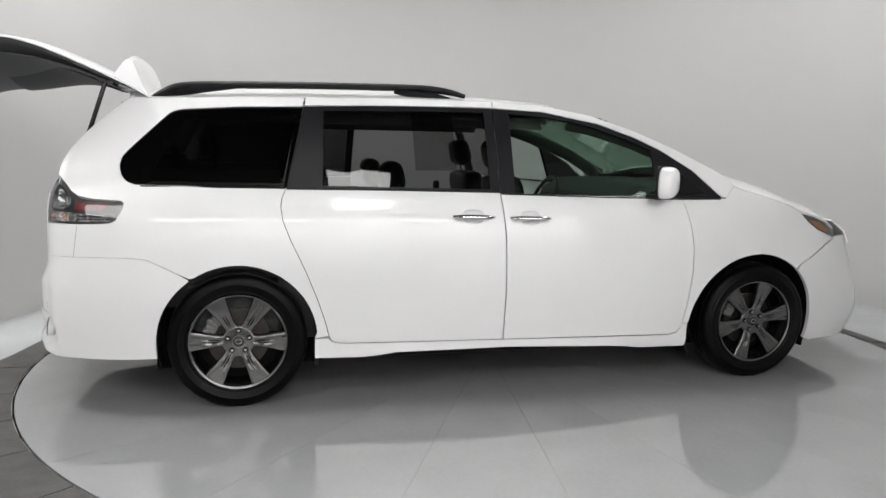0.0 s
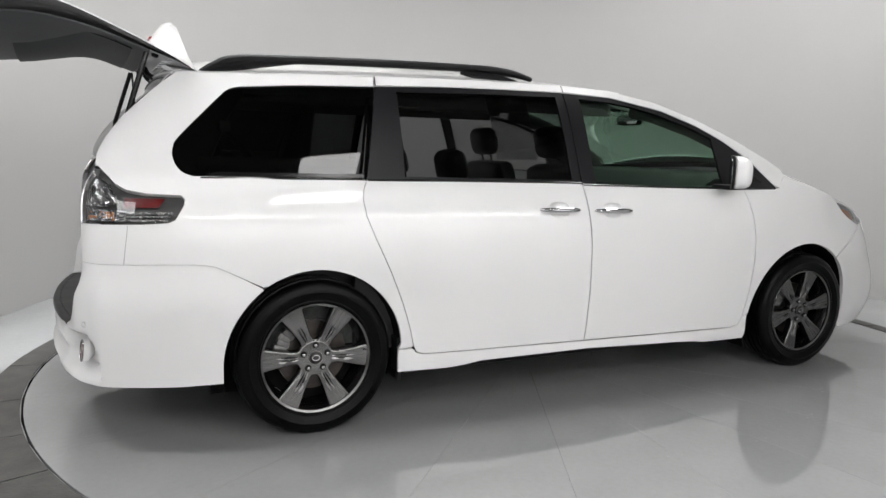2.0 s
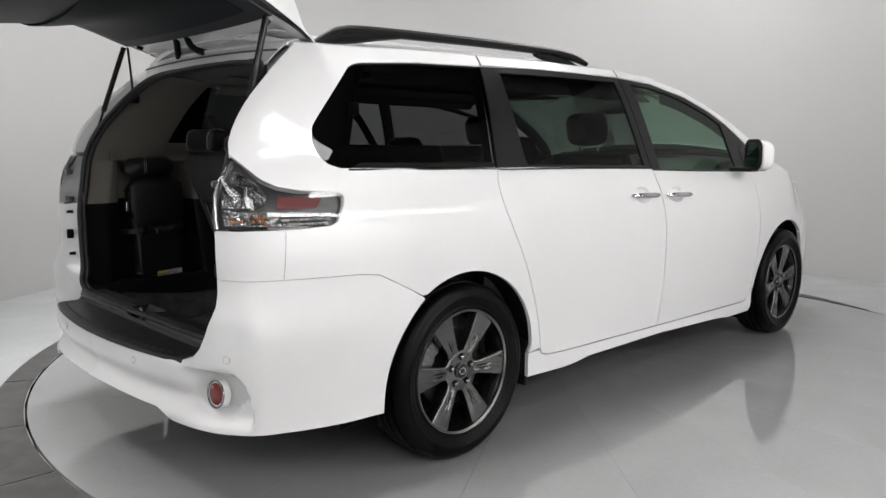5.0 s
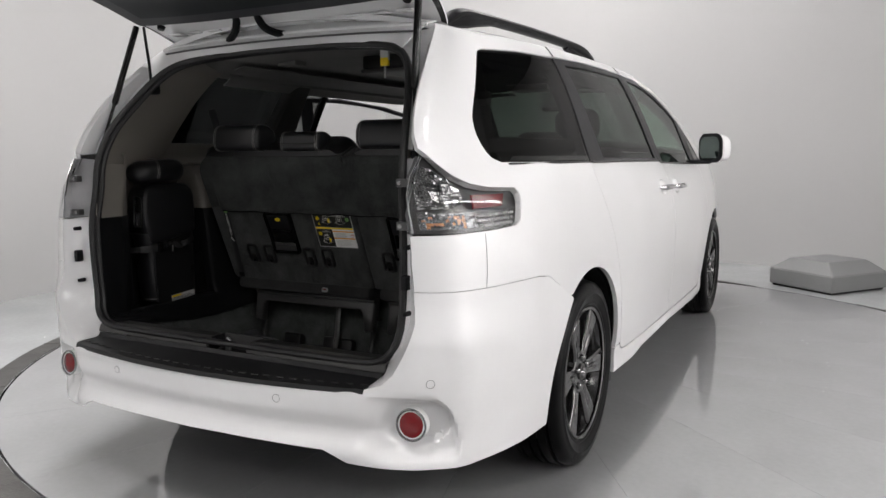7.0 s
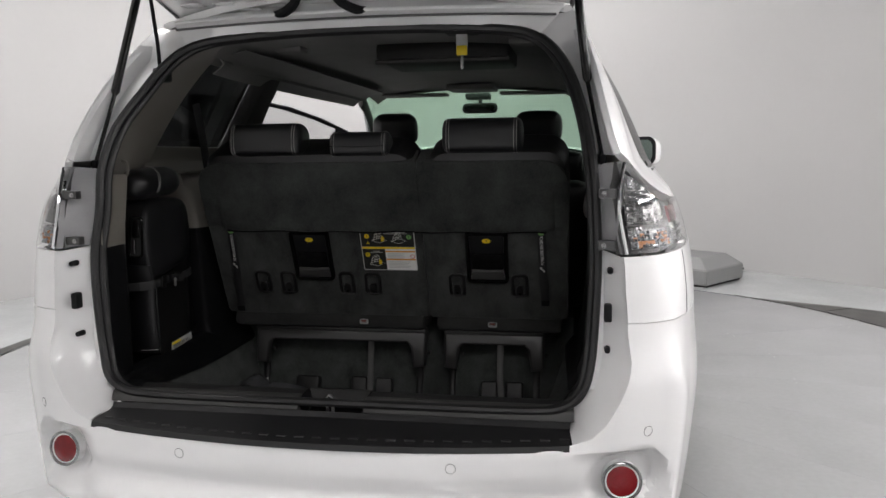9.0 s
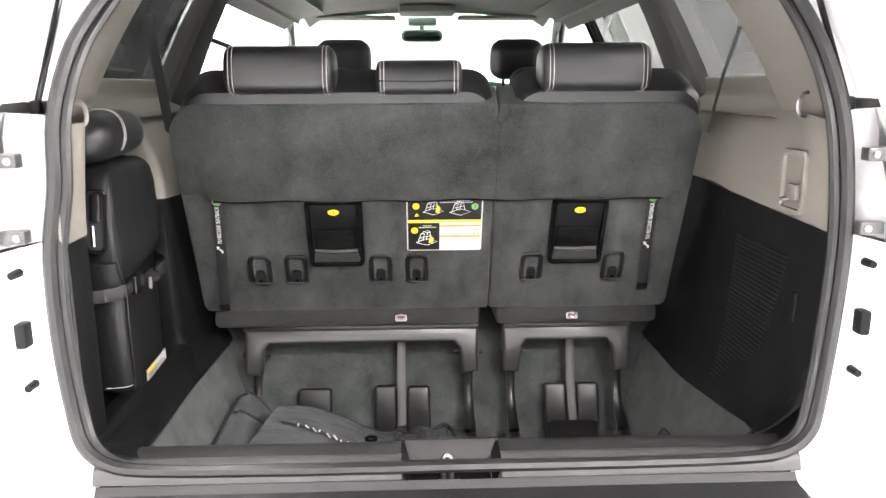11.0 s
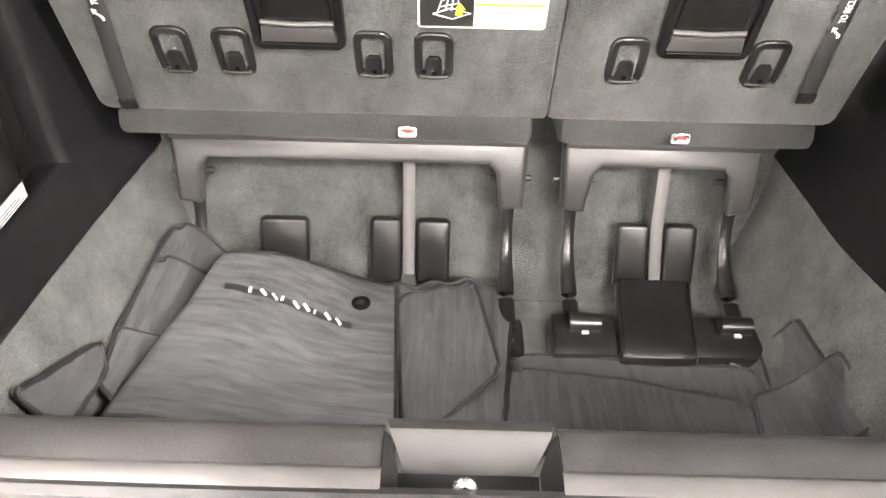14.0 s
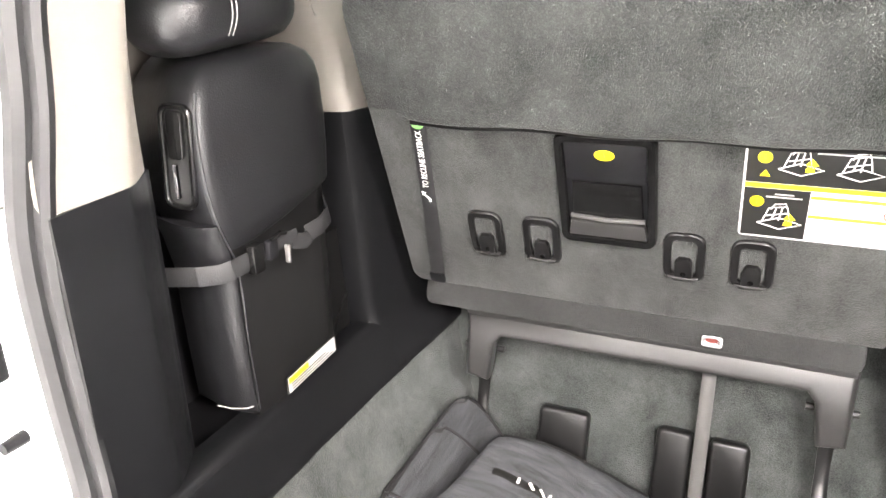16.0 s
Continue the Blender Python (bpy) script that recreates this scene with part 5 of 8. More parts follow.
    for j in range(-12, 13):
        t = j / 12
        w = 0.565 * t
        lift, d = 0.022 * (1 - 0.5 * t * t), 0.035 * abs(t) ** 3
        rows.append([(x, w * q, z - d + h * lift) for x, q, z, h in ((-0.655, 1, 1.712, 0), (-0.612, 1, 1.712, 0.1), (-0.585, 0.99, 1.742, 0.5), (-0.564, 0.985, 1.768, 0.9), (-0.546, 0.975, 1.788, 1), (-0.530, 0.97, 1.794, 1), (-0.512, 0.97, 1.782, 1), (-0.493, 0.975, 1.735, 0.6), (-0.468, 0.985, 1.672, 0.2), (-0.438, 1, 1.618, 0))])
    bm = grid(rows)
    ends = [rows[0], rows[-1]]
    for r in ends:
        bm.faces.new([bm.verts.new(p) for p in r])
    bmesh.ops.remove_doubles(bm, verts=bm.verts[:], dist=0.0005)
    bmesh.ops.recalc_face_normals(bm, faces=bm.faces[:])
    part("spoiler", bm, M_WHITE, tg, "white roof spoiler")
    part("brake_light", boxed((-0.592, -0.12, 1.748), (-0.577, 0.12, 1.764), 0.004), M_RED, tg)
    part("trim_clip", boxed((-0.86, -0.44, 1.695), (-0.82, -0.40, 1.705), 0.004), M_PAPER, tg)
    # gas struts
    for k in (-1, 1):
        a, b, c = Vector((-0.800 if k < 0 else -0.786, k * 0.662 + YS(k), 1.163)), Vector((-0.732, k * 0.626 + YS(k), 1.352)), Vector((-0.640, k * 0.592 + YS(k), 1.642))
        st = new("gas_strut")
        st.parent = car
        part("rod", tube([a, b], 0.0055, 10), M_BLACKGLOSS, st, "dark strut rod")
        part("cylinder", tube([b, b.lerp(c, 0.03), c], [0.007, 0.0115, 0.0115], 12), M_BLACKGLOSS, st)
        part("ball_joint", boxed((a.x - 0.012, a.y - 0.009, a.z - 0.014), (a.x + 0.010, a.y + 0.009, a.z + 0.012), 0.006), M_BLACKPL, st)
    cord = tube([(-0.625, 0.572, 1.420), (-0.628, 0.574, 1.50), (-0.635, 0.585, 1.64)], 0.0055, 8)
    lift = part("lift_arm", cord, M_BLACKPL, car)
    part("lift_bracket", boxed((-0.650, 0.545, 1.392), (-0.605, 0.585, 1.432), 0.008), M_BLACKPL, car)


tailgate()


# ---- roof rails, handles, mirror ----
def trims():
    for k in (-1, 1):
        rail = curve([(-0.425, 0.555, 1.572), (-0.365, 0.552, 1.608), (-0.28, 0.548, 1.640), (-0.1, 0.545, 1.654), (0.42, 0.545, 1.670), (0.95, 0.545, 1.677), (1.10, 0.547, 1.671), (1.20, 0.55, 1.657), (1.27, 0.555, 1.640)], 5)
        r = [0.012 + 0.0145 * min(1, 4 * min(i, len(rail) - 1 - i) / len(rail) + 0.25) for i in range(len(rail))]
        part("roof_rail", tube([(p.x, k * p.y, p.z) for p in rail], r, 10, flat=0.75), M_BLACKPL, car, "black roof rail")
        for x0, x1, x2 in ((-0.40, -0.34, 0.03), (1.27, 1.20, 0.86)):
            pts = curve([(x0, k * 0.557, 1.590), (x1 * 0.7 + x2 * 0.3, k * 0.552, 1.625), (x2, k * 0.548, 1.657)], 6)
            part("rail_foot", tube(pts, [0.014 + 0.013 * (1 - abs(2 * i / (len(pts) - 1) - 1)) for i in range(len(pts))], 8), M_BLACKPL, car)
        part("roof_joint", tube([side(0.354, 1.556, k, -0.001), side(0.357, 1.58, k, -0.001), side(0.36, 1.598, k, -0.001)], 0.0022, 6), M_GAP, car)
        part("roof_joint", tube([side(1.404, 1.578, k, -0.001), side(1.407, 1.598, k, -0.001), side(1.41, 1.612, k, -0.001)], 0.0016, 6), M_GAP, car)
        # belt-line weather strip
        part("belt_strip", tube([side(s, z, k, -0.002) for s, z in ((0.25, 1.124), (0.8, 1.121), (1.386, 1.113))], 0.005, 6), M_BLACKGLOSS, car) if k < 0 else None
        if k < 0:
            part("belt_strip", tube([side(s, z, k, -0.002) for s, z in ((1.395, 1.105), (1.9, 1.092), (2.5, 1.080), (2.755, 1.081))], 0.005, 6), M_BLACKGLOSS, car)
            part("belt_strip", tube([side(s, z, k, -0.001) for s, z in ((-0.46, 1.129), (-0.1, 1.1275), (0.242, 1.1255))], 0.004, 6), M_BLACKGLOSS, car)
            # flat grey film standing in for a translucent bag at the window
            part("window_bag", sheet([(0.93, 1.225), (1.16, 1.225), (1.16, 1.53), (0.93, 1.53)], lambda s, z: side(s, z, k, 0.014), 0.08, 0.001), glass("bag_film", (0.55, 0.55, 0.55)), car, "translucent bag behind the glass, drawn as a flat film")
    for s0, s1, z0 in ((1.109, 1.341, 0.985), (1.431, 1.664, 0.977)):
        h = new("door_handle")
        h.parent = car
        n = 10
        rows = []
        pts = []
        for i in range(n + 1):
            t = i / n
            s = s0 + (s1 - s0) * t
            d = 0.030 * (1 - (2 * t - 1) ** 6)
            pts.append(side(s, z0 + 0.004 * (0.5 - t), -1, -0.008 - d * 0.8))
        part("grip", tube(pts, [0.007 + 0.009 * (1 - (2 * i / n - 1) ** 4) for i in range(n + 1)], 12, flat=0.9), M_CHROME, h, "chrome grip")
        part("groove", tube([p + Vector((0, -0.0125, 0.001)) for p in pts[1:-1]], 0.0028, 6), M_BLACKGLOSS, h)
    # mirror
    mi = new("door_mirror")
    mi.parent = car
    bm = bmesh.new()
    bmesh.ops.create_uvsphere(bm, u_segments=28, v_segments=18, radius=1.0)
    for v in bm.verts:
        x, y, z = v.co
        sq = lambda a: math.copysign(abs(a) ** 0.62, a)
        v.co = Vector((2.318 + sq(x) * 0.078 * (1.0 if x > 0 else 0.32), -1.055 + sq(y) * 0.100, 1.180 + sq(z) * 0.086))
        v.co.z += (v.co.y + 1.055) * 0.08
    part("shell", bm, M_WHITE, mi, "white mirror shell", angle=60)
    bm = prism(rounded(0.206, 0.180, 0.058, 6, -1.055, 1.180), 2.288, 2.300, "x", 0.003)
    part("bezel", bm, M_BLACKPL, mi)
    bm = prism(rounded(0.172, 0.140, 0.046, 6, 0, 0), -0.0015, 0.0015, "x", 0, Matrix.Translation((2.286, -1.055, 1.180)))
    part("mirror_glass", bm, mat("mirror", (0.42, 0.44, 0.45), 0.02, metal=1.0), mi)
    fold = Matrix.Translation((2.300, -1.035, 0)) @ Matrix.Rotation(radians(-41), 4, "Z") @ Matrix.Translation((-2.318, 1.055, 0))
    for ob in mi.children:
        ob.data.transform(fold)
    part("foot", boxed((2.27, -1.02, 1.082), (2.38, -0.885, 1.108), 0.010), M_BLACKPL, mi)
    part("fuel_seam", tube([side(-0.752 - 0.002 * i, 0.940 - i * 0.0152, -1, -0.0004) for i in range(11)], 0.0008, 5), M_SEAM, car)


trims()

# ---- load space ----
def writing(text, size, m, material, parent, label="", squeeze=1.0):
    """Words as thin raised letters, read along the local x axis of m."""
    cu = bpy.data.curves.new("words", "FONT")
    cu.body, cu.size, cu.extrude, cu.align_x, cu.align_y = text, size, 0.0004, "CENTER", "CENTER"
    ob = new("words", cu)
    dg = bpy.context.evaluated_depsgraph_get()
    me = bpy.data.meshes.new_from_object(ob.evaluated_get(dg))
    bpy.data.objects.remove(ob)
    me.transform(m @ Matrix.Diagonal((squeeze, 1, 1, 1)))
    me.materials.clear()
    me.materials.append(material)
    w = new("lettering", me)
    w.parent = parent
    if label:
        w["label"] = label
    return w


def rows_sheet(rows, name, material, parent, label="", t=0.004, flip=None):
    bm = grid(rows)
    bmesh.ops.recalc_face_normals(bm, faces=bm.faces[:])
    return part(name, shell(bm, t), material, parent, label)


def smooth_rows(rows, n=3):
    """Refines a coarse set of rows both ways."""
    rows = [curve(r, n) for r in rows]
    cols = [curve([r[j] for r in rows], n) for j in range(len(rows[0]))]
    return [[c[i] for c in cols] for i in range(len(cols[0]))]


def ring_frame(w, h, r, t, d, m, hole=0.6):
    """A flat frame with a rounded outline."""
    o = rounded(w, h, r, 5)
    i = rounded(w - 2 * t, h - 2 * t, max(r - t * 0.6, 0.002), 5)
    bm = bmesh.new()
    rings = [[bm.verts.new((x, y, z)) for x, y in p] for p, z in ((o, 0.0), (o, d * 0.7), (rounded(w - 0.003, h - 0.003, r, 5), d), (rounded(w - 2 * t + 0.003, h - 2 * t + 0.003, max(r - t * 0.6, 0.002), 5), d), (i, d * 0.7), (i, 0.0))]
    for a, b in zip(rings, rings[1:]):
        for j in range(len(a)):
            bm.faces.new((a[j], a[(j + 1) % len(a)], b[(j + 1) % len(a)], b[j]))
    bmesh.ops.recalc_face_normals(bm, faces=bm.faces[:])
    bmesh.ops.transform(bm, matrix=m, verts=bm.verts[:])
    return bm


WELL_TOP = {1: [(-0.02, 0.590, 0.525), (-0.10, 0.597, 0.515), (-0.336, 0.621, 0.503), (-0.55, 0.605, 0.525), (-0.72, 0.580, 0.545), (-0.765, 0.53, 0.548)],
            -1: [(-0.02, -0.575, 0.52), (-0.10, -0.580, 0.512), (-0.336, -0.590, 0.505), (-0.55, -0.592, 0.527), (-0.72, -0.580, 0.545), (-0.765, -0.53, 0.548)]}


M_SILLTOP = mat("scuffed_sill_plastic", (0.024, 0.0235, 0.024), 0.48, spec=0.42, vary=0.4, scale=14, rvary=0.12, bump=0.35, bump_scale=260, dist=0.0008)
M_LATCH = mat("latch_plastic", (0.022, 0.0217, 0.0215), 0.55, spec=0.35, vary=0.1, scale=12, rvary=0.06, bump=0.2, bump_scale=700, dist=0.0005)
M_SILL = mat("satin_sill_plastic", (0.060, 0.059, 0.058), 0.4, vary=0.08, scale=12, rvary=0.06, bump=0.2, bump_scale=900, dist=0.0005)


TRIM_Y = spl((0.53, -0.606), (0.57, -0.6195), (0.62, -0.6285), (0.72, -0.640), (0.86, -0.648), (0.90, -0.648))


def load_space():
    ls = new("load_space")
    ls.parent = car
    # floor of the well, gently uneven
    rows = []
    for i in range(13):
        x = -0.12 - 0.62 * i / 12
        rows.append([(x, y, 0.252 + 0.003 * math.sin(9 * x + 5 * y)) for y in [-0.54 + 1.08 * j / 20 for j in range(21)]])
    rows_sheet(rows, "well_floor", M_CARPET2, ls, "dark grey carpet")
    # front wall under the seat
    rows_sheet(smooth_rows([[(-0.01, y, 0.60), (-0.045, y, 0.50), (-0.075, y, 0.40), (-0.10, y, 0.31), (-0.135, y, 0.262), (-0.18, y, 0.252)] for y in (-0.60, -0.3, 0.0, 0.3, 0.61)], 3), "well_front", M_CARPET2, ls)
    # carpeted flanks
    for k in (-1, 1):
        rows = []
        for x, y, z in WELL_TOP[k]:
            f = min(max((-0.66 - x) / 0.1, 0), 1)
            yb = k * (0.475 - 0.02 * f)
            z -= 0.014
            rows.append([(x + 0.0, y + k * 0.004, z + 0.003), (x, y, z), (x + 0.01 * f, y + (yb - y) * 0.30, 0.252 + (z - 0.252) * 0.60), (x + 0.02 * f, y + (yb - y) * 0.65, 0.252 + (z - 0.252) * 0.24), (x + 0.03 * f, yb, 0.250)])
        rows = smooth_rows(rows, 4)
        for i, r in enumerate(rows):
            for j, p in enumerate(r):
                w = 0.006 * noise.noise(Vector((p.x * 9, p.y * 9, p.z * 9))) - 0.016 * math.exp(-((p.x + 0.36) / 0.02) ** 2) * (1 if 2 < j < len(r) - 3 else 0)
                r[j] = (p.x, p.y - k * w, p.z)
        rows_sheet(rows, "flank_carpet", M_CARPET2, ls)
    # rear wall of the well and the sill
    for y0, y1 in ((-0.60, -0.078), (0.100, 0.62)):
        rows_sheet(smooth_rows([[(-0.735, y, 0.25), (-0.755, y, 0.40), (-0.768, y, 0.52), (-0.780, y, 0.553), (-0.800, y, 0.5605), (-0.826, y, 0.5615), (-0.8425, y, 0.5605)] for y in (y0, (y0 + y1) / 2, y1)], 3), "sill_cover", M_SILLTOP, ls, "scuffed dark plastic sill cover")
    rows_sheet([[(-0.735, y, 0.25), (-0.755, y, 0.40), (-0.770, y, 0.50)] for y in (-0.09, 0.114)], "sill_carpet", M_CARPET2, ls)
    for y0, y1 in ((-0.60, -0.076), (0.098, 0.62)):
        rows_sheet(smooth_rows([[(-0.8405, y, 0.556), (-0.8440, y, 0.5635), (-0.860, y, 0.5640), (-0.876, y, 0.558), (-0.884, y, 0.535)] for y in (y0, (y0 + y1) / 2, y1)], 3), "sill_strip", M_SILL, ls, "grey plastic sill strip")
    # latch housing with the striker
    lh = new("latch_housing")
    lh.parent = car
    face = [[(-0.768, -0.076, 0.550), (-0.768, 0.097, 0.550)], [(-0.780, -0.076, 0.560), (-0.780, 0.097, 0.560)], [(-0.793, -0.072, 0.5625), (-0.793, 0.094, 0.5625)], [(-0.798, -0.070, 0.559), (-0.798, 0.092, 0.559)], [(-0.816, -0.052, 0.521), (-0.816, 0.078, 0.521)]]
    rows_sheet(face, "sloped_face", M_LATCH, lh)
    rows_sheet([[(-0.815, -0.060, 0.520), (-0.815, 0.085, 0.520)], [(-0.83, -0.060, 0.515), (-0.83, 0.085, 0.515)], [(-0.880, -0.060, 0.513), (-0.880, 0.085, 0.513)]], "tray", M_BLACKPL, lh)
    for y, yf, yi in ((-0.076, -0.070, -0.052), (0.098, 0.092, 0.078)):
        rows_sheet([[(-0.797, y, 0.5625), (-0.825, y, 0.5625), (-0.850, y, 0.562), (-0.866, y, 0.545)], [(-0.799, yf, 0.557), (-0.820, yi + (yi - y) * -0.3, 0.530), (-0.850, yi + (yi - y) * -0.4, 0.516), (-0.880, yi + (yi - y) * -0.4, 0.512)]], "cheek", M_BLACKPL, lh, t=0.002)
    part("striker", tube(curve([(-0.862, 0.011, 0.512), (-0.862, 0.011, 0.556), (-0.862, 0.013, 0.564), (-0.862, 0.018, 0.567), (-0.862, 0.023, 0.564), (-0.862, 0.025, 0.556), (-0.862, 0.025, 0.512)], 4), 0.0048, 8), M_STEEL, lh, "steel striker loop")
    part("striker_plate", boxed((-0.878, -0.006, 0.5145), (-0.855, 0.034, 0.519), 0.002), M_STEEL, lh)

    # ---- side trims ----
    for k in (-1, 1):
        tr = new("side_trim")
        tr.parent = car
        # black lower trim: from the carpet's edge up to the pale trim
        if k < 0:
            rows = []
            for x, yt, zt in [(-0.02, -0.580, 0.515), (-0.2, -0.588, 0.505), (-0.336, -0.592, 0.50), (-0.55, -0.596, 0.523), (-0.70, -0.596, 0.545), (-0.765, -0.585, 0.56), (-0.805, -0.605, 0.60), (-0.833, -0.638, 0.66)]:
                top = 0.975 - 0.04 * (-x)
                rows.append([(x, yt + 0.009, zt - 0.012), (x, yt + 0.002, zt - 0.001), (x, -0.620 - 0.01 * (x < -0.7), zt + 0.06), (x, -0.640, 0.72), (x, -0.648, 0.86), (x, -0.645, top)])
            rows_sheet(smooth_rows(rows, 3), "lower_trim", M_TRIM, tr, "black plastic lower trim")
            # air grille of fine slats
            gr = new("grille")
            gr.parent = tr
            for i in range(34):
                t = i / 33
                z = 0.545 + 0.325 * t
                xa = -0.448
                y = TRIM_Y(z) + 0.001
                xb = -0.60 - 0.085 * t
                part("slat", boxed((xb, y - 0.003, z - 0.0028), (xa, y + 0.0050, z + 0.0028), 0.001, seg=1), M_PAD, gr)
            
            part("net_hook", boxed((-0.735, -0.655, 0.755), (-0.715, -0.636, 0.815), 0.004), M_BLACKPL, tr)
        else:
            # ledge and well of the pocket that holds the stowed seat
            edge_l = spl((-0.80, 0.575), (-0.765, 0.580), (-0.70, 0.588), (-0.55, 0.606), (-0.336, 0.619), (-0.2, 0.608), (-0.02, 0.588))
            edge_z = spl((-0.80, 0.562), (-0.765, 0.556), (-0.70, 0.541), (-0.55, 0.518), (-0.336, 0.498), (-0.2, 0.505), (-0.02, 0.518))
            rows = []
            for x in (-0.24, -0.27, -0.336, -0.45, -0.55, -0.64, -0.70, -0.765):
                yt, zt = edge_l(x), edge_z(x)
                rows.append([(x, yt - 0.009, zt - 0.012), (x, yt - 0.002, zt), (x, 0.640, 0.553), (x, 0.648, 0.566), (x, 0.660, 0.570), (x, 0.69, 0.566)])
            rows.append([(-0.80, 0.566, 0.550), (-0.80, 0.580, 0.560), (-0.80, 0.634, 0.564), (-0.80, 0.642, 0.572), (-0.80, 0.650, 0.585), (-0.80, 0.66, 0.60)])
            rows.append([(-0.838, 0.55, 0.556), (-0.838, 0.575, 0.562), (-0.838, 0.625, 0.572), (-0.838, 0.635, 0.585), (-0.838, 0.642, 0.61), (-0.838, 0.65, 0.65)])
            rows_sheet(smooth_rows(rows, 3), "pocket_ledge", M_TRIM, tr, "black plastic pocket edge")
            # trim before and behind the pocket
            rows = []
            for z in (0.50, 0.52, 0.58, 0.70, 0.85, 0.942):
                f = max(z - 0.565, 0) / 0.4
                w = ease((z - 0.50) / 0.08)
                row = []
                for x, y in ((-0.0, 0.622), (-0.12, 0.632), (-0.235 - 0.01 * f, 0.645), (-0.262 - 0.045 * f, 0.652), (-0.270 - 0.045 * f, 0.68), (-0.272 - 0.045 * f, 0.80)):
                    row.append((x, (edge_l(x) - 0.010) * (1 - w) + y * w, z + (edge_z(x) - 0.512) * (1 - w)))
                rows.append(row)
            rows_sheet(smooth_rows(rows, 3), "front_post", M_TRIM, tr)
            rows = []
            for z in (0.562, 0.60, 0.70, 0.80, 0.90, 0.940):
                low = 0.03 if z < 0.6 else 0
                rows.append([(-0.838 + low, 0.642 - low, z), (-0.79, 0.650, z), (-0.74, 0.655, z), (-0.726, 0.659, z), (-0.702, 0.672, z), (-0.676, 0.689, z), (-0.670, 0.70, z), (-0.664, 0.80, z)])
            rows_sheet(smooth_rows(rows, 3), "rear_post", M_TRIM, tr)
            rows_sheet([[(-0.677, 0.6895, z), (-0.670, 0.70, z), (-0.664, 0.80, z)] for z in (0.938, 0.98, 1.020)], "pocket_side", M_TRIM, tr)
            rows_sheet([[(-0.677, 0.6895, z), (-0.670, 0.70, z), (-0.650, 0.80, z)] for z in (1.020, 1.08, 1.135)], "pocket_side", M_BEIGE, tr)
            rows_sheet([[(-0.27, 0.80, z), (-0.66, 0.80, z)] for z in (0.52, 0.96)], "pocket_back", M_BLACKPL, tr)
            rows_sheet([[(-0.27, y, 0.545), (-0.67, y, 0.545)] for y in (0.64, 0.81)], "pocket_floor", M_BLACKPL, tr)
        # pale upper trim: from the black trim up to the window and along the opening
        rows = []
        for z, xo, yo, yf in ((0.940, -0.842, 0.648, 0.645), (0.99, -0.842, 0.648, 0.65), (1.05, -0.836, 0.645, 0.67), (1.10, -0.826, 0.642, 0.70), (1.135, -0.815, 0.640, 0.735)):
            zf = z + 0.03 * (1 - (z - 0.94) / 0.2)
            if k > 0:
                # round the head of the stowed seat
                rows.append([(xo, yo, z), (-0.79, yo + 0.003, z), (-0.74, yo + 0.006, z), (-0.722 + 0.1 * (z - 0.94), yo + 0.011, z), (-0.702 + 0.05 * (z - 0.94), yo + 0.024, z), (-0.677, yo + 0.042, z)])
            else:
                rows.append([(xo, -yo, z), (-0.76, -yo - 0.004, z + 0.002), (-0.6, -(yo + yf) / 2 - 0.006, z + 0.006), (-0.45, -yf - 0.004, z + 0.012), (-0.30, -yf, zf), (-0.1, -yf + 0.01, zf), (0.2, -yf + 0.01, zf)])
        rows_sheet(smooth_rows(rows, 3), "upper_trim", M_BEIGE, tr, "warm grey plastic upper trim")
        if k > 0:
            rows = []
            for z, yf in ((0.942, 0.644), (1.02, 0.65), (1.08, 0.675), (1.135, 0.73)):
                rows.append([(-0.315, 0.80, z), (-0.315, 0.70, z), (-0.308, yf + 0.012, z), (-0.285, yf + 0.002, z), (-0.20, yf - 0.008, z), (0.2, yf - 0.01, z)])
            rows_sheet(smooth_rows(rows, 3), "upper_trim", M_BEIGE, tr)
            rows_sheet([[(-0.30, 0.796, z), (-0.66, 0.796, z)] for z in (0.95, 1.15)], "pocket_head", M_BEIGE, tr)
        # pillar trim between opening and window
        rows = []
        for z in (1.135, 1.20, 1.26, 1.32, 1.38, 1.44, 1.49, 1.515):
            o = min(SMOOTH, key=lambda p: abs(p.z - z) + (10 if p.y * k < 0 or p.z < 0.59 else 0))
            wx = {1.135: -0.40, 1.20: -0.385, 1.26: -0.36, 1.32: -0.33, 1.38: -0.30, 1.44: -0.26, 1.49: -0.22, 1.515: -0.19}[z]
            wy = abs(side(wx, z, k, 0.075).y)
            oy = abs(o.y)
            rows.append([(o.x + 0.012, k * (oy - 0.004), z), (o.x + 0.05, k * (oy + 0.006), z), (o.x * 0.5 + wx * 0.5, k * (oy * 0.5 + wy * 0.5 + 0.01), z), (wx - 0.05, k * (wy - 0.004), z), (wx - 0.025, k * (wy + 0.004), z), (wx - 0.022, k * (wy + 0.03), z)])
        rows_sheet(smooth_rows(rows, 3), "pillar_trim", M_BEIGE, tr)
        # window sill behind the quarter glass
        rows_sheet([[(x, k * 0.70, 1.132), (x, k * 0.73, 1.124), (x, k * 0.765, 1.118)] for x in (-0.45, -0.1, 0.25)], "window_ledge", M_BEIGE, tr)
        # inner surround below the quarter glass
        rows = []
        for x in (-0.46, -0.38, -0.2, 0.0, 0.22):
            g = lambda z, d: k * abs(side(x, z, -1, d).y)
            rows.append([(x, k * 0.725, 1.128), (x, g(1.165, 0.045), 1.165), (x, g(1.20, 0.032), 1.20), (x, g(1.215, 0.026), 1.214), (x, g(1.216, 0.012), 1.216)])
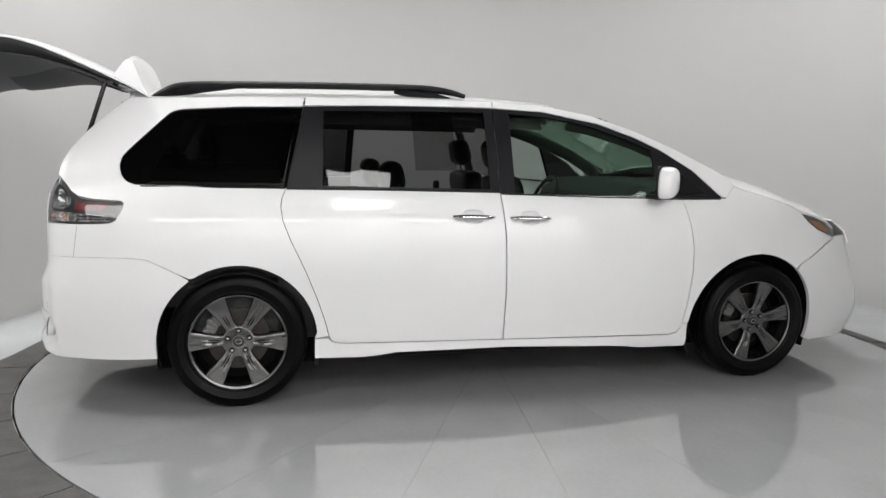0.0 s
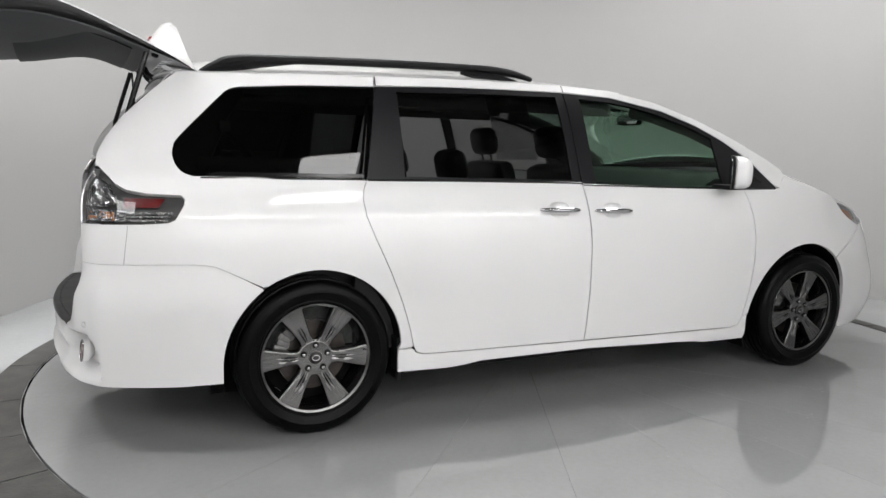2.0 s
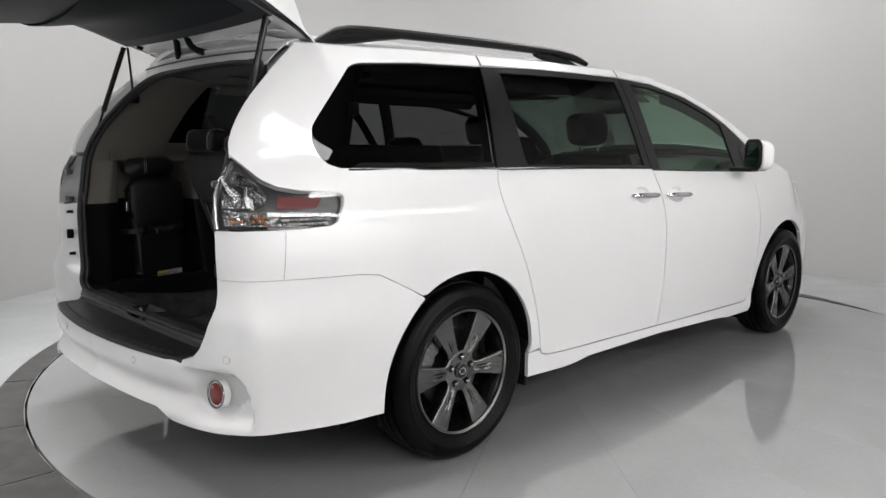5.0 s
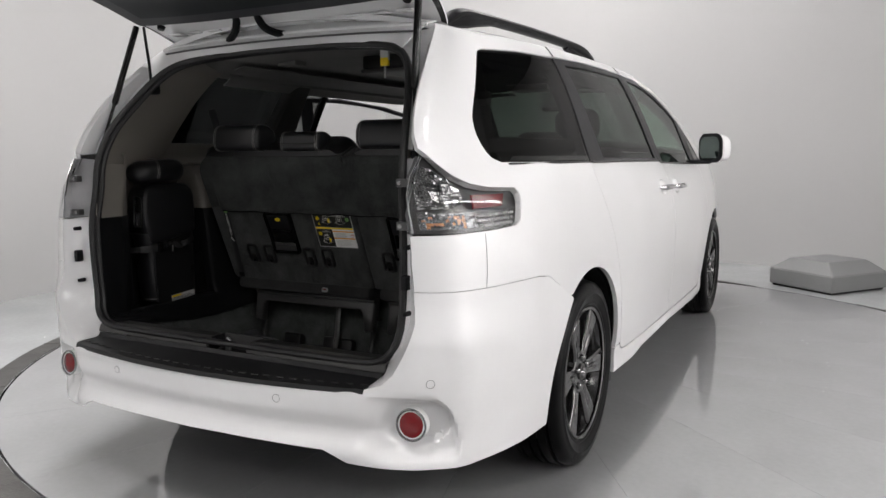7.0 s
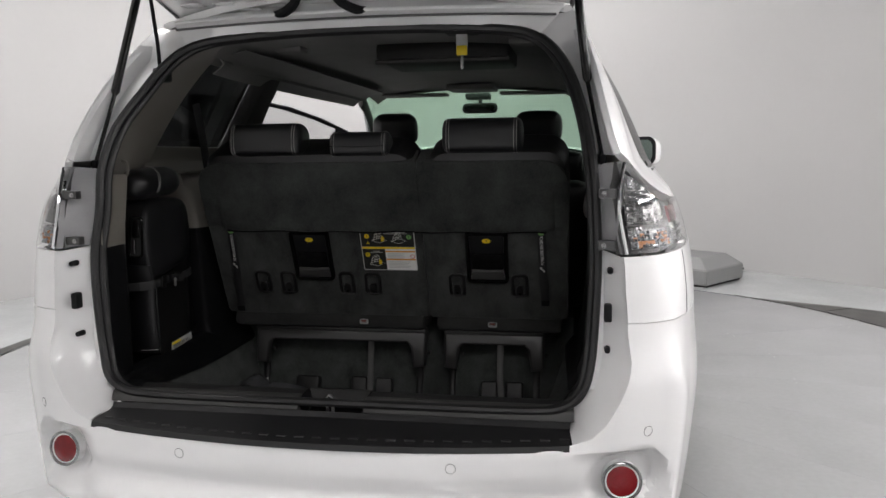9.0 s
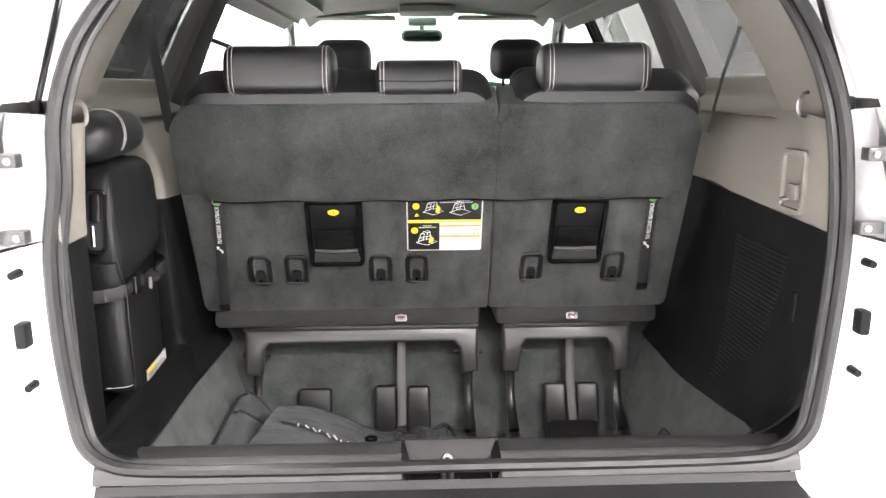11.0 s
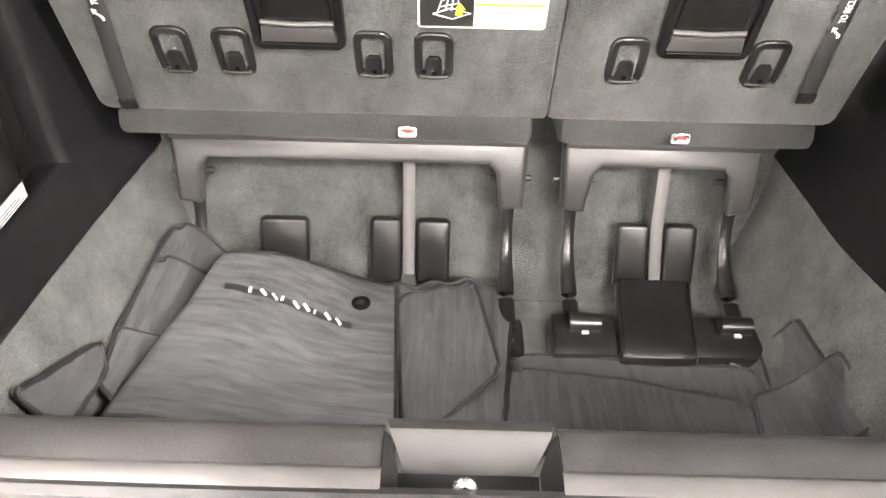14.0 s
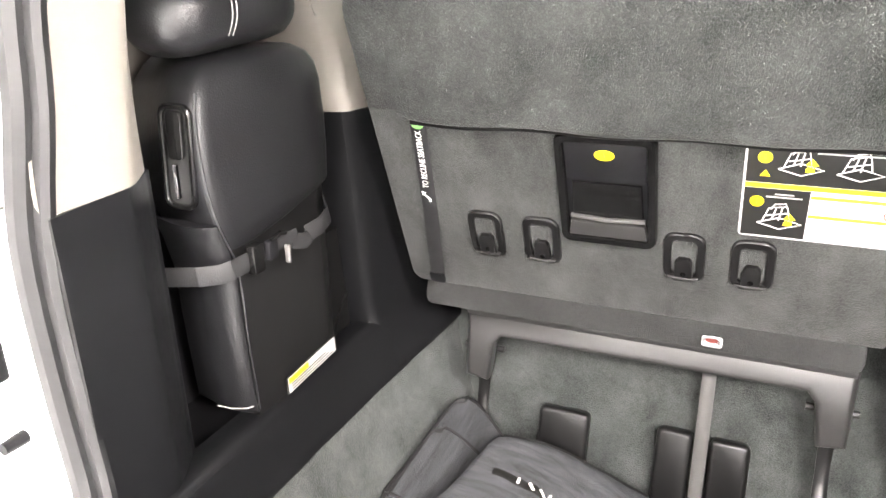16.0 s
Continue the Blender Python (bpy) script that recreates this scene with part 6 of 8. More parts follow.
        rows_sheet(smooth_rows(rows, 3), "window_surround", M_BEIGE, tr, t=0.002)
        # middle post
        rows = []
        for z in (1.10, 1.2, 1.3, 1.4, 1.5):
            wy = ZP(z) - 0.05
            rows.append([(0.22 + (z - 1.1) * 0.22, k * (wy + 0.03), z), (0.235 + (z - 1.1) * 0.22, k * (wy - 0.03), z), (0.42, k * (wy - 0.04), z), (0.445, k * (wy + 0.03), z)])
        rows_sheet(smooth_rows(rows, 3), "middle_post", M_POST, tr)
        # cove between the headliner and the windows
        rows = [[(x, k * 0.50, 1.538), (x, k * 0.56, 1.524), (x, k * 0.60, 1.512), (x, k * abs(side(x, 1.50, -1, 0.065).y), 1.492), (x, k * abs(side(x, 1.47, -1, 0.045).y), 1.462)] for x in (-0.19, 0.2, 0.8, 1.4, 1.7)]
        rows_sheet(smooth_rows(rows, 3), "roof_cove", M_HEADL, tr)
        # coat hook set in the pillar trim
        hx, hz = (-0.702, 1.150) if k > 0 else (-0.670, 1.158)
        part("coat_hook", tube(curve([(hx, k * 0.660, hz + 0.022), (hx - 0.003, k * 0.646, hz + 0.016), (hx - 0.005, k * 0.641, hz - 0.004), (hx - 0.006, k * 0.646, hz - 0.018), (hx - 0.004, k * 0.660, hz - 0.022)], 4), 0.0042, 8), M_BEIGE if k > 0 else M_STEEL, tr)
    # tie-down socket in the right trim
    cl = new("tie_down_socket")
    cl.parent = car
    rot = Matrix(((1, 0, 0, -0.672), (0, 0, 1, -0.650), (0, -1, 0, 1.015), (0, 0, 0, 1)))
    part("bezel", ring_frame(0.092, 0.122, 0.014, 0.011, 0.009, rot), M_BEIGE, cl)
    part("recess", prism(rounded(0.070, 0.100, 0.008, 4), 0.0, 0.002, "z", 0, rot), M_BEIGE, cl)
    part("clip", prism(rounded(0.034, 0.030, 0.006, 4, -0.010, 0.018), 0.001, 0.012, "z", 0.003, rot), M_BEIGE, cl)
    part("anchor_bar", tube([rot @ Vector(p) for p in ((0.002, 0.030, 0.004), (0.006, 0.034, 0.016), (0.022, 0.036, 0.016), (0.026, 0.034, 0.004))], 0.0032, 8), M_STEEL, cl, "bright steel anchor bar")
    # seat belt
    part("seat_belt", tube([(-0.34, -0.668, 1.345), (-0.30, -0.672, 1.30), (-0.235, -0.672, 1.212), (-0.145, -0.668, 1.02), (-0.12, -0.655, 0.95)], 0.015, 8, flat=0.12, up=(0.2, 1, 0)), M_WEB, car, "black seat belt")
    part("seat_belt", tube([(-0.20, 0.690, 1.36), (-0.17, 0.690, 1.27), (-0.17, 0.672, 1.12), (-0.16, 0.655, 0.98)], 0.015, 8, flat=0.12, up=(0.6, 1, 0)), M_WEB, car, "black seat belt")
    part("belt_guide", boxed((-0.365, -0.690, 1.32), (-0.315, -0.660, 1.37), 0.010), M_BEIGE, car)
    # headliner
    rows = []
    for x, z in ((-0.535, 1.522), (-0.50, 1.530), (-0.35, 1.535), (0.0, 1.545), (0.6, 1.555), (1.3, 1.558), (1.75, 1.55), (1.95, 1.52)):
        e = 0.60
        if x < -0.3:
            e = 0.50 + (x + 0.535) * 0.4
        rows.append([(x, e * t, z + 0.045 * (1 - t * t) - (0.03 if abs(t) > 0.95 else 0)) for t in [j / 10 for j in range(-10, 11)]])
    rows_sheet(rows, "headliner", M_HEADL, car, "grey cloth headliner")
    for k in (-1, 1):
        rows = []
        for x in (-0.25, 0.3, 0.9, 1.4, 1.75):
            rows.append([(x, k * 0.55, 1.545), (x, k * 0.59, 1.538), (x, k * 0.615, 1.518), (x, k * 0.625, 1.49)])
        rows_sheet(rows, "roof_trim", M_HEADL, car)


load_space()


# ---- third-row seats, seen from behind ----
TILT_BACK = radians(21.9)
SB = Matrix(((0, -math.sin(TILT_BACK), -math.cos(TILT_BACK), -0.185), (-1, 0, 0, 0), (0, math.cos(TILT_BACK), -math.sin(TILT_BACK), 0.635), (0, 0, 0, 1)))
# local: a = to the car's right, b = up the back, c = out of the back


def outline(a0, a1, b0, b1, r):
    """A rectangle whose corners (top right, top left, bottom left, bottom right) have their own radii."""
    out = []
    for (cx, cy, sx, sy, a), rr in zip(((a1, b1, -1, -1, 0), (a0, b1, 1, -1, 90), (a0, b0, 1, 1, 180), (a1, b0, -1, 1, 270)), r):
        for k in range(9):
            t = radians(a + 90 * k / 8)
            out.append((cx + sx * rr + rr * math.cos(t), cy + sy * rr + rr * math.sin(t)))
    return out


def soft_panel(a0, a1, b0, b1, c0, c1, edge=0.012, n=14, wavy=0.0, corner=0.0):
    """An upholstered board in the seat's own axes, with a rounded rim."""
    rad = corner if isinstance(corner, tuple) else (max(corner, 0.006),) * 4
    prof = outline(a0, a1, b0, b1, rad)
    cx, cy = (a0 + a1) / 2, (b0 + b1) / 2
    bm = bmesh.new()
    rings = []
    for inset, c in ((0.0, c0), (0.0, c1 - edge), (edge * 0.3, c1 - edge * 0.3), (edge, c1)):
        rings.append([bm.verts.new((p[0] - math.copysign(min(inset, abs(p[0] - cx)), p[0] - cx), p[1] - math.copysign(min(inset, abs(p[1] - cy)), p[1] - cy), c)) for p in prof])
    for r0, r1 in zip(rings, rings[1:]):
        for i in range(len(r0)):
            bm.faces.new((r0[i], r0[(i + 1) % len(r0)], r1[(i + 1) % len(r0)], r1[i]))
    bm.faces.new(rings[-1])
    bm.faces.new(rings[0][::-1])
    bmesh.ops.recalc_face_normals(bm, faces=bm.faces[:])
    bmesh.ops.transform(bm, matrix=SB, verts=bm.verts[:])
    return bm


def rear_seat(name, a0, a1, hooks, handle_a, straps, label):
    st = new(name)
    st.parent = car
    st["label"] = label
    outer = a0 < 0
    rad = (0.006, 0.085, 0.02, 0.008) if outer else (0.085, 0.006, 0.008, 0.02)
    low = tuple(r if i > 1 else 0.004 for i, r in enumerate(rad))
    high = tuple(r if i < 2 else 0.004 for i, r in enumerate(rad))
    part("back_board", soft_panel(a0, a1, -0.008, 0.345, -0.10, 0.0, 0.007, corner=low), M_CARPET, st, "brushed dark grey carpet")
    part("upper_board", soft_panel(a0, a1, 0.336, 0.562, -0.10, 0.0005, 0.007, corner=high), M_FLAP, st, "dark grey carpet above the flap's edge")
    part("shoulder", soft_panel(a0 + 0.03, a1 - 0.004, 0.30, 0.592, -0.13, -0.006, 0.03, corner=0.06), M_LEATHER, st, "black leather")
    # anchor hooks
    for a in hooks:
        m = SB @ Matrix.Translation((a, 0.124, 0.0))
        part("hook_plate", ring_frame(0.057, 0.088, 0.017, 0.0115, 0.006, m), M_PAD, st)
        part("hook_back", prism(rounded(0.045, 0.062, 0.01, 4), 0.0005, 0.0015, "z", 0, m), M_CARPET, st)
        part("hook_clip", prism([(-0.013, -0.036), (0.013, -0.036), (0.011, -0.004), (0.007, 0.001), (-0.007, 0.001), (-0.011, -0.004)], 0.0012, 0.009, "z", 0.002, m), M_PAD, st)
        part("hook_screw", tube([m @ Vector((0, -0.027, 0.008)), m @ Vector((0, -0.027, 0.0098))], 0.004, 10), M_BLACKGLOSS, st)
        bar = tube([(-0.021, -0.0345, 0.007), (0.0, -0.036, 0.008), (0.021, -0.0345, 0.007)], 0.0028, 6)
        bmesh.ops.transform(bar, matrix=m, verts=bar.verts[:])
        part("hook_bar", bar, M_PAD, st)
    # recessed pull handle
    m = SB @ Matrix.Translation((handle_a, 0.232, 0.0))
    part("handle_bezel", ring_frame(0.136, 0.186, 0.014, 0.012, 0.013, m), M_BLACKGLOSS, st, "black handle recess")
    part("handle_dish", prism(rounded(0.116, 0.164, 0.008, 4), 0.0006, 0.002, "z", 0, m), M_BLACKPL, st)
    part("handle_upper", prism([(-0.054, 0.018), (0.054, 0.018), (0.056, 0.082), (-0.056, 0.082)], 0.0, 0.009, "z", 0.003, m), M_BLACKPL, st)
    part("handle_grip", prism([(-0.050, -0.046), (0.050, -0.046), (0.048, 0.012), (-0.048, 0.012)], 0.0, 0.0065, "z", 0.003, m), M_BLACKGLOSS, st)
    lip = tube([(-0.052, -0.047, 0.007), (0.0, -0.049, 0.009), (0.052, -0.047, 0.007)], 0.0035, 8)
    bmesh.ops.transform(lip, matrix=m, verts=lip.verts[:])
    part("handle_lip", lip, M_SATIN, st)
    part("handle_shelf", prism([(-0.056, -0.080), (0.056, -0.080), (0.052, -0.054), (-0.052, -0.054)], 0.0, 0.012, "z", 0.003, m), M_FRAME, st)
    oval = [(0.0135 * math.cos(t), 0.0080 * math.sin(t)) for t in [i * math.pi / 14 for i in range(28)]]
    tag = part("number_tag", prism(oval, 0.0092, 0.0100, "z", 0, m @ Matrix.Translation((0, 0.062, 0))), M_YELLOW, st, "yellow oval tag")
    writing("1" if outer else "2", 0.011, m @ Matrix.Translation((0, 0.062, 0.0103)), M_INK, st)
    # pull straps
    for a_top, a_low, b_low, k in straps:
        top = SB @ Vector((a_top, 0.34, 0.004))
        mid = SB @ Vector((a_top * 0.55 + a_low * 0.45, 0.175, 0.006))
        low = SB @ Vector((a_low, b_low, 0.010))
        nrm = tuple(SB.to_3x3() @ Vector((0, 0, 1)))
        part("strap", tube([top, mid, low], 0.0125, 8, flat=0.16, up=nrm), M_WEB, st, "dark webbing pull strap")
        d = (mid - top).normalized()
        n = Vector(nrm)
        # white words read up the strap
        xax = -d
        yax = n.cross(xax)
        c = top.lerp(mid, 0.56) + n * 0.0026
        mm = Matrix(((xax.x, yax.x, n.x, c.x), (xax.y, yax.y, n.y, c.y), (xax.z, yax.z, n.z, c.z), (0, 0, 0, 1)))
        writing("TO RECLINE SEATBACK", 0.0135, mm @ Matrix.Translation((0.012, 0, 0)), M_PAPER, st, "white words on the strap", 0.72)
        ar = [(-0.066, -0.006), (-0.060, -0.006), (-0.052, 0.004), (-0.049, 0.001), (-0.047, 0.009), (-0.056, 0.008), (-0.054, 0.006), (-0.062, -0.002), (-0.066, -0.002)]
        part("arrow", prism(ar, 0.0, 0.0004, "z", 0, mm), M_PAPER, st)
        cg = top.lerp(mid, 0.10) + n * 0.0026
        mg = mm.copy()
        mg.translation = cg
        part("green_tag", prism([(0.0095 * math.cos(t), 0.0105 * math.sin(t)) for t in [i * math.pi / 10 for i in range(20)]], -0.0002, 0.0006, "z", 0, mg), M_GREEN, st)
        end = boxed((-0.0135, -0.010, -0.0015), (0.0135, 0.010, 0.004), 0.002)
        me = SB @ Matrix.Translation((a_low, b_low, 0.010))
        bmesh.ops.transform(end, matrix=me, verts=end.verts[:])
        part("strap_end", end, M_BLACKPL, st)
    # seat base under the board, with its metal child-seat tag
    part("base_edge", prism([(-0.160, 0.578), (-0.184, 0.588), (-0.190, 0.604), (-0.182, 0.630), (-0.10, 0.640), (-0.02, 0.62), (-0.02, 0.57)], -a1 + 0.022, -a0 - 0.022, "y", 0.012), M_CARPETD, st)
    return st


seat_l = rear_seat("rear_seat_wide", -0.612, 0.1172, (-0.455, -0.365, -0.157, -0.067), -0.262, [(-0.530, -0.556, 0.018, 1)], "wide carpet-backed folding rear seat")
seat_r = rear_seat("rear_seat_narrow", 0.1188, 0.583, (0.220, 0.426), 0.324, [(0.496, 0.508, 0.066, -1)], "narrow carpet-backed folding rear seat")


# near-black that paints the shade below the carpet flaps
M_FLAPSHADE = mat("flap_shade", (0.008, 0.008, 0.008), 0.8, spec=0.1, vary=0.2, scale=60)


def flap(a0, a1, parent):
    """Cloth lying on the board, free and proud along its lower edge, merging into the board above."""
    rows = []
    for b, c in ((0.332, 0.003), (0.330, 0.010), (0.331, 0.018), (0.335, 0.0205), (0.36, 0.019), (0.42, 0.013), (0.48, 0.006), (0.53, 0.0012), (0.54, -0.002)):
        row = []
        for i in range(25):
            t = i / 24
            a = a0 + (a1 - a0) * t
            out = t if a0 < 0 else 1 - t
            f = ease(out / 0.06)
            sag = 0.002 * math.sin(a * 31) + 0.0015 * math.sin(a * 13 + 1)
            row.append(SB @ Vector((a, b + (sag if b < 0.34 else 0), c * f - 0.002 * (1 - f))))
        rows.append(row)
    bm = grid(rows)
    bmesh.ops.recalc_face_normals(bm, faces=bm.faces[:])
    part("carpet_flap", bm, M_FLAP, parent, "hanging carpet flap", angle=60)
    lo, hi = (a0 + 0.03, a1) if a0 < 0 else (a0, a1 - 0.03)
    # dark roll added where the flap's lower edge throws its shade
    edge = [SB @ Vector((lo + (hi - lo) * i / 24, 0.3285 + 0.002 * math.sin((lo + (hi - lo) * i / 24) * 31), 0.013)) for i in range(25)]
    part("flap_shade_line", tube(edge, 0.0042, 8), M_FLAPSHADE, parent, "dark line standing in for the shade under the flap's edge")


flap(-0.566, 0.1174, seat_l)
flap(0.1186, 0.542, seat_r)


def instruction_label():
    m = SB @ Matrix.Translation((0.001, 0.252, 0.0))
    lb = new("instruction_label")
    lb.parent = seat_l
    lb["label"] = "black and white printed folding-instruction label"
    w, h = 0.182, 0.150
    part("sheet", prism(rounded(w, h, 0.006, 4), 0.0003, 0.0010, "z", 0, m), M_GREYPR, lb)
    def blk(x0, x1, y0, y1, material, z=0.0014, name="print"):
        part(name, prism([(x0, y0), (x1, y0), (x1, y1), (x0, y1)], 0.0008, z, "z", 0, m), material, lb)
    blk(-0.088, 0.088, 0.014, 0.072, M_INK)
    blk(-0.088, 0.088, 0.006, 0.013, M_YELLOW)
    blk(-0.088, -0.012, -0.072, 0.005, M_INK)
    blk(-0.011, 0.088, -0.072, 0.005, M_PAPER)
    for y in (-0.006, -0.036):
        blk(-0.011, 0.088, y, y + 0.005, M_ORANGE, 0.0017)
    # unreadable lines stand as thin bars
    for i in range(4):
        blk(-0.004, 0.052 - 0.004 * (i % 2), -0.0135 - 0.0055 * i, -0.0110 - 0.0055 * i, M_GREYPR, 0.0017)
    for i in range(5):
        blk(-0.004, 0.070 - 0.005 * (i % 3), -0.0435 - 0.0055 * i, -0.0412 - 0.0055 * i, M_GREYPR, 0.0017)
    for x, y, mt in ((-0.068, 0.052, M_YELLOW), (0.072, 0.050, M_GREEN), (-0.072, -0.016, M_YELLOW)):
        part("step_number", prism([(x + 0.0085 * math.cos(t), y + 0.0085 * math.sin(t)) for t in [i * math.pi / 10 for i in range(20)]], 0.0012, 0.0018, "z", 0, m), mt, lb)
        writing("2" if mt is M_GREEN else "1", 0.012, m @ Matrix.Translation((x, y, 0.002)), M_INK, lb)
    part("warning_sign", prism([(-0.072, 0.024), (-0.060, 0.024), (-0.066, 0.034)], 0.0012, 0.0018, "z", 0, m), M_YELLOW, lb)
    # line drawings of seats
    for cx, cy, s in ((-0.028, 0.046, 1.0), (0.036, 0.044, 1.0), (-0.044, -0.040, 1.05)):
        for pts in ([(-0.024, -0.010), (0.002, -0.018), (0.026, -0.008), (0.000, 0.000), (-0.024, -0.010)], [(-0.018, -0.006), (-0.012, 0.014), (0.008, 0.018), (0.012, -0.002)], [(-0.010, 0.012), (-0.006, 0.020), (0.006, 0.022), (0.008, 0.016)], [(-0.014, 0.002), (0.010, 0.008)], [(-0.008, -0.004), (-0.004, 0.014)], [(0.0, -0.004), (0.003, 0.016)]):
            bm = tube([(cx + x * s, cy + y * s, 0.0016) for x, y in pts], 0.0008, 4)
            bmesh.ops.transform(bm, matrix=m, verts=bm.verts[:])
            part("drawing_line", bm, M_PAPER, lb)
        ar = [(0.0, -0.012), (0.010, -0.012), (0.010, -0.002), (0.014, -0.002), (0.006, 0.008), (-0.001, -0.002), (0.003, -0.002), (0.0, -0.008)]
        if cx < 0:
            part("drawing_arrow", prism([(cx + x + 0.006, cy + y) for x, y in ar], 0.0012, 0.0022, "z", 0, m), M_YELLOW, lb)
    for i, (x0, x1) in enumerate(((0.0, 0.06), (-0.012, 0.066))):
        blk(x0, x1, 0.0655 - 0.0045 * i, 0.0675 - 0.0045 * i, M_GREYPR, 0.0017)
    for i, (x0, x1) in enumerate(((-0.052, -0.030), (-0.062, -0.020))):
        blk(x0, x1, -0.004 - 0.0045 * i, -0.002 - 0.0045 * i, M_GREYPR, 0.0017)
    ring = tube([(0.078 + 0.007 * math.cos(t), -0.022 + 0.007 * math.sin(t), 0.0016) for t in [i * math.pi / 8 for i in range(16)]], 0.0009, 4, True)
    bmesh.ops.transform(ring, matrix=m, verts=ring.verts[:])
    part("ban_sign", ring, mat("red_print", (0.6, 0.05, 0.04), 0.5), lb)


instruction_label()


def anchor_tag(y, parent):
    m = Matrix(((0, 0, -1, -0.205), (-1, 0, 0, y), (0, 1, 0, 0.612), (0, 0, 0, 1)))
    part("anchor_tag", prism(rounded(0.030, 0.017, 0.004, 3), 0.0, 0.0035, "z", 0.001, m), M_GREYPR, parent, "small white seat anchor tag")
    ring = tube([(0.011 * math.cos(t), 0.004 + 0.006 * math.sin(t), 0.006) for t in [i * math.pi / 8 for i in range(16)]], 0.002, 6, True)
    bmesh.ops.transform(ring, matrix=m, verts=ring.verts[:])
    part("anchor_ring", ring, M_STEEL, parent)
    part("anchor_print", prism([(-0.011, -0.002), (0.011, -0.002), (0.009, 0.006), (-0.009, 0.006)], 0.0030, 0.0042, "z", 0, m), mat("dull_red_print", (0.22, 0.05, 0.04), 0.5), parent)


anchor_tag(0.109, seat_l)
anchor_tag(-0.333, seat_r)


def headrest(y, w, x, z, parent, fat=1.0):
    """A leather roll on two chromed posts."""
    prof = [(-0.055, -0.030), (-0.058, 0.0), (-0.050, 0.030), (-0.028, 0.043), (0.010, 0.042), (0.042, 0.028), (0.052, 0.0), (0.042, -0.028), (0.012, -0.040), (-0.030, -0.041)]
    prof = [(p.x * min(fat, 1.1), p.y * fat) for p in curve([(a, b, 0) for a, b in prof], 3, True)]
    rows = []
    for t, s in ((-1.0, 0.45), (-0.985, 0.72), (-0.95, 0.88), (-0.88, 0.97), (-0.78, 1.0), (-0.4, 1.0), (0.0, 1.0), (0.4, 1.0), (0.78, 1.0), (0.88, 0.97), (0.95, 0.88), (0.985, 0.72), (1.0, 0.45)):
        rows.append([(x + a * s, y + t * w / 2, z + b * s) for a, b in prof])
    bm = grid(rows, close_v=True)
    for r in (0, -1):
        bm.faces.new([bm.verts.new(p) for p in rows[r]])
    bmesh.ops.remove_doubles(bm, verts=bm.verts[:], dist=0.0004)
    bmesh.ops.recalc_face_normals(bm, faces=bm.faces[:])
    part("headrest", bm, M_LEATHER, parent, "black leather headrest with white stitching", angle=70)
    for k in (-1, 1):
        yy = y + k * w * 0.40
        for d in (0.0, 0.008):
            part("stitching", tube([(x + a * 1.004, yy + k * d, z + b * 1.004) for a, b in prof[-4:] + prof[:14]], 0.0009, 4), M_STITCH, parent)
        py = y + k * w * 0.26
        part("headrest_post", tube([(x, py, z - 0.02), (x, py, z - 0.085)], 0.0055, 10), M_CHROME, parent)
        part("post_sleeve", tube([(x, py, z - 0.062), (x, py, z - 0.052)], [0.016, 0.012], 14), M_BLACKPL, parent)
    part("headrest_seam", tube([(x - 0.0585, y - w * 0.46, z - 0.006), (x - 0.059, y, z - 0.008), (x - 0.0585, y + w * 0.46, z - 0.006)], 0.0012, 4), M_GAP, parent)


headrest(0.354, 0.236, -0.372, 1.228, seat_l, 1.18)
headrest(0.057, 0.188, -0.365, 1.212, seat_l, 0.86)
headrest(-0.325, 0.240, -0.372, 1.232, seat_r, 1.2)


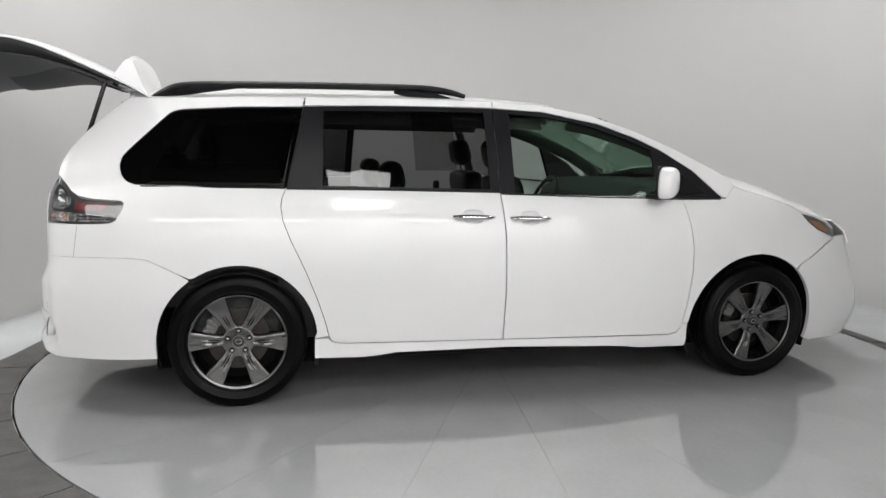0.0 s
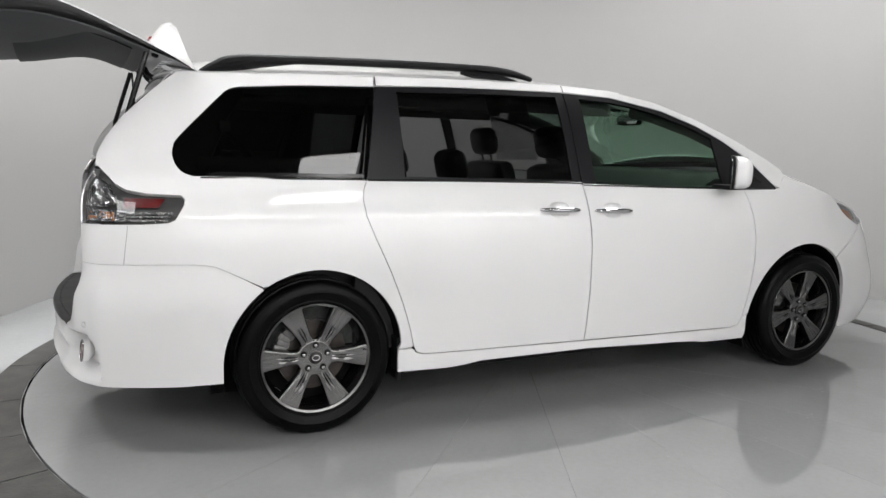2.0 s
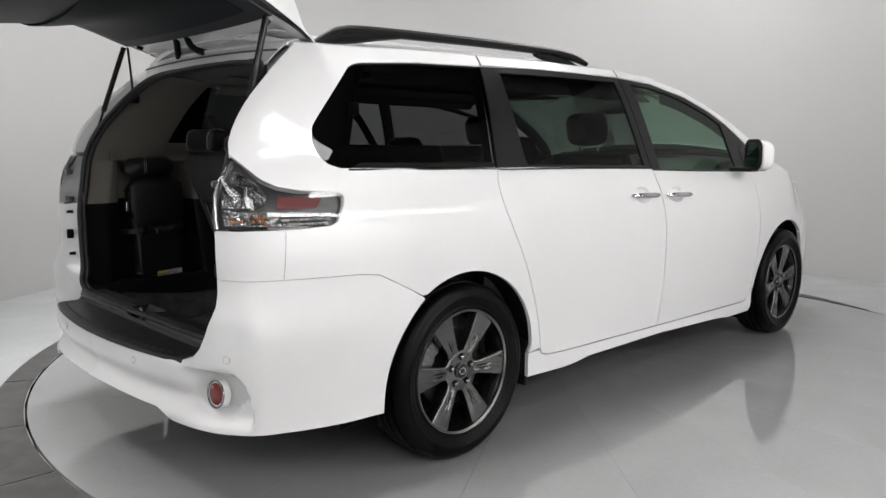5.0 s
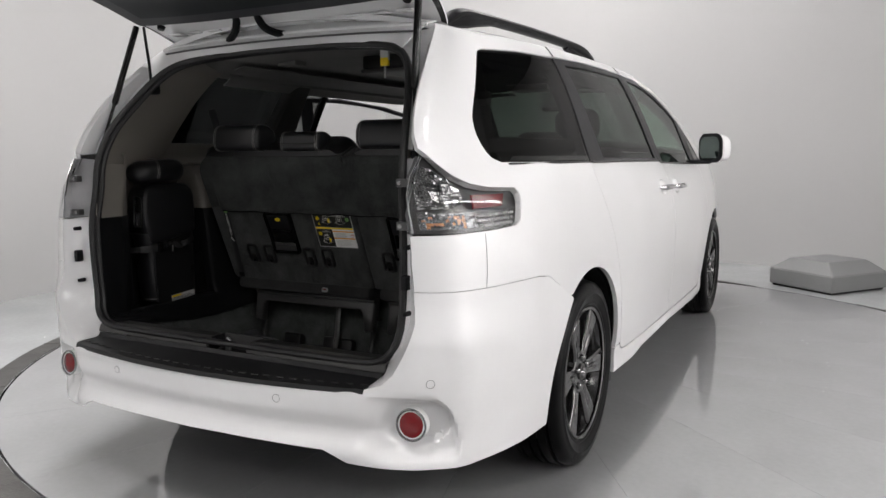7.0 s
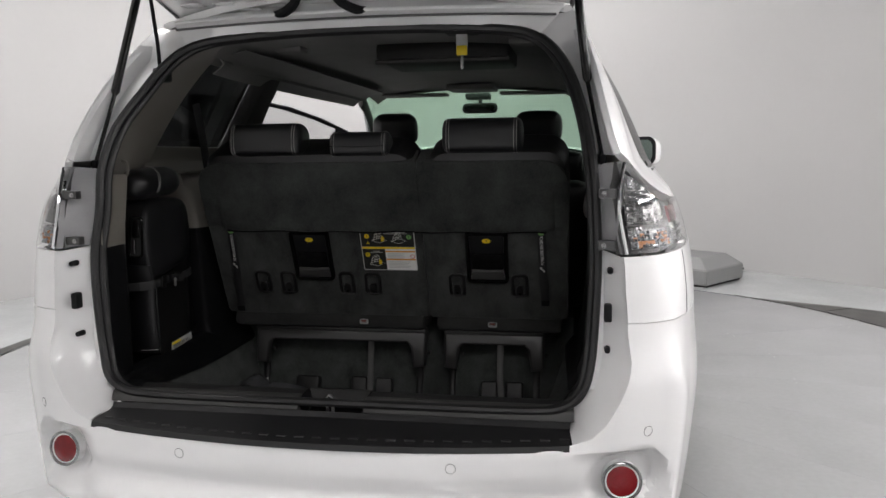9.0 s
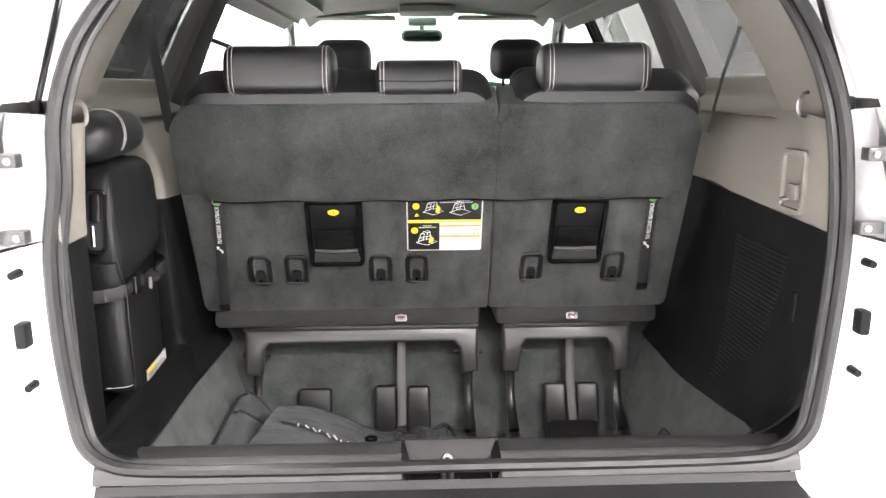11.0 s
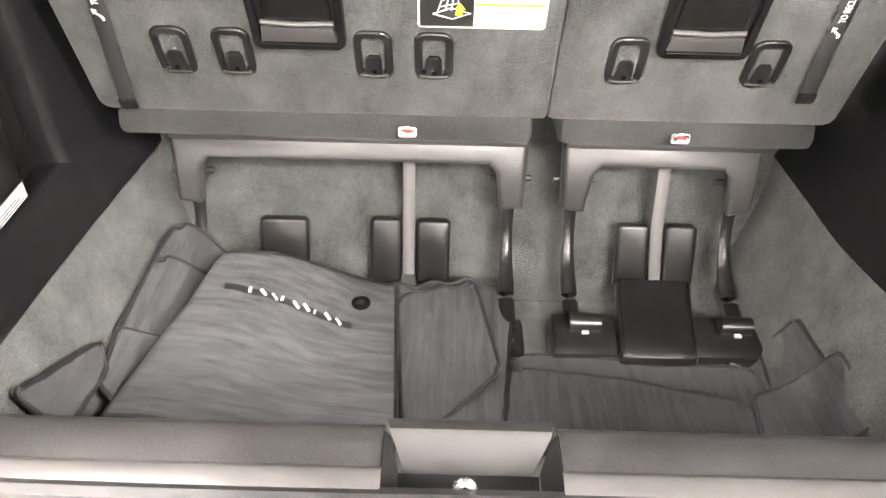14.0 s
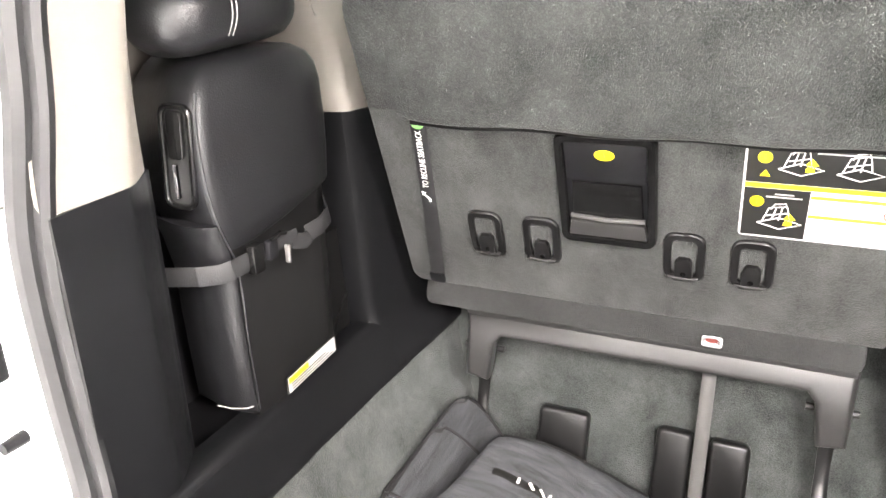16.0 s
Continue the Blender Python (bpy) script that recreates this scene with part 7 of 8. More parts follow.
def seat_frame(y_out, y_in, bars, pads, parent):
    """The folding frame under a rear seat: an arch-shaped cover, its legs and links."""
    z1, z0 = 0.572, 0.530
    lw = 0.056
    hi, lo = max(y_out, y_in), min(y_out, y_in)
    out = [(hi, z1), (lo, z1), (lo + 0.004, 0.448), (lo + lw - 0.010, 0.442), (lo + lw, 0.515), (lo + lw + 0.012, z0), (hi - lw - 0.012, z0), (hi - lw, 0.515), (hi - lw + 0.010, 0.442), (hi - 0.004, 0.448)]
    bm = prism(out, -0.152, -0.112, "x", 0.011, None, 3)
    for v in bm.verts:
        v.co.x += 0.42 * max(v.co.z - 0.556, -0.03) + 0.05 * (v.co.z - 0.556)
    part("frame_cover", bm, M_FRAME, parent, "satin dark grey plastic frame cover")
    part("cover_lip", boxed((-0.156, lo + 0.003, 0.563), (-0.106, hi - 0.003, 0.577), 0.005), M_FRAME, parent)
    for y in (lo + lw / 2, hi - lw / 2):
        pts = curve([(-0.130, y, 0.47), (-0.130, y, 0.43), (-0.142, y, 0.38), (-0.170, y, 0.335), (-0.225, y, 0.302), (-0.29, y, 0.286)], 5)
        part("link_arm", tube(pts, [0.015 - 0.004 * math.sin(math.pi * min(i / 18, 1)) for i in range(len(pts))], 10, flat=0.6, up=(1, 0, 0.3)), M_PAD, parent, angle=50)
        for dy in (-0.031, 0.031):
            part("pivot_bolt", tube([(-0.128, y + dy * 0.8, 0.490), (-0.128, y + dy * 1.2, 0.490)], 0.0065, 10), M_PAD, parent)
    for y, zt, zb in bars:
        part("latch_bar", tube([(-0.105, y, zt), (-0.130, y, 0.40), (-0.155, y - (0.010 if y < 0 else 0), zb)], 0.0112, 8, flat=0.35, up=(1, 0, 0.2)), M_BAR, parent)
    for y0, y1, za, zb in pads:
        h = (za - zb)
        m = Matrix.Translation((-0.128, (y0 + y1) / 2, (za + zb) / 2)) @ Matrix.Rotation(radians(18), 4, "Y")
        part("latch_pad", prism(rounded(abs(y1 - y0), h, 0.012, 4), -0.016, 0.012, "x", 0.008, m, 3), M_PAD, parent, "satin black plastic latch cover")


seat_frame(0.527, -0.098, [(0.112, 0.535, 0.290)], [(0.394, 0.303, 0.388, 0.268), (0.186, 0.126, 0.392, 0.262), (0.098, 0.034, 0.390, 0.262)], seat_l)
seat_frame(-0.157, -0.505, [(-0.350, 0.535, 0.275)], [(-0.281, -0.342, 0.392, 0.262), (-0.370, -0.431, 0.392, 0.262)], seat_r)


def floor_hinge():
    fh = new("floor_hinge")
    fh.parent = car
    fh["label"] = "black plastic floor hinge of the folding seat"
    part("base", boxed((-0.360, -0.512, 0.250), (-0.285, -0.142, 0.280), 0.010), M_PAD, fh)
    for y0, y1 in ((-0.258, -0.146), (-0.508, -0.388)):
        part("base_cheek", prism([(-0.358, 0.262), (-0.358, 0.278), (-0.340, 0.291), (-0.270, 0.294), (-0.262, 0.262)], y0, y1, "y", 0.008, None, 3), M_PAD, fh)
    rows_sheet(smooth_rows([[(x, y1, z - 0.012), (x, y1 - 0.003, z - 0.001), (x, y1 - 0.012, z), (x, y0 + 0.012, z), (x, y0 + 0.003, z - 0.001), (x, y0, z - 0.012)] for x, y0, y1, z in ((-0.366, -0.388, -0.262, 0.268), (-0.358, -0.388, -0.262, 0.287), (-0.30, -0.396, -0.268, 0.296), (-0.22, -0.408, -0.276, 0.300), (-0.180, -0.416, -0.282, 0.304))], 3), "cover_plate", M_PAD, fh)
    for y in (-0.203, -0.466):
        part("hinge_barrel", tube([(-0.302, y - 0.027, 0.302), (-0.302, y + 0.027, 0.302)], 0.017, 16), M_PAD, fh)
        part("hinge_mark", boxed((-0.325, y - 0.006, 0.294), (-0.318, y + 0.006, 0.299), 0.001), M_GREYPR, fh)
    part("base", boxed((-0.355, -0.098, 0.250), (-0.27, -0.045, 0.285), 0.010), M_BLACKPL, fh)
    for y, z0 in ((0.50, 0.252), (-0.055, 0.252)):
        part("hinge_barrel", tube([(-0.33, y - 0.025, 0.276), (-0.33, y + 0.025, 0.276)], 0.015, 12), M_BLACKPL, fh)


floor_hinge()

# ---- stowed seat in the side pocket ----
def cushion(w, d, h, r, m, puff=0.01, n=6):
    """A padded block w (x) by d (y) by h (z), centred, corners rounded by r, faces slightly swollen."""
    bm = bmesh.new()
    bmesh.ops.create_cube(bm, size=1.0)
    bmesh.ops.subdivide_edges(bm, edges=bm.edges[:], cuts=n, use_grid_fill=True)
    for v in bm.verts:
        x, y, z = v.co.x * 2, v.co.y * 2, v.co.z * 2
        px, py, pz = x * w / 2, y * d / 2, z * h / 2
        c = Vector((max(-w / 2 + r, min(w / 2 - r, px)), max(-d / 2 + r, min(d / 2 - r, py)), max(-h / 2 + r, min(h / 2 - r, pz))))
        o = Vector((px, py, pz)) - c
        if o.length > 1e-6:
            o = o.normalized() * min(r, max(abs(px - c.x), abs(py - c.y), abs(pz - c.z)))
        p = c + o
        sw = puff * (1 - x * x) * (1 - z * z)
        p.y += math.copysign(sw, y) if abs(y) > 0.9 else 0
        sw = puff * (1 - y * y) * (1 - z * z)
        p.x += math.copysign(sw, x) if abs(x) > 0.9 else 0
        v.co = m @ p
    bmesh.ops.recalc_face_normals(bm, faces=bm.faces[:])
    return bm


SEAM_X = spl((0.575, -0.580), (0.70, -0.587), (0.80, -0.590), (0.86, -0.612), (0.916, -0.625), (1.0, -0.626), (1.05, -0.606))


def stowed_seat():
    """A removable seat standing on edge in the pocket: a padded back over a flat cushion, strapped round."""
    o = Vector((-0.490, 0.702, 0.546))
    t = thing("stowed_seat", o, "removable black leather seat strapped into the side pocket", "seat")
    near = lambda p: Vector(p) - o

    def loft(levels, name, material, label="", cap=True):
        bm = grid([[near(p) for p in row] for row in levels])
        if cap:
            for row in (levels[0], levels[-1]):
                bm.faces.new([bm.verts.new(near(p)) for p in row])
            bmesh.ops.remove_doubles(bm, verts=bm.verts[:], dist=0.0004)
        bmesh.ops.recalc_face_normals(bm, faces=bm.faces[:])
        return part(name, bm, material, t, label, angle=70)
    # upper padded back: the face swells, the top corners are round
    levels = []
    for z, inset, deep in ((0.800, 0.010, 0.022), (0.806, 0.003, 0.010), (0.818, 0.0, 0.003), (0.86, 0.0, 0.0), (0.91, 0.0, -0.003), (0.95, 0.0, -0.003), (1.0, 0.0, 0.0), (1.025, 0.004, 0.004), (1.040, 0.014, 0.010), (1.050, 0.030, 0.022), (1.053, 0.050, 0.040)):
        xs, xr, y = SEAM_X(z) + inset, -0.362 - inset, 0.645 + deep
        sag = 0.050 * ease((0.86 - z) / 0.06)
        row = [(xr + 0.002, 0.770, z), (xr + 0.002, 0.690, z), (xr, y + 0.020, z), (xr - 0.006, y + 0.008, z), (xr - 0.018, y + 0.002, z)]
        row += [(xr - 0.018 + (xs + 0.022 - xr + 0.018) * q, y - 0.006 * math.sin(math.pi * q), z) for q in (0.2, 0.4, 0.6, 0.8)]
        row += [(xs + 0.020, y + 0.001, z), (xs + 0.008, y + 0.003, z), (xs + 0.002, y + 0.007, z), (xs - 0.0005, y + 0.010, z), (xs - 0.001, y + 0.014, z), (xs - 0.002, y + 0.030, z), (xs + 0.002, y + 0.052, z), (xs + 0.014, y + 0.075, z), (xs + 0.026, 0.770, z)]
        right = lambda x: min(max((x + 0.62) / 0.25, 0.0), 1.0)
        levels.append([(x, yy, zz + sag * right(x) if zz < 0.86 else zz) for x, yy, zz in row])
    loft(levels, "backrest", M_LEATHER, "black leather backrest")
    # lower part: a flat dark face and a rounded leather roll along the rear side
    levels = []
    for z in (0.575, 0.60, 0.66, 0.72, 0.78, 0.83, 0.86):
        xs = SEAM_X(z)
        levels.append([(-0.366, 0.76, z), (-0.366, 0.672, z), (-0.374, 0.660, z), (-0.40, 0.656, z), (-0.48, 0.655, z), (xs + 0.03, 0.653, z), (xs + 0.004, 0.653, z), (xs + 0.002, 0.70, z)])
    loft(levels, "seat_cushion", M_PAD, "black cloth-backed cushion")
    levels = []
    for z, f in ((0.584, 0.5), (0.588, 0.85), (0.600, 1.0), (0.66, 1.0), (0.72, 1.0), (0.78, 1.0), (0.83, 1.0), (0.86, 1.0)):
        xs = SEAM_X(z)
        levels.append([(xs + 0.003, 0.660, z), (xs + 0.001, 0.651, z), (xs - 0.004 * f, 0.650, z), (xs - 0.010 * f, 0.656, z), (xs - 0.015 * f, 0.668, z), (xs - 0.017 * f, 0.685, z), (xs - 0.012 * f, 0.71, z), (xs + 0.006, 0.76, z)])
    loft(levels, "cushion_roll", M_LEATHER, "black leather side roll")
    part("headrest", cushion(0.240, 0.105, 0.092, 0.042, Matrix.Translation(near((-0.520, 0.694, 1.102))) @ Matrix.Rotation(radians(-3), 4, "Y"), 0.006, 8), M_LEATHER, t, "black leather headrest", angle=80)
    for dx in (0.0, 0.008):
        part("stitching", tube(curve([near((-0.560 + dx, y - 0.0085, z + 0.008)) for y, z in ((0.652, 1.066), (0.6435, 1.085), (0.6425, 1.105), (0.649, 1.128), (0.668, 1.1435), (0.70, 1.1465))], 4), 0.0009, 4), M_STITCH, t)
    part("piping", tube([near((SEAM_X(z) + 0.0015, 0.6505 if z > 0.83 else 0.6490, z)) for z in [0.59 + 0.0225 * i for i in range(20)]], 0.0019, 6), M_LEATHER, t)
    part("stitching", tube([near(p) for p in ((-0.605, 0.700, 0.597), (-0.604, 0.678, 0.597), (-0.596, 0.6575, 0.597), (-0.580, 0.6495, 0.597))], 0.0012, 4), M_STITCH, t)
    # release handle sunk in the rear side
    ax = Vector((-0.139, 0.990, 0.0))
    nz = Vector((-0.990, -0.139, 0.0))
    c = near((-0.6295, 0.677, 0.946))
    m = Matrix(((ax.x, 0, nz.x, c.x), (ax.y, 0, nz.y, c.y), (0, 1, 0, c.z), (0, 0, 0, 1))) @ Matrix.Rotation(radians(4), 4, "Z")
    part("handle_frame", ring_frame(0.042, 0.124, 0.013, 0.006, 0.007, m), M_BLACKGLOSS, t, "glossy black handle frame")
    part("handle_dish", prism(rounded(0.033, 0.115, 0.009, 4), 0.0004, 0.0015, "z", 0, m), M_GAP, t)
    part("handle", prism(rounded(0.020, 0.056, 0.006, 4, 0.0, 0.026), 0.001, 0.008, "z", 0.002, m), M_BLACKGLOSS, t)
    part("handle_rod", tube([m @ Vector(p) for p in ((0.004, -0.008, 0.004), (0.002, -0.048, 0.004))], 0.0036, 8), M_CHROME, t)
    # strap round the seat, with its buckle and loose end
    strap = lambda pts, up, r=0.0128: part("strap", tube([near(p) for p in pts], r, 8, flat=0.12, up=up), M_WEB, t, "grey webbing strap")
    strap(((-0.650, 0.760, 0.792), (-0.638, 0.705, 0.796), (-0.630, 0.672, 0.798)), (-1, -0.2, 0))
    strap(((-0.632, 0.675, 0.798), (-0.618, 0.650, 0.800), (-0.604, 0.6425, 0.802)), (-0.7, -0.7, 0))
    strap(((-0.606, 0.6430, 0.802), (-0.585, 0.6405, 0.803), (-0.560, 0.6400, 0.803)), (0, -1, 0))
    part("buckle", boxed((-0.578, 0.630, 0.785), (-0.556, 0.645, 0.824), 0.004, Matrix.Translation(-o)), M_BLACKGLOSS, t)
    strap(((-0.556, 0.637, 0.806), (-0.52, 0.630, 0.812), (-0.49, 0.627, 0.812)), (0, -1, 0.1), 0.009)
    strap(((-0.50, 0.628, 0.806), (-0.48, 0.622, 0.800), (-0.463, 0.624, 0.802)), (0, -1, 0.2), 0.011)
    strap(((-0.470, 0.626, 0.806), (-0.445, 0.618, 0.812), (-0.418, 0.622, 0.818), (-0.370, 0.660, 0.822)), (0, -1, 0.1), 0.0125)
    part("strap_loop", tube([near(p) for p in ((-0.545, 0.628, 0.822), (-0.530, 0.624, 0.828), (-0.515, 0.628, 0.822))], 0.0032, 6), M_BLACKGLOSS, t)
    part("buckle_pin", boxed((-0.520, 0.620, 0.782), (-0.515, 0.628, 0.808), 0.002, Matrix.Translation(-o)), M_BAR, t)
    part("buckle_tongue", boxed((-0.552, 0.626, 0.796), (-0.532, 0.636, 0.822), 0.003, Matrix.Translation(-o)), M_BLACKPL, t)
    # warning label along the foot
    m = Matrix.Translation(near((-0.450, 0.6525, 0.590))) @ Matrix.Rotation(radians(-3.5), 4, "Y")
    part("label_plate", boxed((-0.066, -0.0015, -0.0145), (0.066, 0.0, 0.0145), 0.0005, m, 1), M_INK, t, "white and yellow warning label")
    part("label_face", boxed((-0.062, -0.0025, -0.012), (0.062, -0.001, 0.012), 0, m), M_GREYPR, t)
    part("label_print", boxed((-0.061, -0.0034, 0.003), (-0.012, -0.002, 0.011), 0, m), M_YELLOW, t)
    for i in range(3):
        part("label_print", boxed((-0.056, -0.0031, -0.0095 + 0.0045 * i), (0.054 - 0.01 * i, -0.002, -0.008 + 0.0045 * i), 0, m), M_INK, t)


stowed_seat()


M_BIND = mat("mat_binding", (0.010, 0.010, 0.0105), 0.6, vary=0.2, scale=60, bump=0.5, bump_scale=900, dist=0.001)


# ---- loose floor mats in the well ----
def floor_mat(corners, lift, label, n=(26, 26), pile=None, bind=True, thick=0.007, key=0.0):
    """A carpet mat: corners in plan (four, in turn), lift(u, v) its height over the carpet."""
    c = [Vector(p) for p in corners]
    cx = sum((p for p in c), Vector((0, 0))) / 4
    t = thing("floor_mat", (cx.x, cx.y, 0.256), label, "floor mat", "loose floor mats")
    rows = []
    for i in range(n[0] + 1):
        u = i / n[0]
        row = []
        for j in range(n[1] + 1):
            v = j / n[1]
            # rounded corners
            p = (c[0] * (1 - u) + c[1] * u) * (1 - v) + (c[3] * (1 - u) + c[2] * u) * v
            q = max(abs(2 * u - 1), abs(2 * v - 1))
            k = (abs(2 * u - 1) * abs(2 * v - 1)) ** 14
            p = p.lerp(cx, 0.10 * k)
            w = 0.004 * noise.noise(Vector((p.x * 14 + key, p.y * 14, key))) + 0.002 * noise.noise(Vector((p.x * 40, p.y * 30, key)))
            row.append(Vector((p.x - cx.x, p.y - cx.y, lift(u, v) + w)))
        rows.append(row)
    bm = grid(rows)
    bm.normal_update()
    if sum(f.normal.z for f in bm.faces) < 0:
        bmesh.ops.reverse_faces(bm, faces=bm.faces[:])
    shell(bm, thick)
    part("mat_body", bm, pile or M_MAT, t, "charcoal carpet pile", angle=60)
    if bind:
        rim = rows[0] + [r[-1] for r in rows[1:]] + rows[-1][-2::-1] + [r[0] for r in rows[-2:0:-1]]
        part("binding", tube([p + Vector((0, 0, -0.001)) for p in rim], 0.0040, 6, True), M_BIND, t, "sewn edge binding")
    return t, rows


def bump(x, c, w):
    return math.exp(-((x - c) / w) ** 2)


# u runs toward the car's nose, v to its left
flat_r, _ = floor_mat([(-0.60, -0.505), (-0.378, -0.505), (-0.345, -0.062), (-0.60, -0.03)], lambda u, v: 0.012 + 0.004 * math.sin(11 * v), "charcoal carpet mat lying flat by the floor hinge", key=1.0)
flat_e, _ = floor_mat([(-0.60, -0.548), (-0.345, -0.540), (-0.322, -0.505), (-0.60, -0.462)], lambda u, v: 0.022 + 0.085 * (1 - v) ** 1.5, "narrow end of a charcoal carpet mat beside the floor hinge", key=1.7)
flat_2, _ = floor_mat([(-0.60, -0.440), (-0.460, -0.447), (-0.393, -0.070), (-0.60, -0.045)], lambda u, v: 0.025 + 0.005 * bump(v, 0.6, 0.25), "charcoal carpet mat lying on another mat", key=2.4)
flat_3, _ = floor_mat([(-0.60, -0.560), (-0.462, -0.552), (-0.458, -0.448), (-0.60, -0.430)], lambda u, v: 0.036 + 0.100 * (1 - v) ** 1.6, "rounded corner of a charcoal carpet mat", key=3.1)
mid_top, _ = floor_mat([(-0.440, -0.052), (-0.215, -0.012), (-0.228, 0.130), (-0.600, 0.095)], lambda u, v: 0.060 - 0.022 * v + 0.004 * math.sin(v * 17 + 1) * u, "charcoal carpet mat with a cut corner", key=4.6)
edge_l, _ = floor_mat([(-0.665, 0.528), (-0.520, 0.533), (-0.484, 0.551), (-0.680, 0.558)], lambda u, v: (0.140 - 0.032 * u) * (1 - v) + (0.226 - 0.090 * u) * v, "charcoal carpet mat corner lying against the side carpet", key=5.2)
edge_2, _ = floor_mat([(-0.58, 0.490), (-0.420, 0.478), (-0.430, 0.549), (-0.550, 0.533)], lambda u, v: 0.084 + 0.034 * v, "charcoal carpet mat edge under the rolled mat", key=5.9)
under_l, _ = floor_mat([(-0.60, 0.12), (-0.15, 0.20), (-0.165, 0.535), (-0.62, 0.575)], lambda u, v: 0.010 + 0.140 * ease((v - 0.55) / 0.45) * (0.45 + 0.55 * u), "charcoal carpet mat turned up against the side", key=2.0)
under_2, _ = floor_mat([(-0.58, 0.13), (-0.22, 0.19), (-0.255, 0.545), (-0.58, 0.555)], lambda u, v: 0.024 + 0.112 * ease((v - 0.5) / 0.5) * (0.5 + 0.5 * u), "charcoal carpet mat under the rolled one", key=3.0)
mid_r, _ = floor_mat([(-0.60, -0.045), (-0.195, -0.085), (-0.185, 0.19), (-0.60, 0.20)], lambda u, v: 0.026 + 0.007 * math.sin(v * 26) * (0.4 + 0.6 * u) + 0.020 * bump(v, 0.35, 0.3), "charcoal carpet mat with a ribbed pile", key=4.0)
top, rows = floor_mat([(-0.60, 0.105), (-0.165, 0.135), (-0.255, 0.465), (-0.60, 0.575)], lambda u, v: 0.042 + 0.112 * ease(v / 0.8) * (0.55 + 0.45 * u) + 0.003 * math.sin(5 * u + 9 * v) - 0.02 * ease((u - 0.92) / 0.08) - 0.10 * ease((v - 0.85) / 0.15), "thick charcoal carpet mat folded over, with a badge strip", n=(34, 34), pile=M_MAT2, key=6.0)


def mat_badge():
    """A dark strip with bright bars, and a ring eyelet, on the rolled mat."""
    c = Vector(top.location)
    a, b = Vector((-0.342, 0.402)), Vector((-0.338, 0.200))

    def height(p):
        best = min((q for r in rows for q in r), key=lambda q: (q.x + c.x - p.x) ** 2 + (q.y + c.y - p.y) ** 2)
        return best.z
    n = 12
    pts = []
    for i in range(n + 1):
        p = a.lerp(b, i / n)
        pts.append(Vector((p.x - c.x, p.y - c.y, height(p) + 0.001)))
    part("badge_strip", tube(pts, 0.0085, 8, flat=0.12, up=(0, 0, 1)), M_INK, top, "black badge strip with bright bars")
    for i in range(9):
        t0 = 0.20 + 0.084 * i
        p, q = a.lerp(b, t0) + Vector((0.005, 0)), a.lerp(b, t0 + (0.045 if i % 3 else 0.0)) - Vector((0.005, 0))
        z = (height(p) + height(q)) / 2 + 0.0028
        part("badge_bar", tube([(p.x - c.x, p.y - c.y, height(p) + 0.0028), (q.x - c.x, q.y - c.y, height(q) + 0.0028)], 0.0028, 6, flat=0.3, up=(0, 0, 1)), M_PAPER, top)
    p = Vector((-0.276, 0.190))
    z = height(p)
    bm = tube([(p.x - c.x + 0.013 * math.cos(t), p.y - c.y + 0.013 * math.sin(t), z + 0.003) for t in [i * math.pi / 10 for i in range(20)]], 0.0048, 8, True)
    part("eyelet", bm, M_BLACKGLOSS, top, "black plastic eyelet")
    part("eyelet_core", tube([(p.x - c.x, p.y - c.y, z - 0.004), (p.x - c.x, p.y - c.y, z + 0.003)], 0.010, 14), M_BLACKPL, top)


mat_badge()


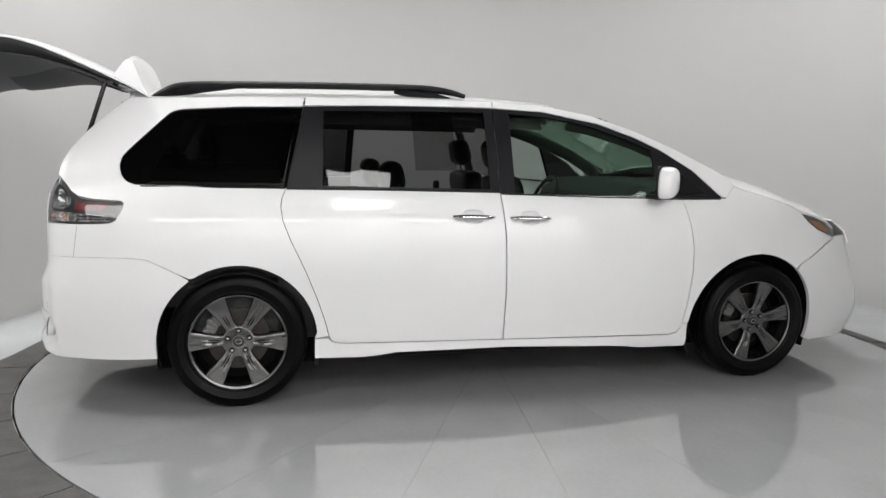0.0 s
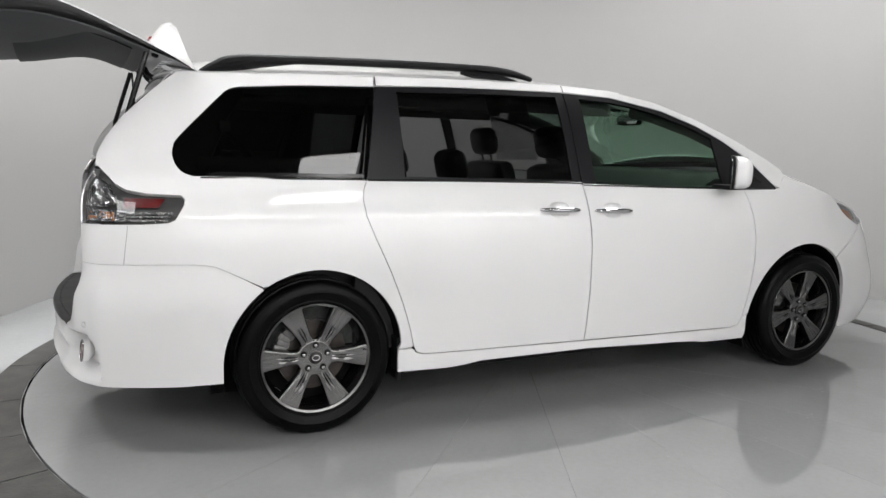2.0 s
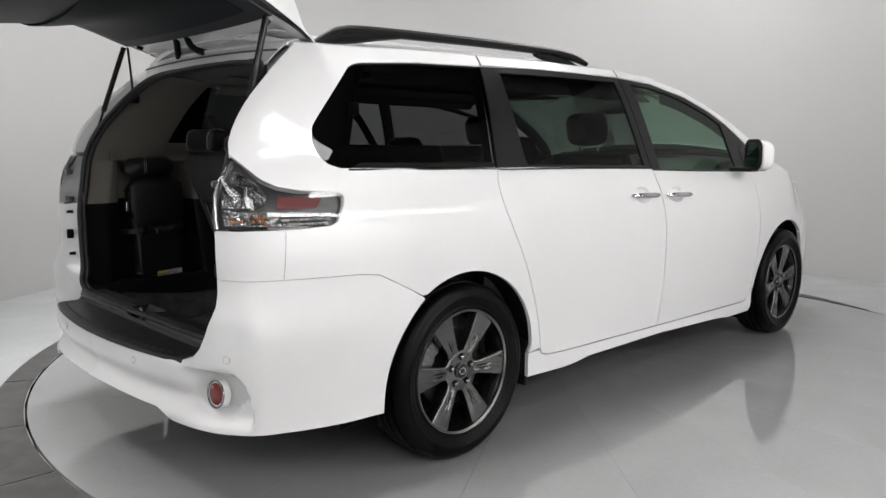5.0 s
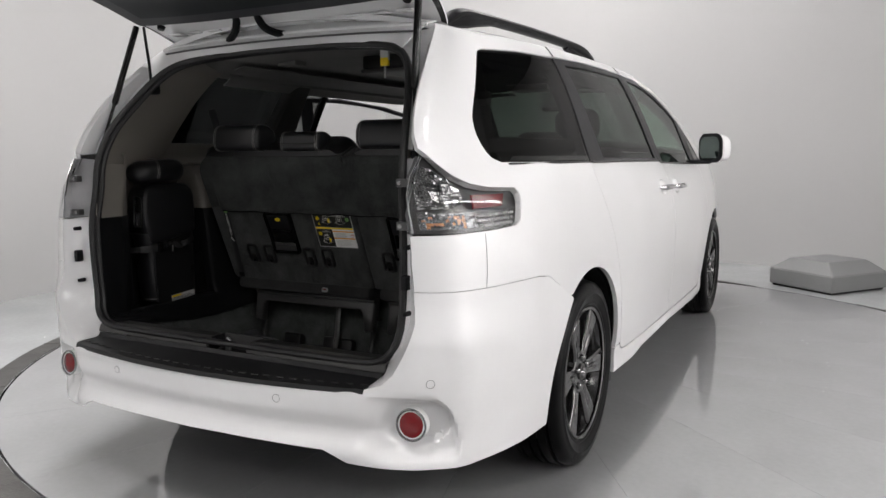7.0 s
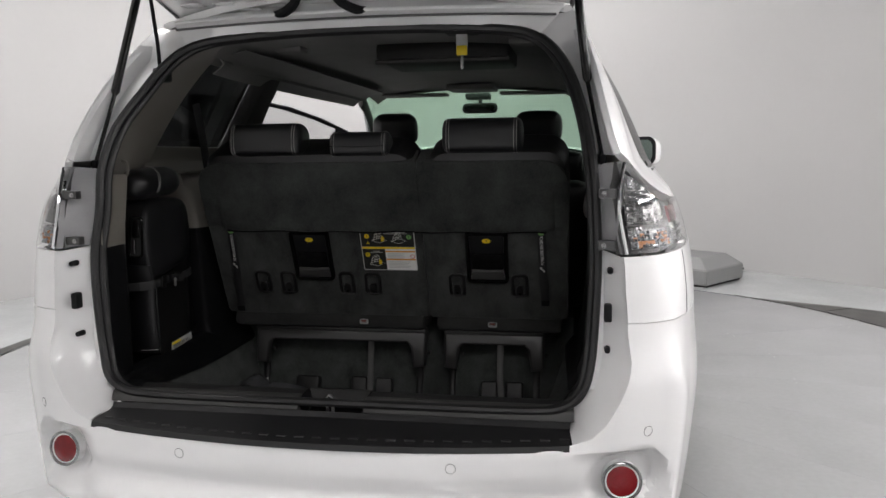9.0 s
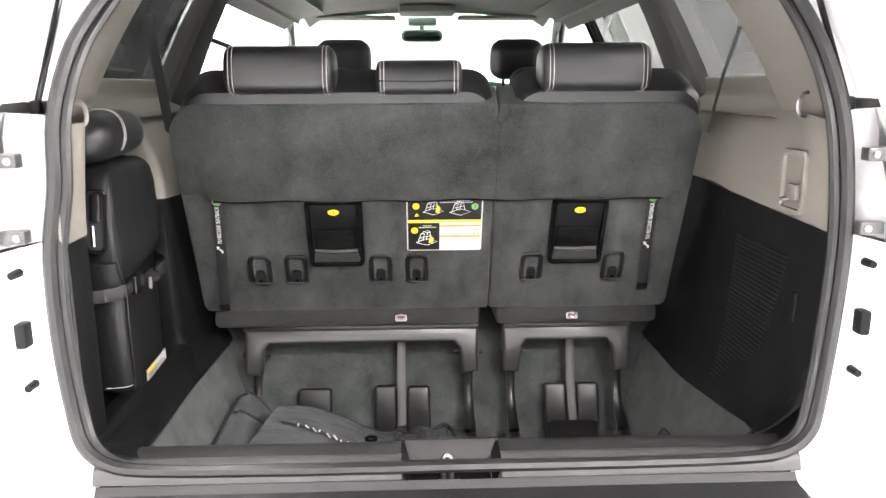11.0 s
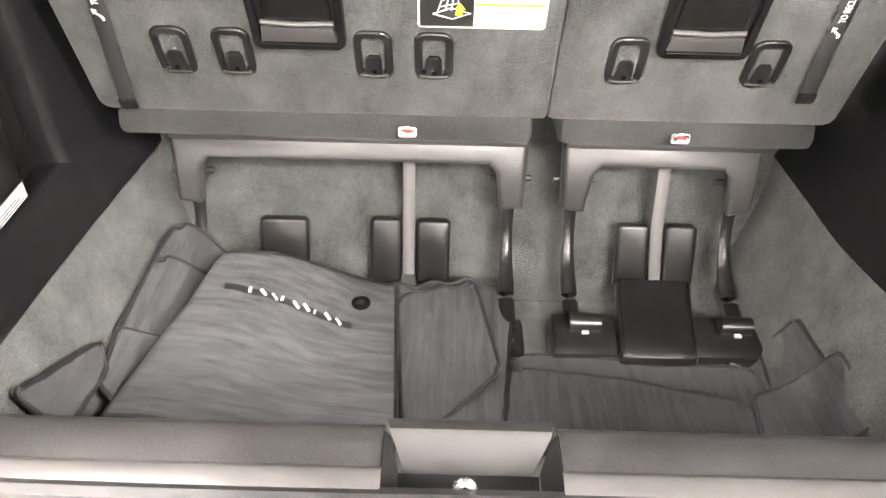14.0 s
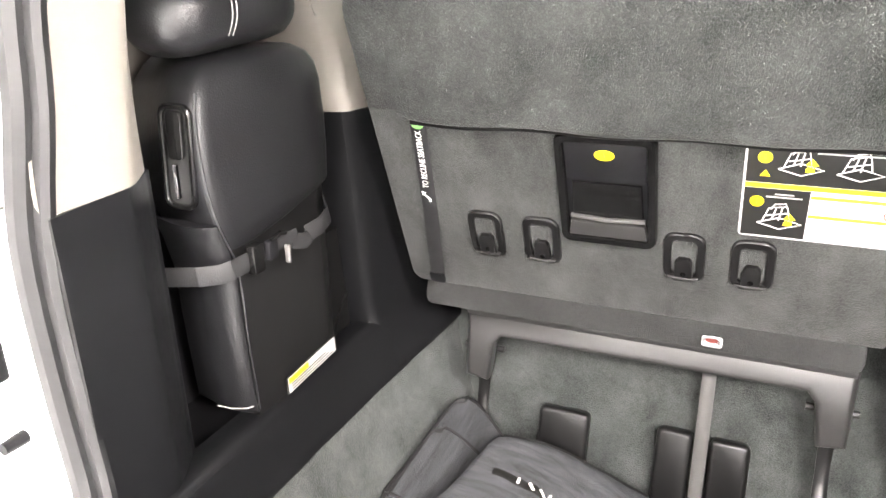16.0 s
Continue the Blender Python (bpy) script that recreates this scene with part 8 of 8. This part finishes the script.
# ---- cabin ahead of the third row ----
def cabin():
    part("cabin_floor", boxed((-0.02, -0.60, 0.36), (2.6, 0.60, 0.40)), M_CARPET2, car, smooth=False)
    for k in (-1, 1):
        part("door_card", boxed((0.20 if k < 0 else 1.42, min(k * 0.80, k * 0.845), 0.33), (2.50 if k < 0 else 1.47, max(k * 0.80, k * 0.845), 1.095), 0.02), M_DASH, car)
        part("wheel_box", boxed((-0.26, min(k * 0.72, k * 0.82), 0.36), (0.30, max(k * 0.72, k * 0.82), 0.62), 0.03), M_CARPET2, car)
        part("inner_side", boxed((-0.52, min(k * 0.738, k * 0.75), 0.5) if k < 0 else (-0.24, 0.738, 0.5), (0.25, max(k * 0.738, k * 0.75), 1.10)), M_DASH, car, smooth=False)
    def seat(x, y, name, drop=0.0):
        st = new(name)
        st.parent = car
        st["label"] = "black leather captain's chair"
        lean = Matrix.Translation((x, y, 0.62 - drop)) @ Matrix.Rotation(radians(-14), 4, "Y")
        part("backrest", cushion(0.14, 0.50, 0.62, 0.05, lean @ Matrix.Translation((0, 0, 0.27)), 0.012, 8), M_LEATHER, st, angle=80)
        part("headrest", cushion(0.11, 0.235, 0.18, 0.05, lean @ Matrix.Translation((0.0, 0, 0.715)), 0.010, 7), M_LEATHER, st, angle=80)
        for dy in (-0.06, 0.06):
            part("post", tube([lean @ Vector((0, dy, 0.56)), lean @ Vector((0, dy, 0.66))], 0.007, 8), M_CHROME, st)
        part("cushion", cushion(0.50, 0.50, 0.16, 0.05, Matrix.Translation((x + 0.30, y, 0.60)), 0.012, 7), M_LEATHER, st, angle=80)
        part("base", boxed((x + 0.08, y - 0.2, 0.40), (x + 0.5, y + 0.2, 0.53), 0.02), M_BLACKPL, st)
        part("armrest", cushion(0.32, 0.07, 0.07, 0.03, Matrix.Translation((x + 0.22, y + (0.27 if y < 0 else -0.27), 0.86)), 0.004, 5), M_LEATHER, st, angle=80)
    for y in (-0.42, 0.40):
        seat(1.05, y, "second_row_seat", 0.14)
        seat(1.68, y * 0.97, "front_seat")
    part("dashboard", prism([(2.30, 0.62), (2.24, 0.92), (2.28, 1.06), (2.42, 1.135), (2.60, 1.145), (2.93, 1.15), (2.95, 0.62)], -0.76, 0.76, "y", 0.02), M_DASH, car)
    part("console", boxed((1.75, -0.16, 0.40), (2.40, 0.16, 0.66), 0.03), M_DASH, car)
    sw = new("steering_wheel")
    sw.parent = car
    m = Matrix.Translation((2.15, 0.40, 0.98)) @ Matrix.Rotation(radians(-65), 4, "Y")
    rim = tube([(0.185 * math.cos(t), 0.185 * math.sin(t), 0) for t in [i * math.pi / 18 for i in range(36)]], 0.015, 8, True)
    bmesh.ops.transform(rim, matrix=m, verts=rim.verts[:])
    part("rim", rim, M_LEATHER, sw)
    hub = cushion(0.13, 0.16, 0.05, 0.02, m, 0.004, 5)
    part("hub", hub, M_DASH, sw)
    for a in (0, 180, 270):
        sp = tube([m @ Vector((0.05 * math.sin(radians(a)), 0.05 * math.cos(radians(a)), 0)), m @ Vector((0.18 * math.sin(radians(a)), 0.18 * math.cos(radians(a)), 0))], 0.016, 6, flat=0.5)
        part("spoke", sp, M_DASH, sw)
    part("column", tube([(2.2, 0.40, 0.97), (2.42, 0.40, 0.86)], 0.04, 12), M_DASH, car)
    for k in (-1, 1):
        pts = [side(q, z - 0.042, k, 0.050) for q, z in ((1.86, 1.548), (2.0, 1.525), (2.25, 1.452), (2.5, 1.352), (2.72, 1.235), (2.80, 1.16))]
        part("windscreen_post", tube(pts, 0.046, 12, flat=0.35, up=(0, 1, 0)), M_POST, car)
    # inside mirror
    im = new("inside_mirror")
    im.parent = car
    part("housing", prism(rounded(0.235, 0.066, 0.03, 6, 0.02, 1.475), 2.385, 2.42, "x", 0.008), M_BLACKPL, im)
    part("mirror_face", prism(rounded(0.205, 0.046, 0.02, 6, 0.02, 1.475), 2.381, 2.3835, "x"), mat("inside_mirror_glass", (0.5, 0.52, 0.52), 0.03, metal=1.0), im)
    part("stem", tube([(2.42, 0.02, 1.49), (2.44, 0.02, 1.55)], 0.014, 8), M_BLACKPL, im)
    part("sensor_box", boxed((2.26, -0.06, 1.525), (2.38, 0.10, 1.565), 0.012), M_BLACKPL, car)
    # roof fittings
    part("roof_console", boxed((1.75, -0.14, 1.545), (2.0, 0.14, 1.58), 0.012), M_HEADL, car)
    part("screen_housing", boxed((0.15, -0.36, 1.525), (0.55, 0.14, 1.592), 0.015), M_DASH, car)
    part("screen_rim", tube([(0.15, -0.36, 1.522), (0.15, 0.14, 1.522)], 0.008, 6), M_SATIN, car)
    for k in (-1, 1):
        part("reading_lamp", boxed((-0.02, k * 0.42 - 0.05, 1.548), (0.06, k * 0.42 + 0.05, 1.572), 0.008), M_HEADL, car)
        part("sun_visor", boxed((1.86, k * 0.36 - 0.2, 1.525), (2.0, k * 0.36 + 0.2, 1.54), 0.006), M_HEADL, car)
    bl = new("ceiling_belt")
    bl.parent = car
    part("belt_bezel", boxed((-0.32, -0.30, 1.545), (-0.25, -0.20, 1.562), 0.006), M_BLACKPL, bl)
    part("belt_tab", boxed((-0.292, -0.268, 1.500), (-0.280, -0.232, 1.548), 0.003), M_GREYPR, bl)
    part("belt_tag", boxed((-0.2935, -0.267, 1.482), (-0.281, -0.233, 1.512), 0.003), M_YELLOW, bl, "yellow tag")
    part("belt_tongue", boxed((-0.288, -0.254, 1.440), (-0.284, -0.246, 1.486), 0.001), M_STEEL, bl)
    # bulkhead behind the dash
    part("firewall", boxed((2.9, -0.80, 0.25), (2.95, 0.80, 1.10)), M_UNDER, car, smooth=False)


cabin()
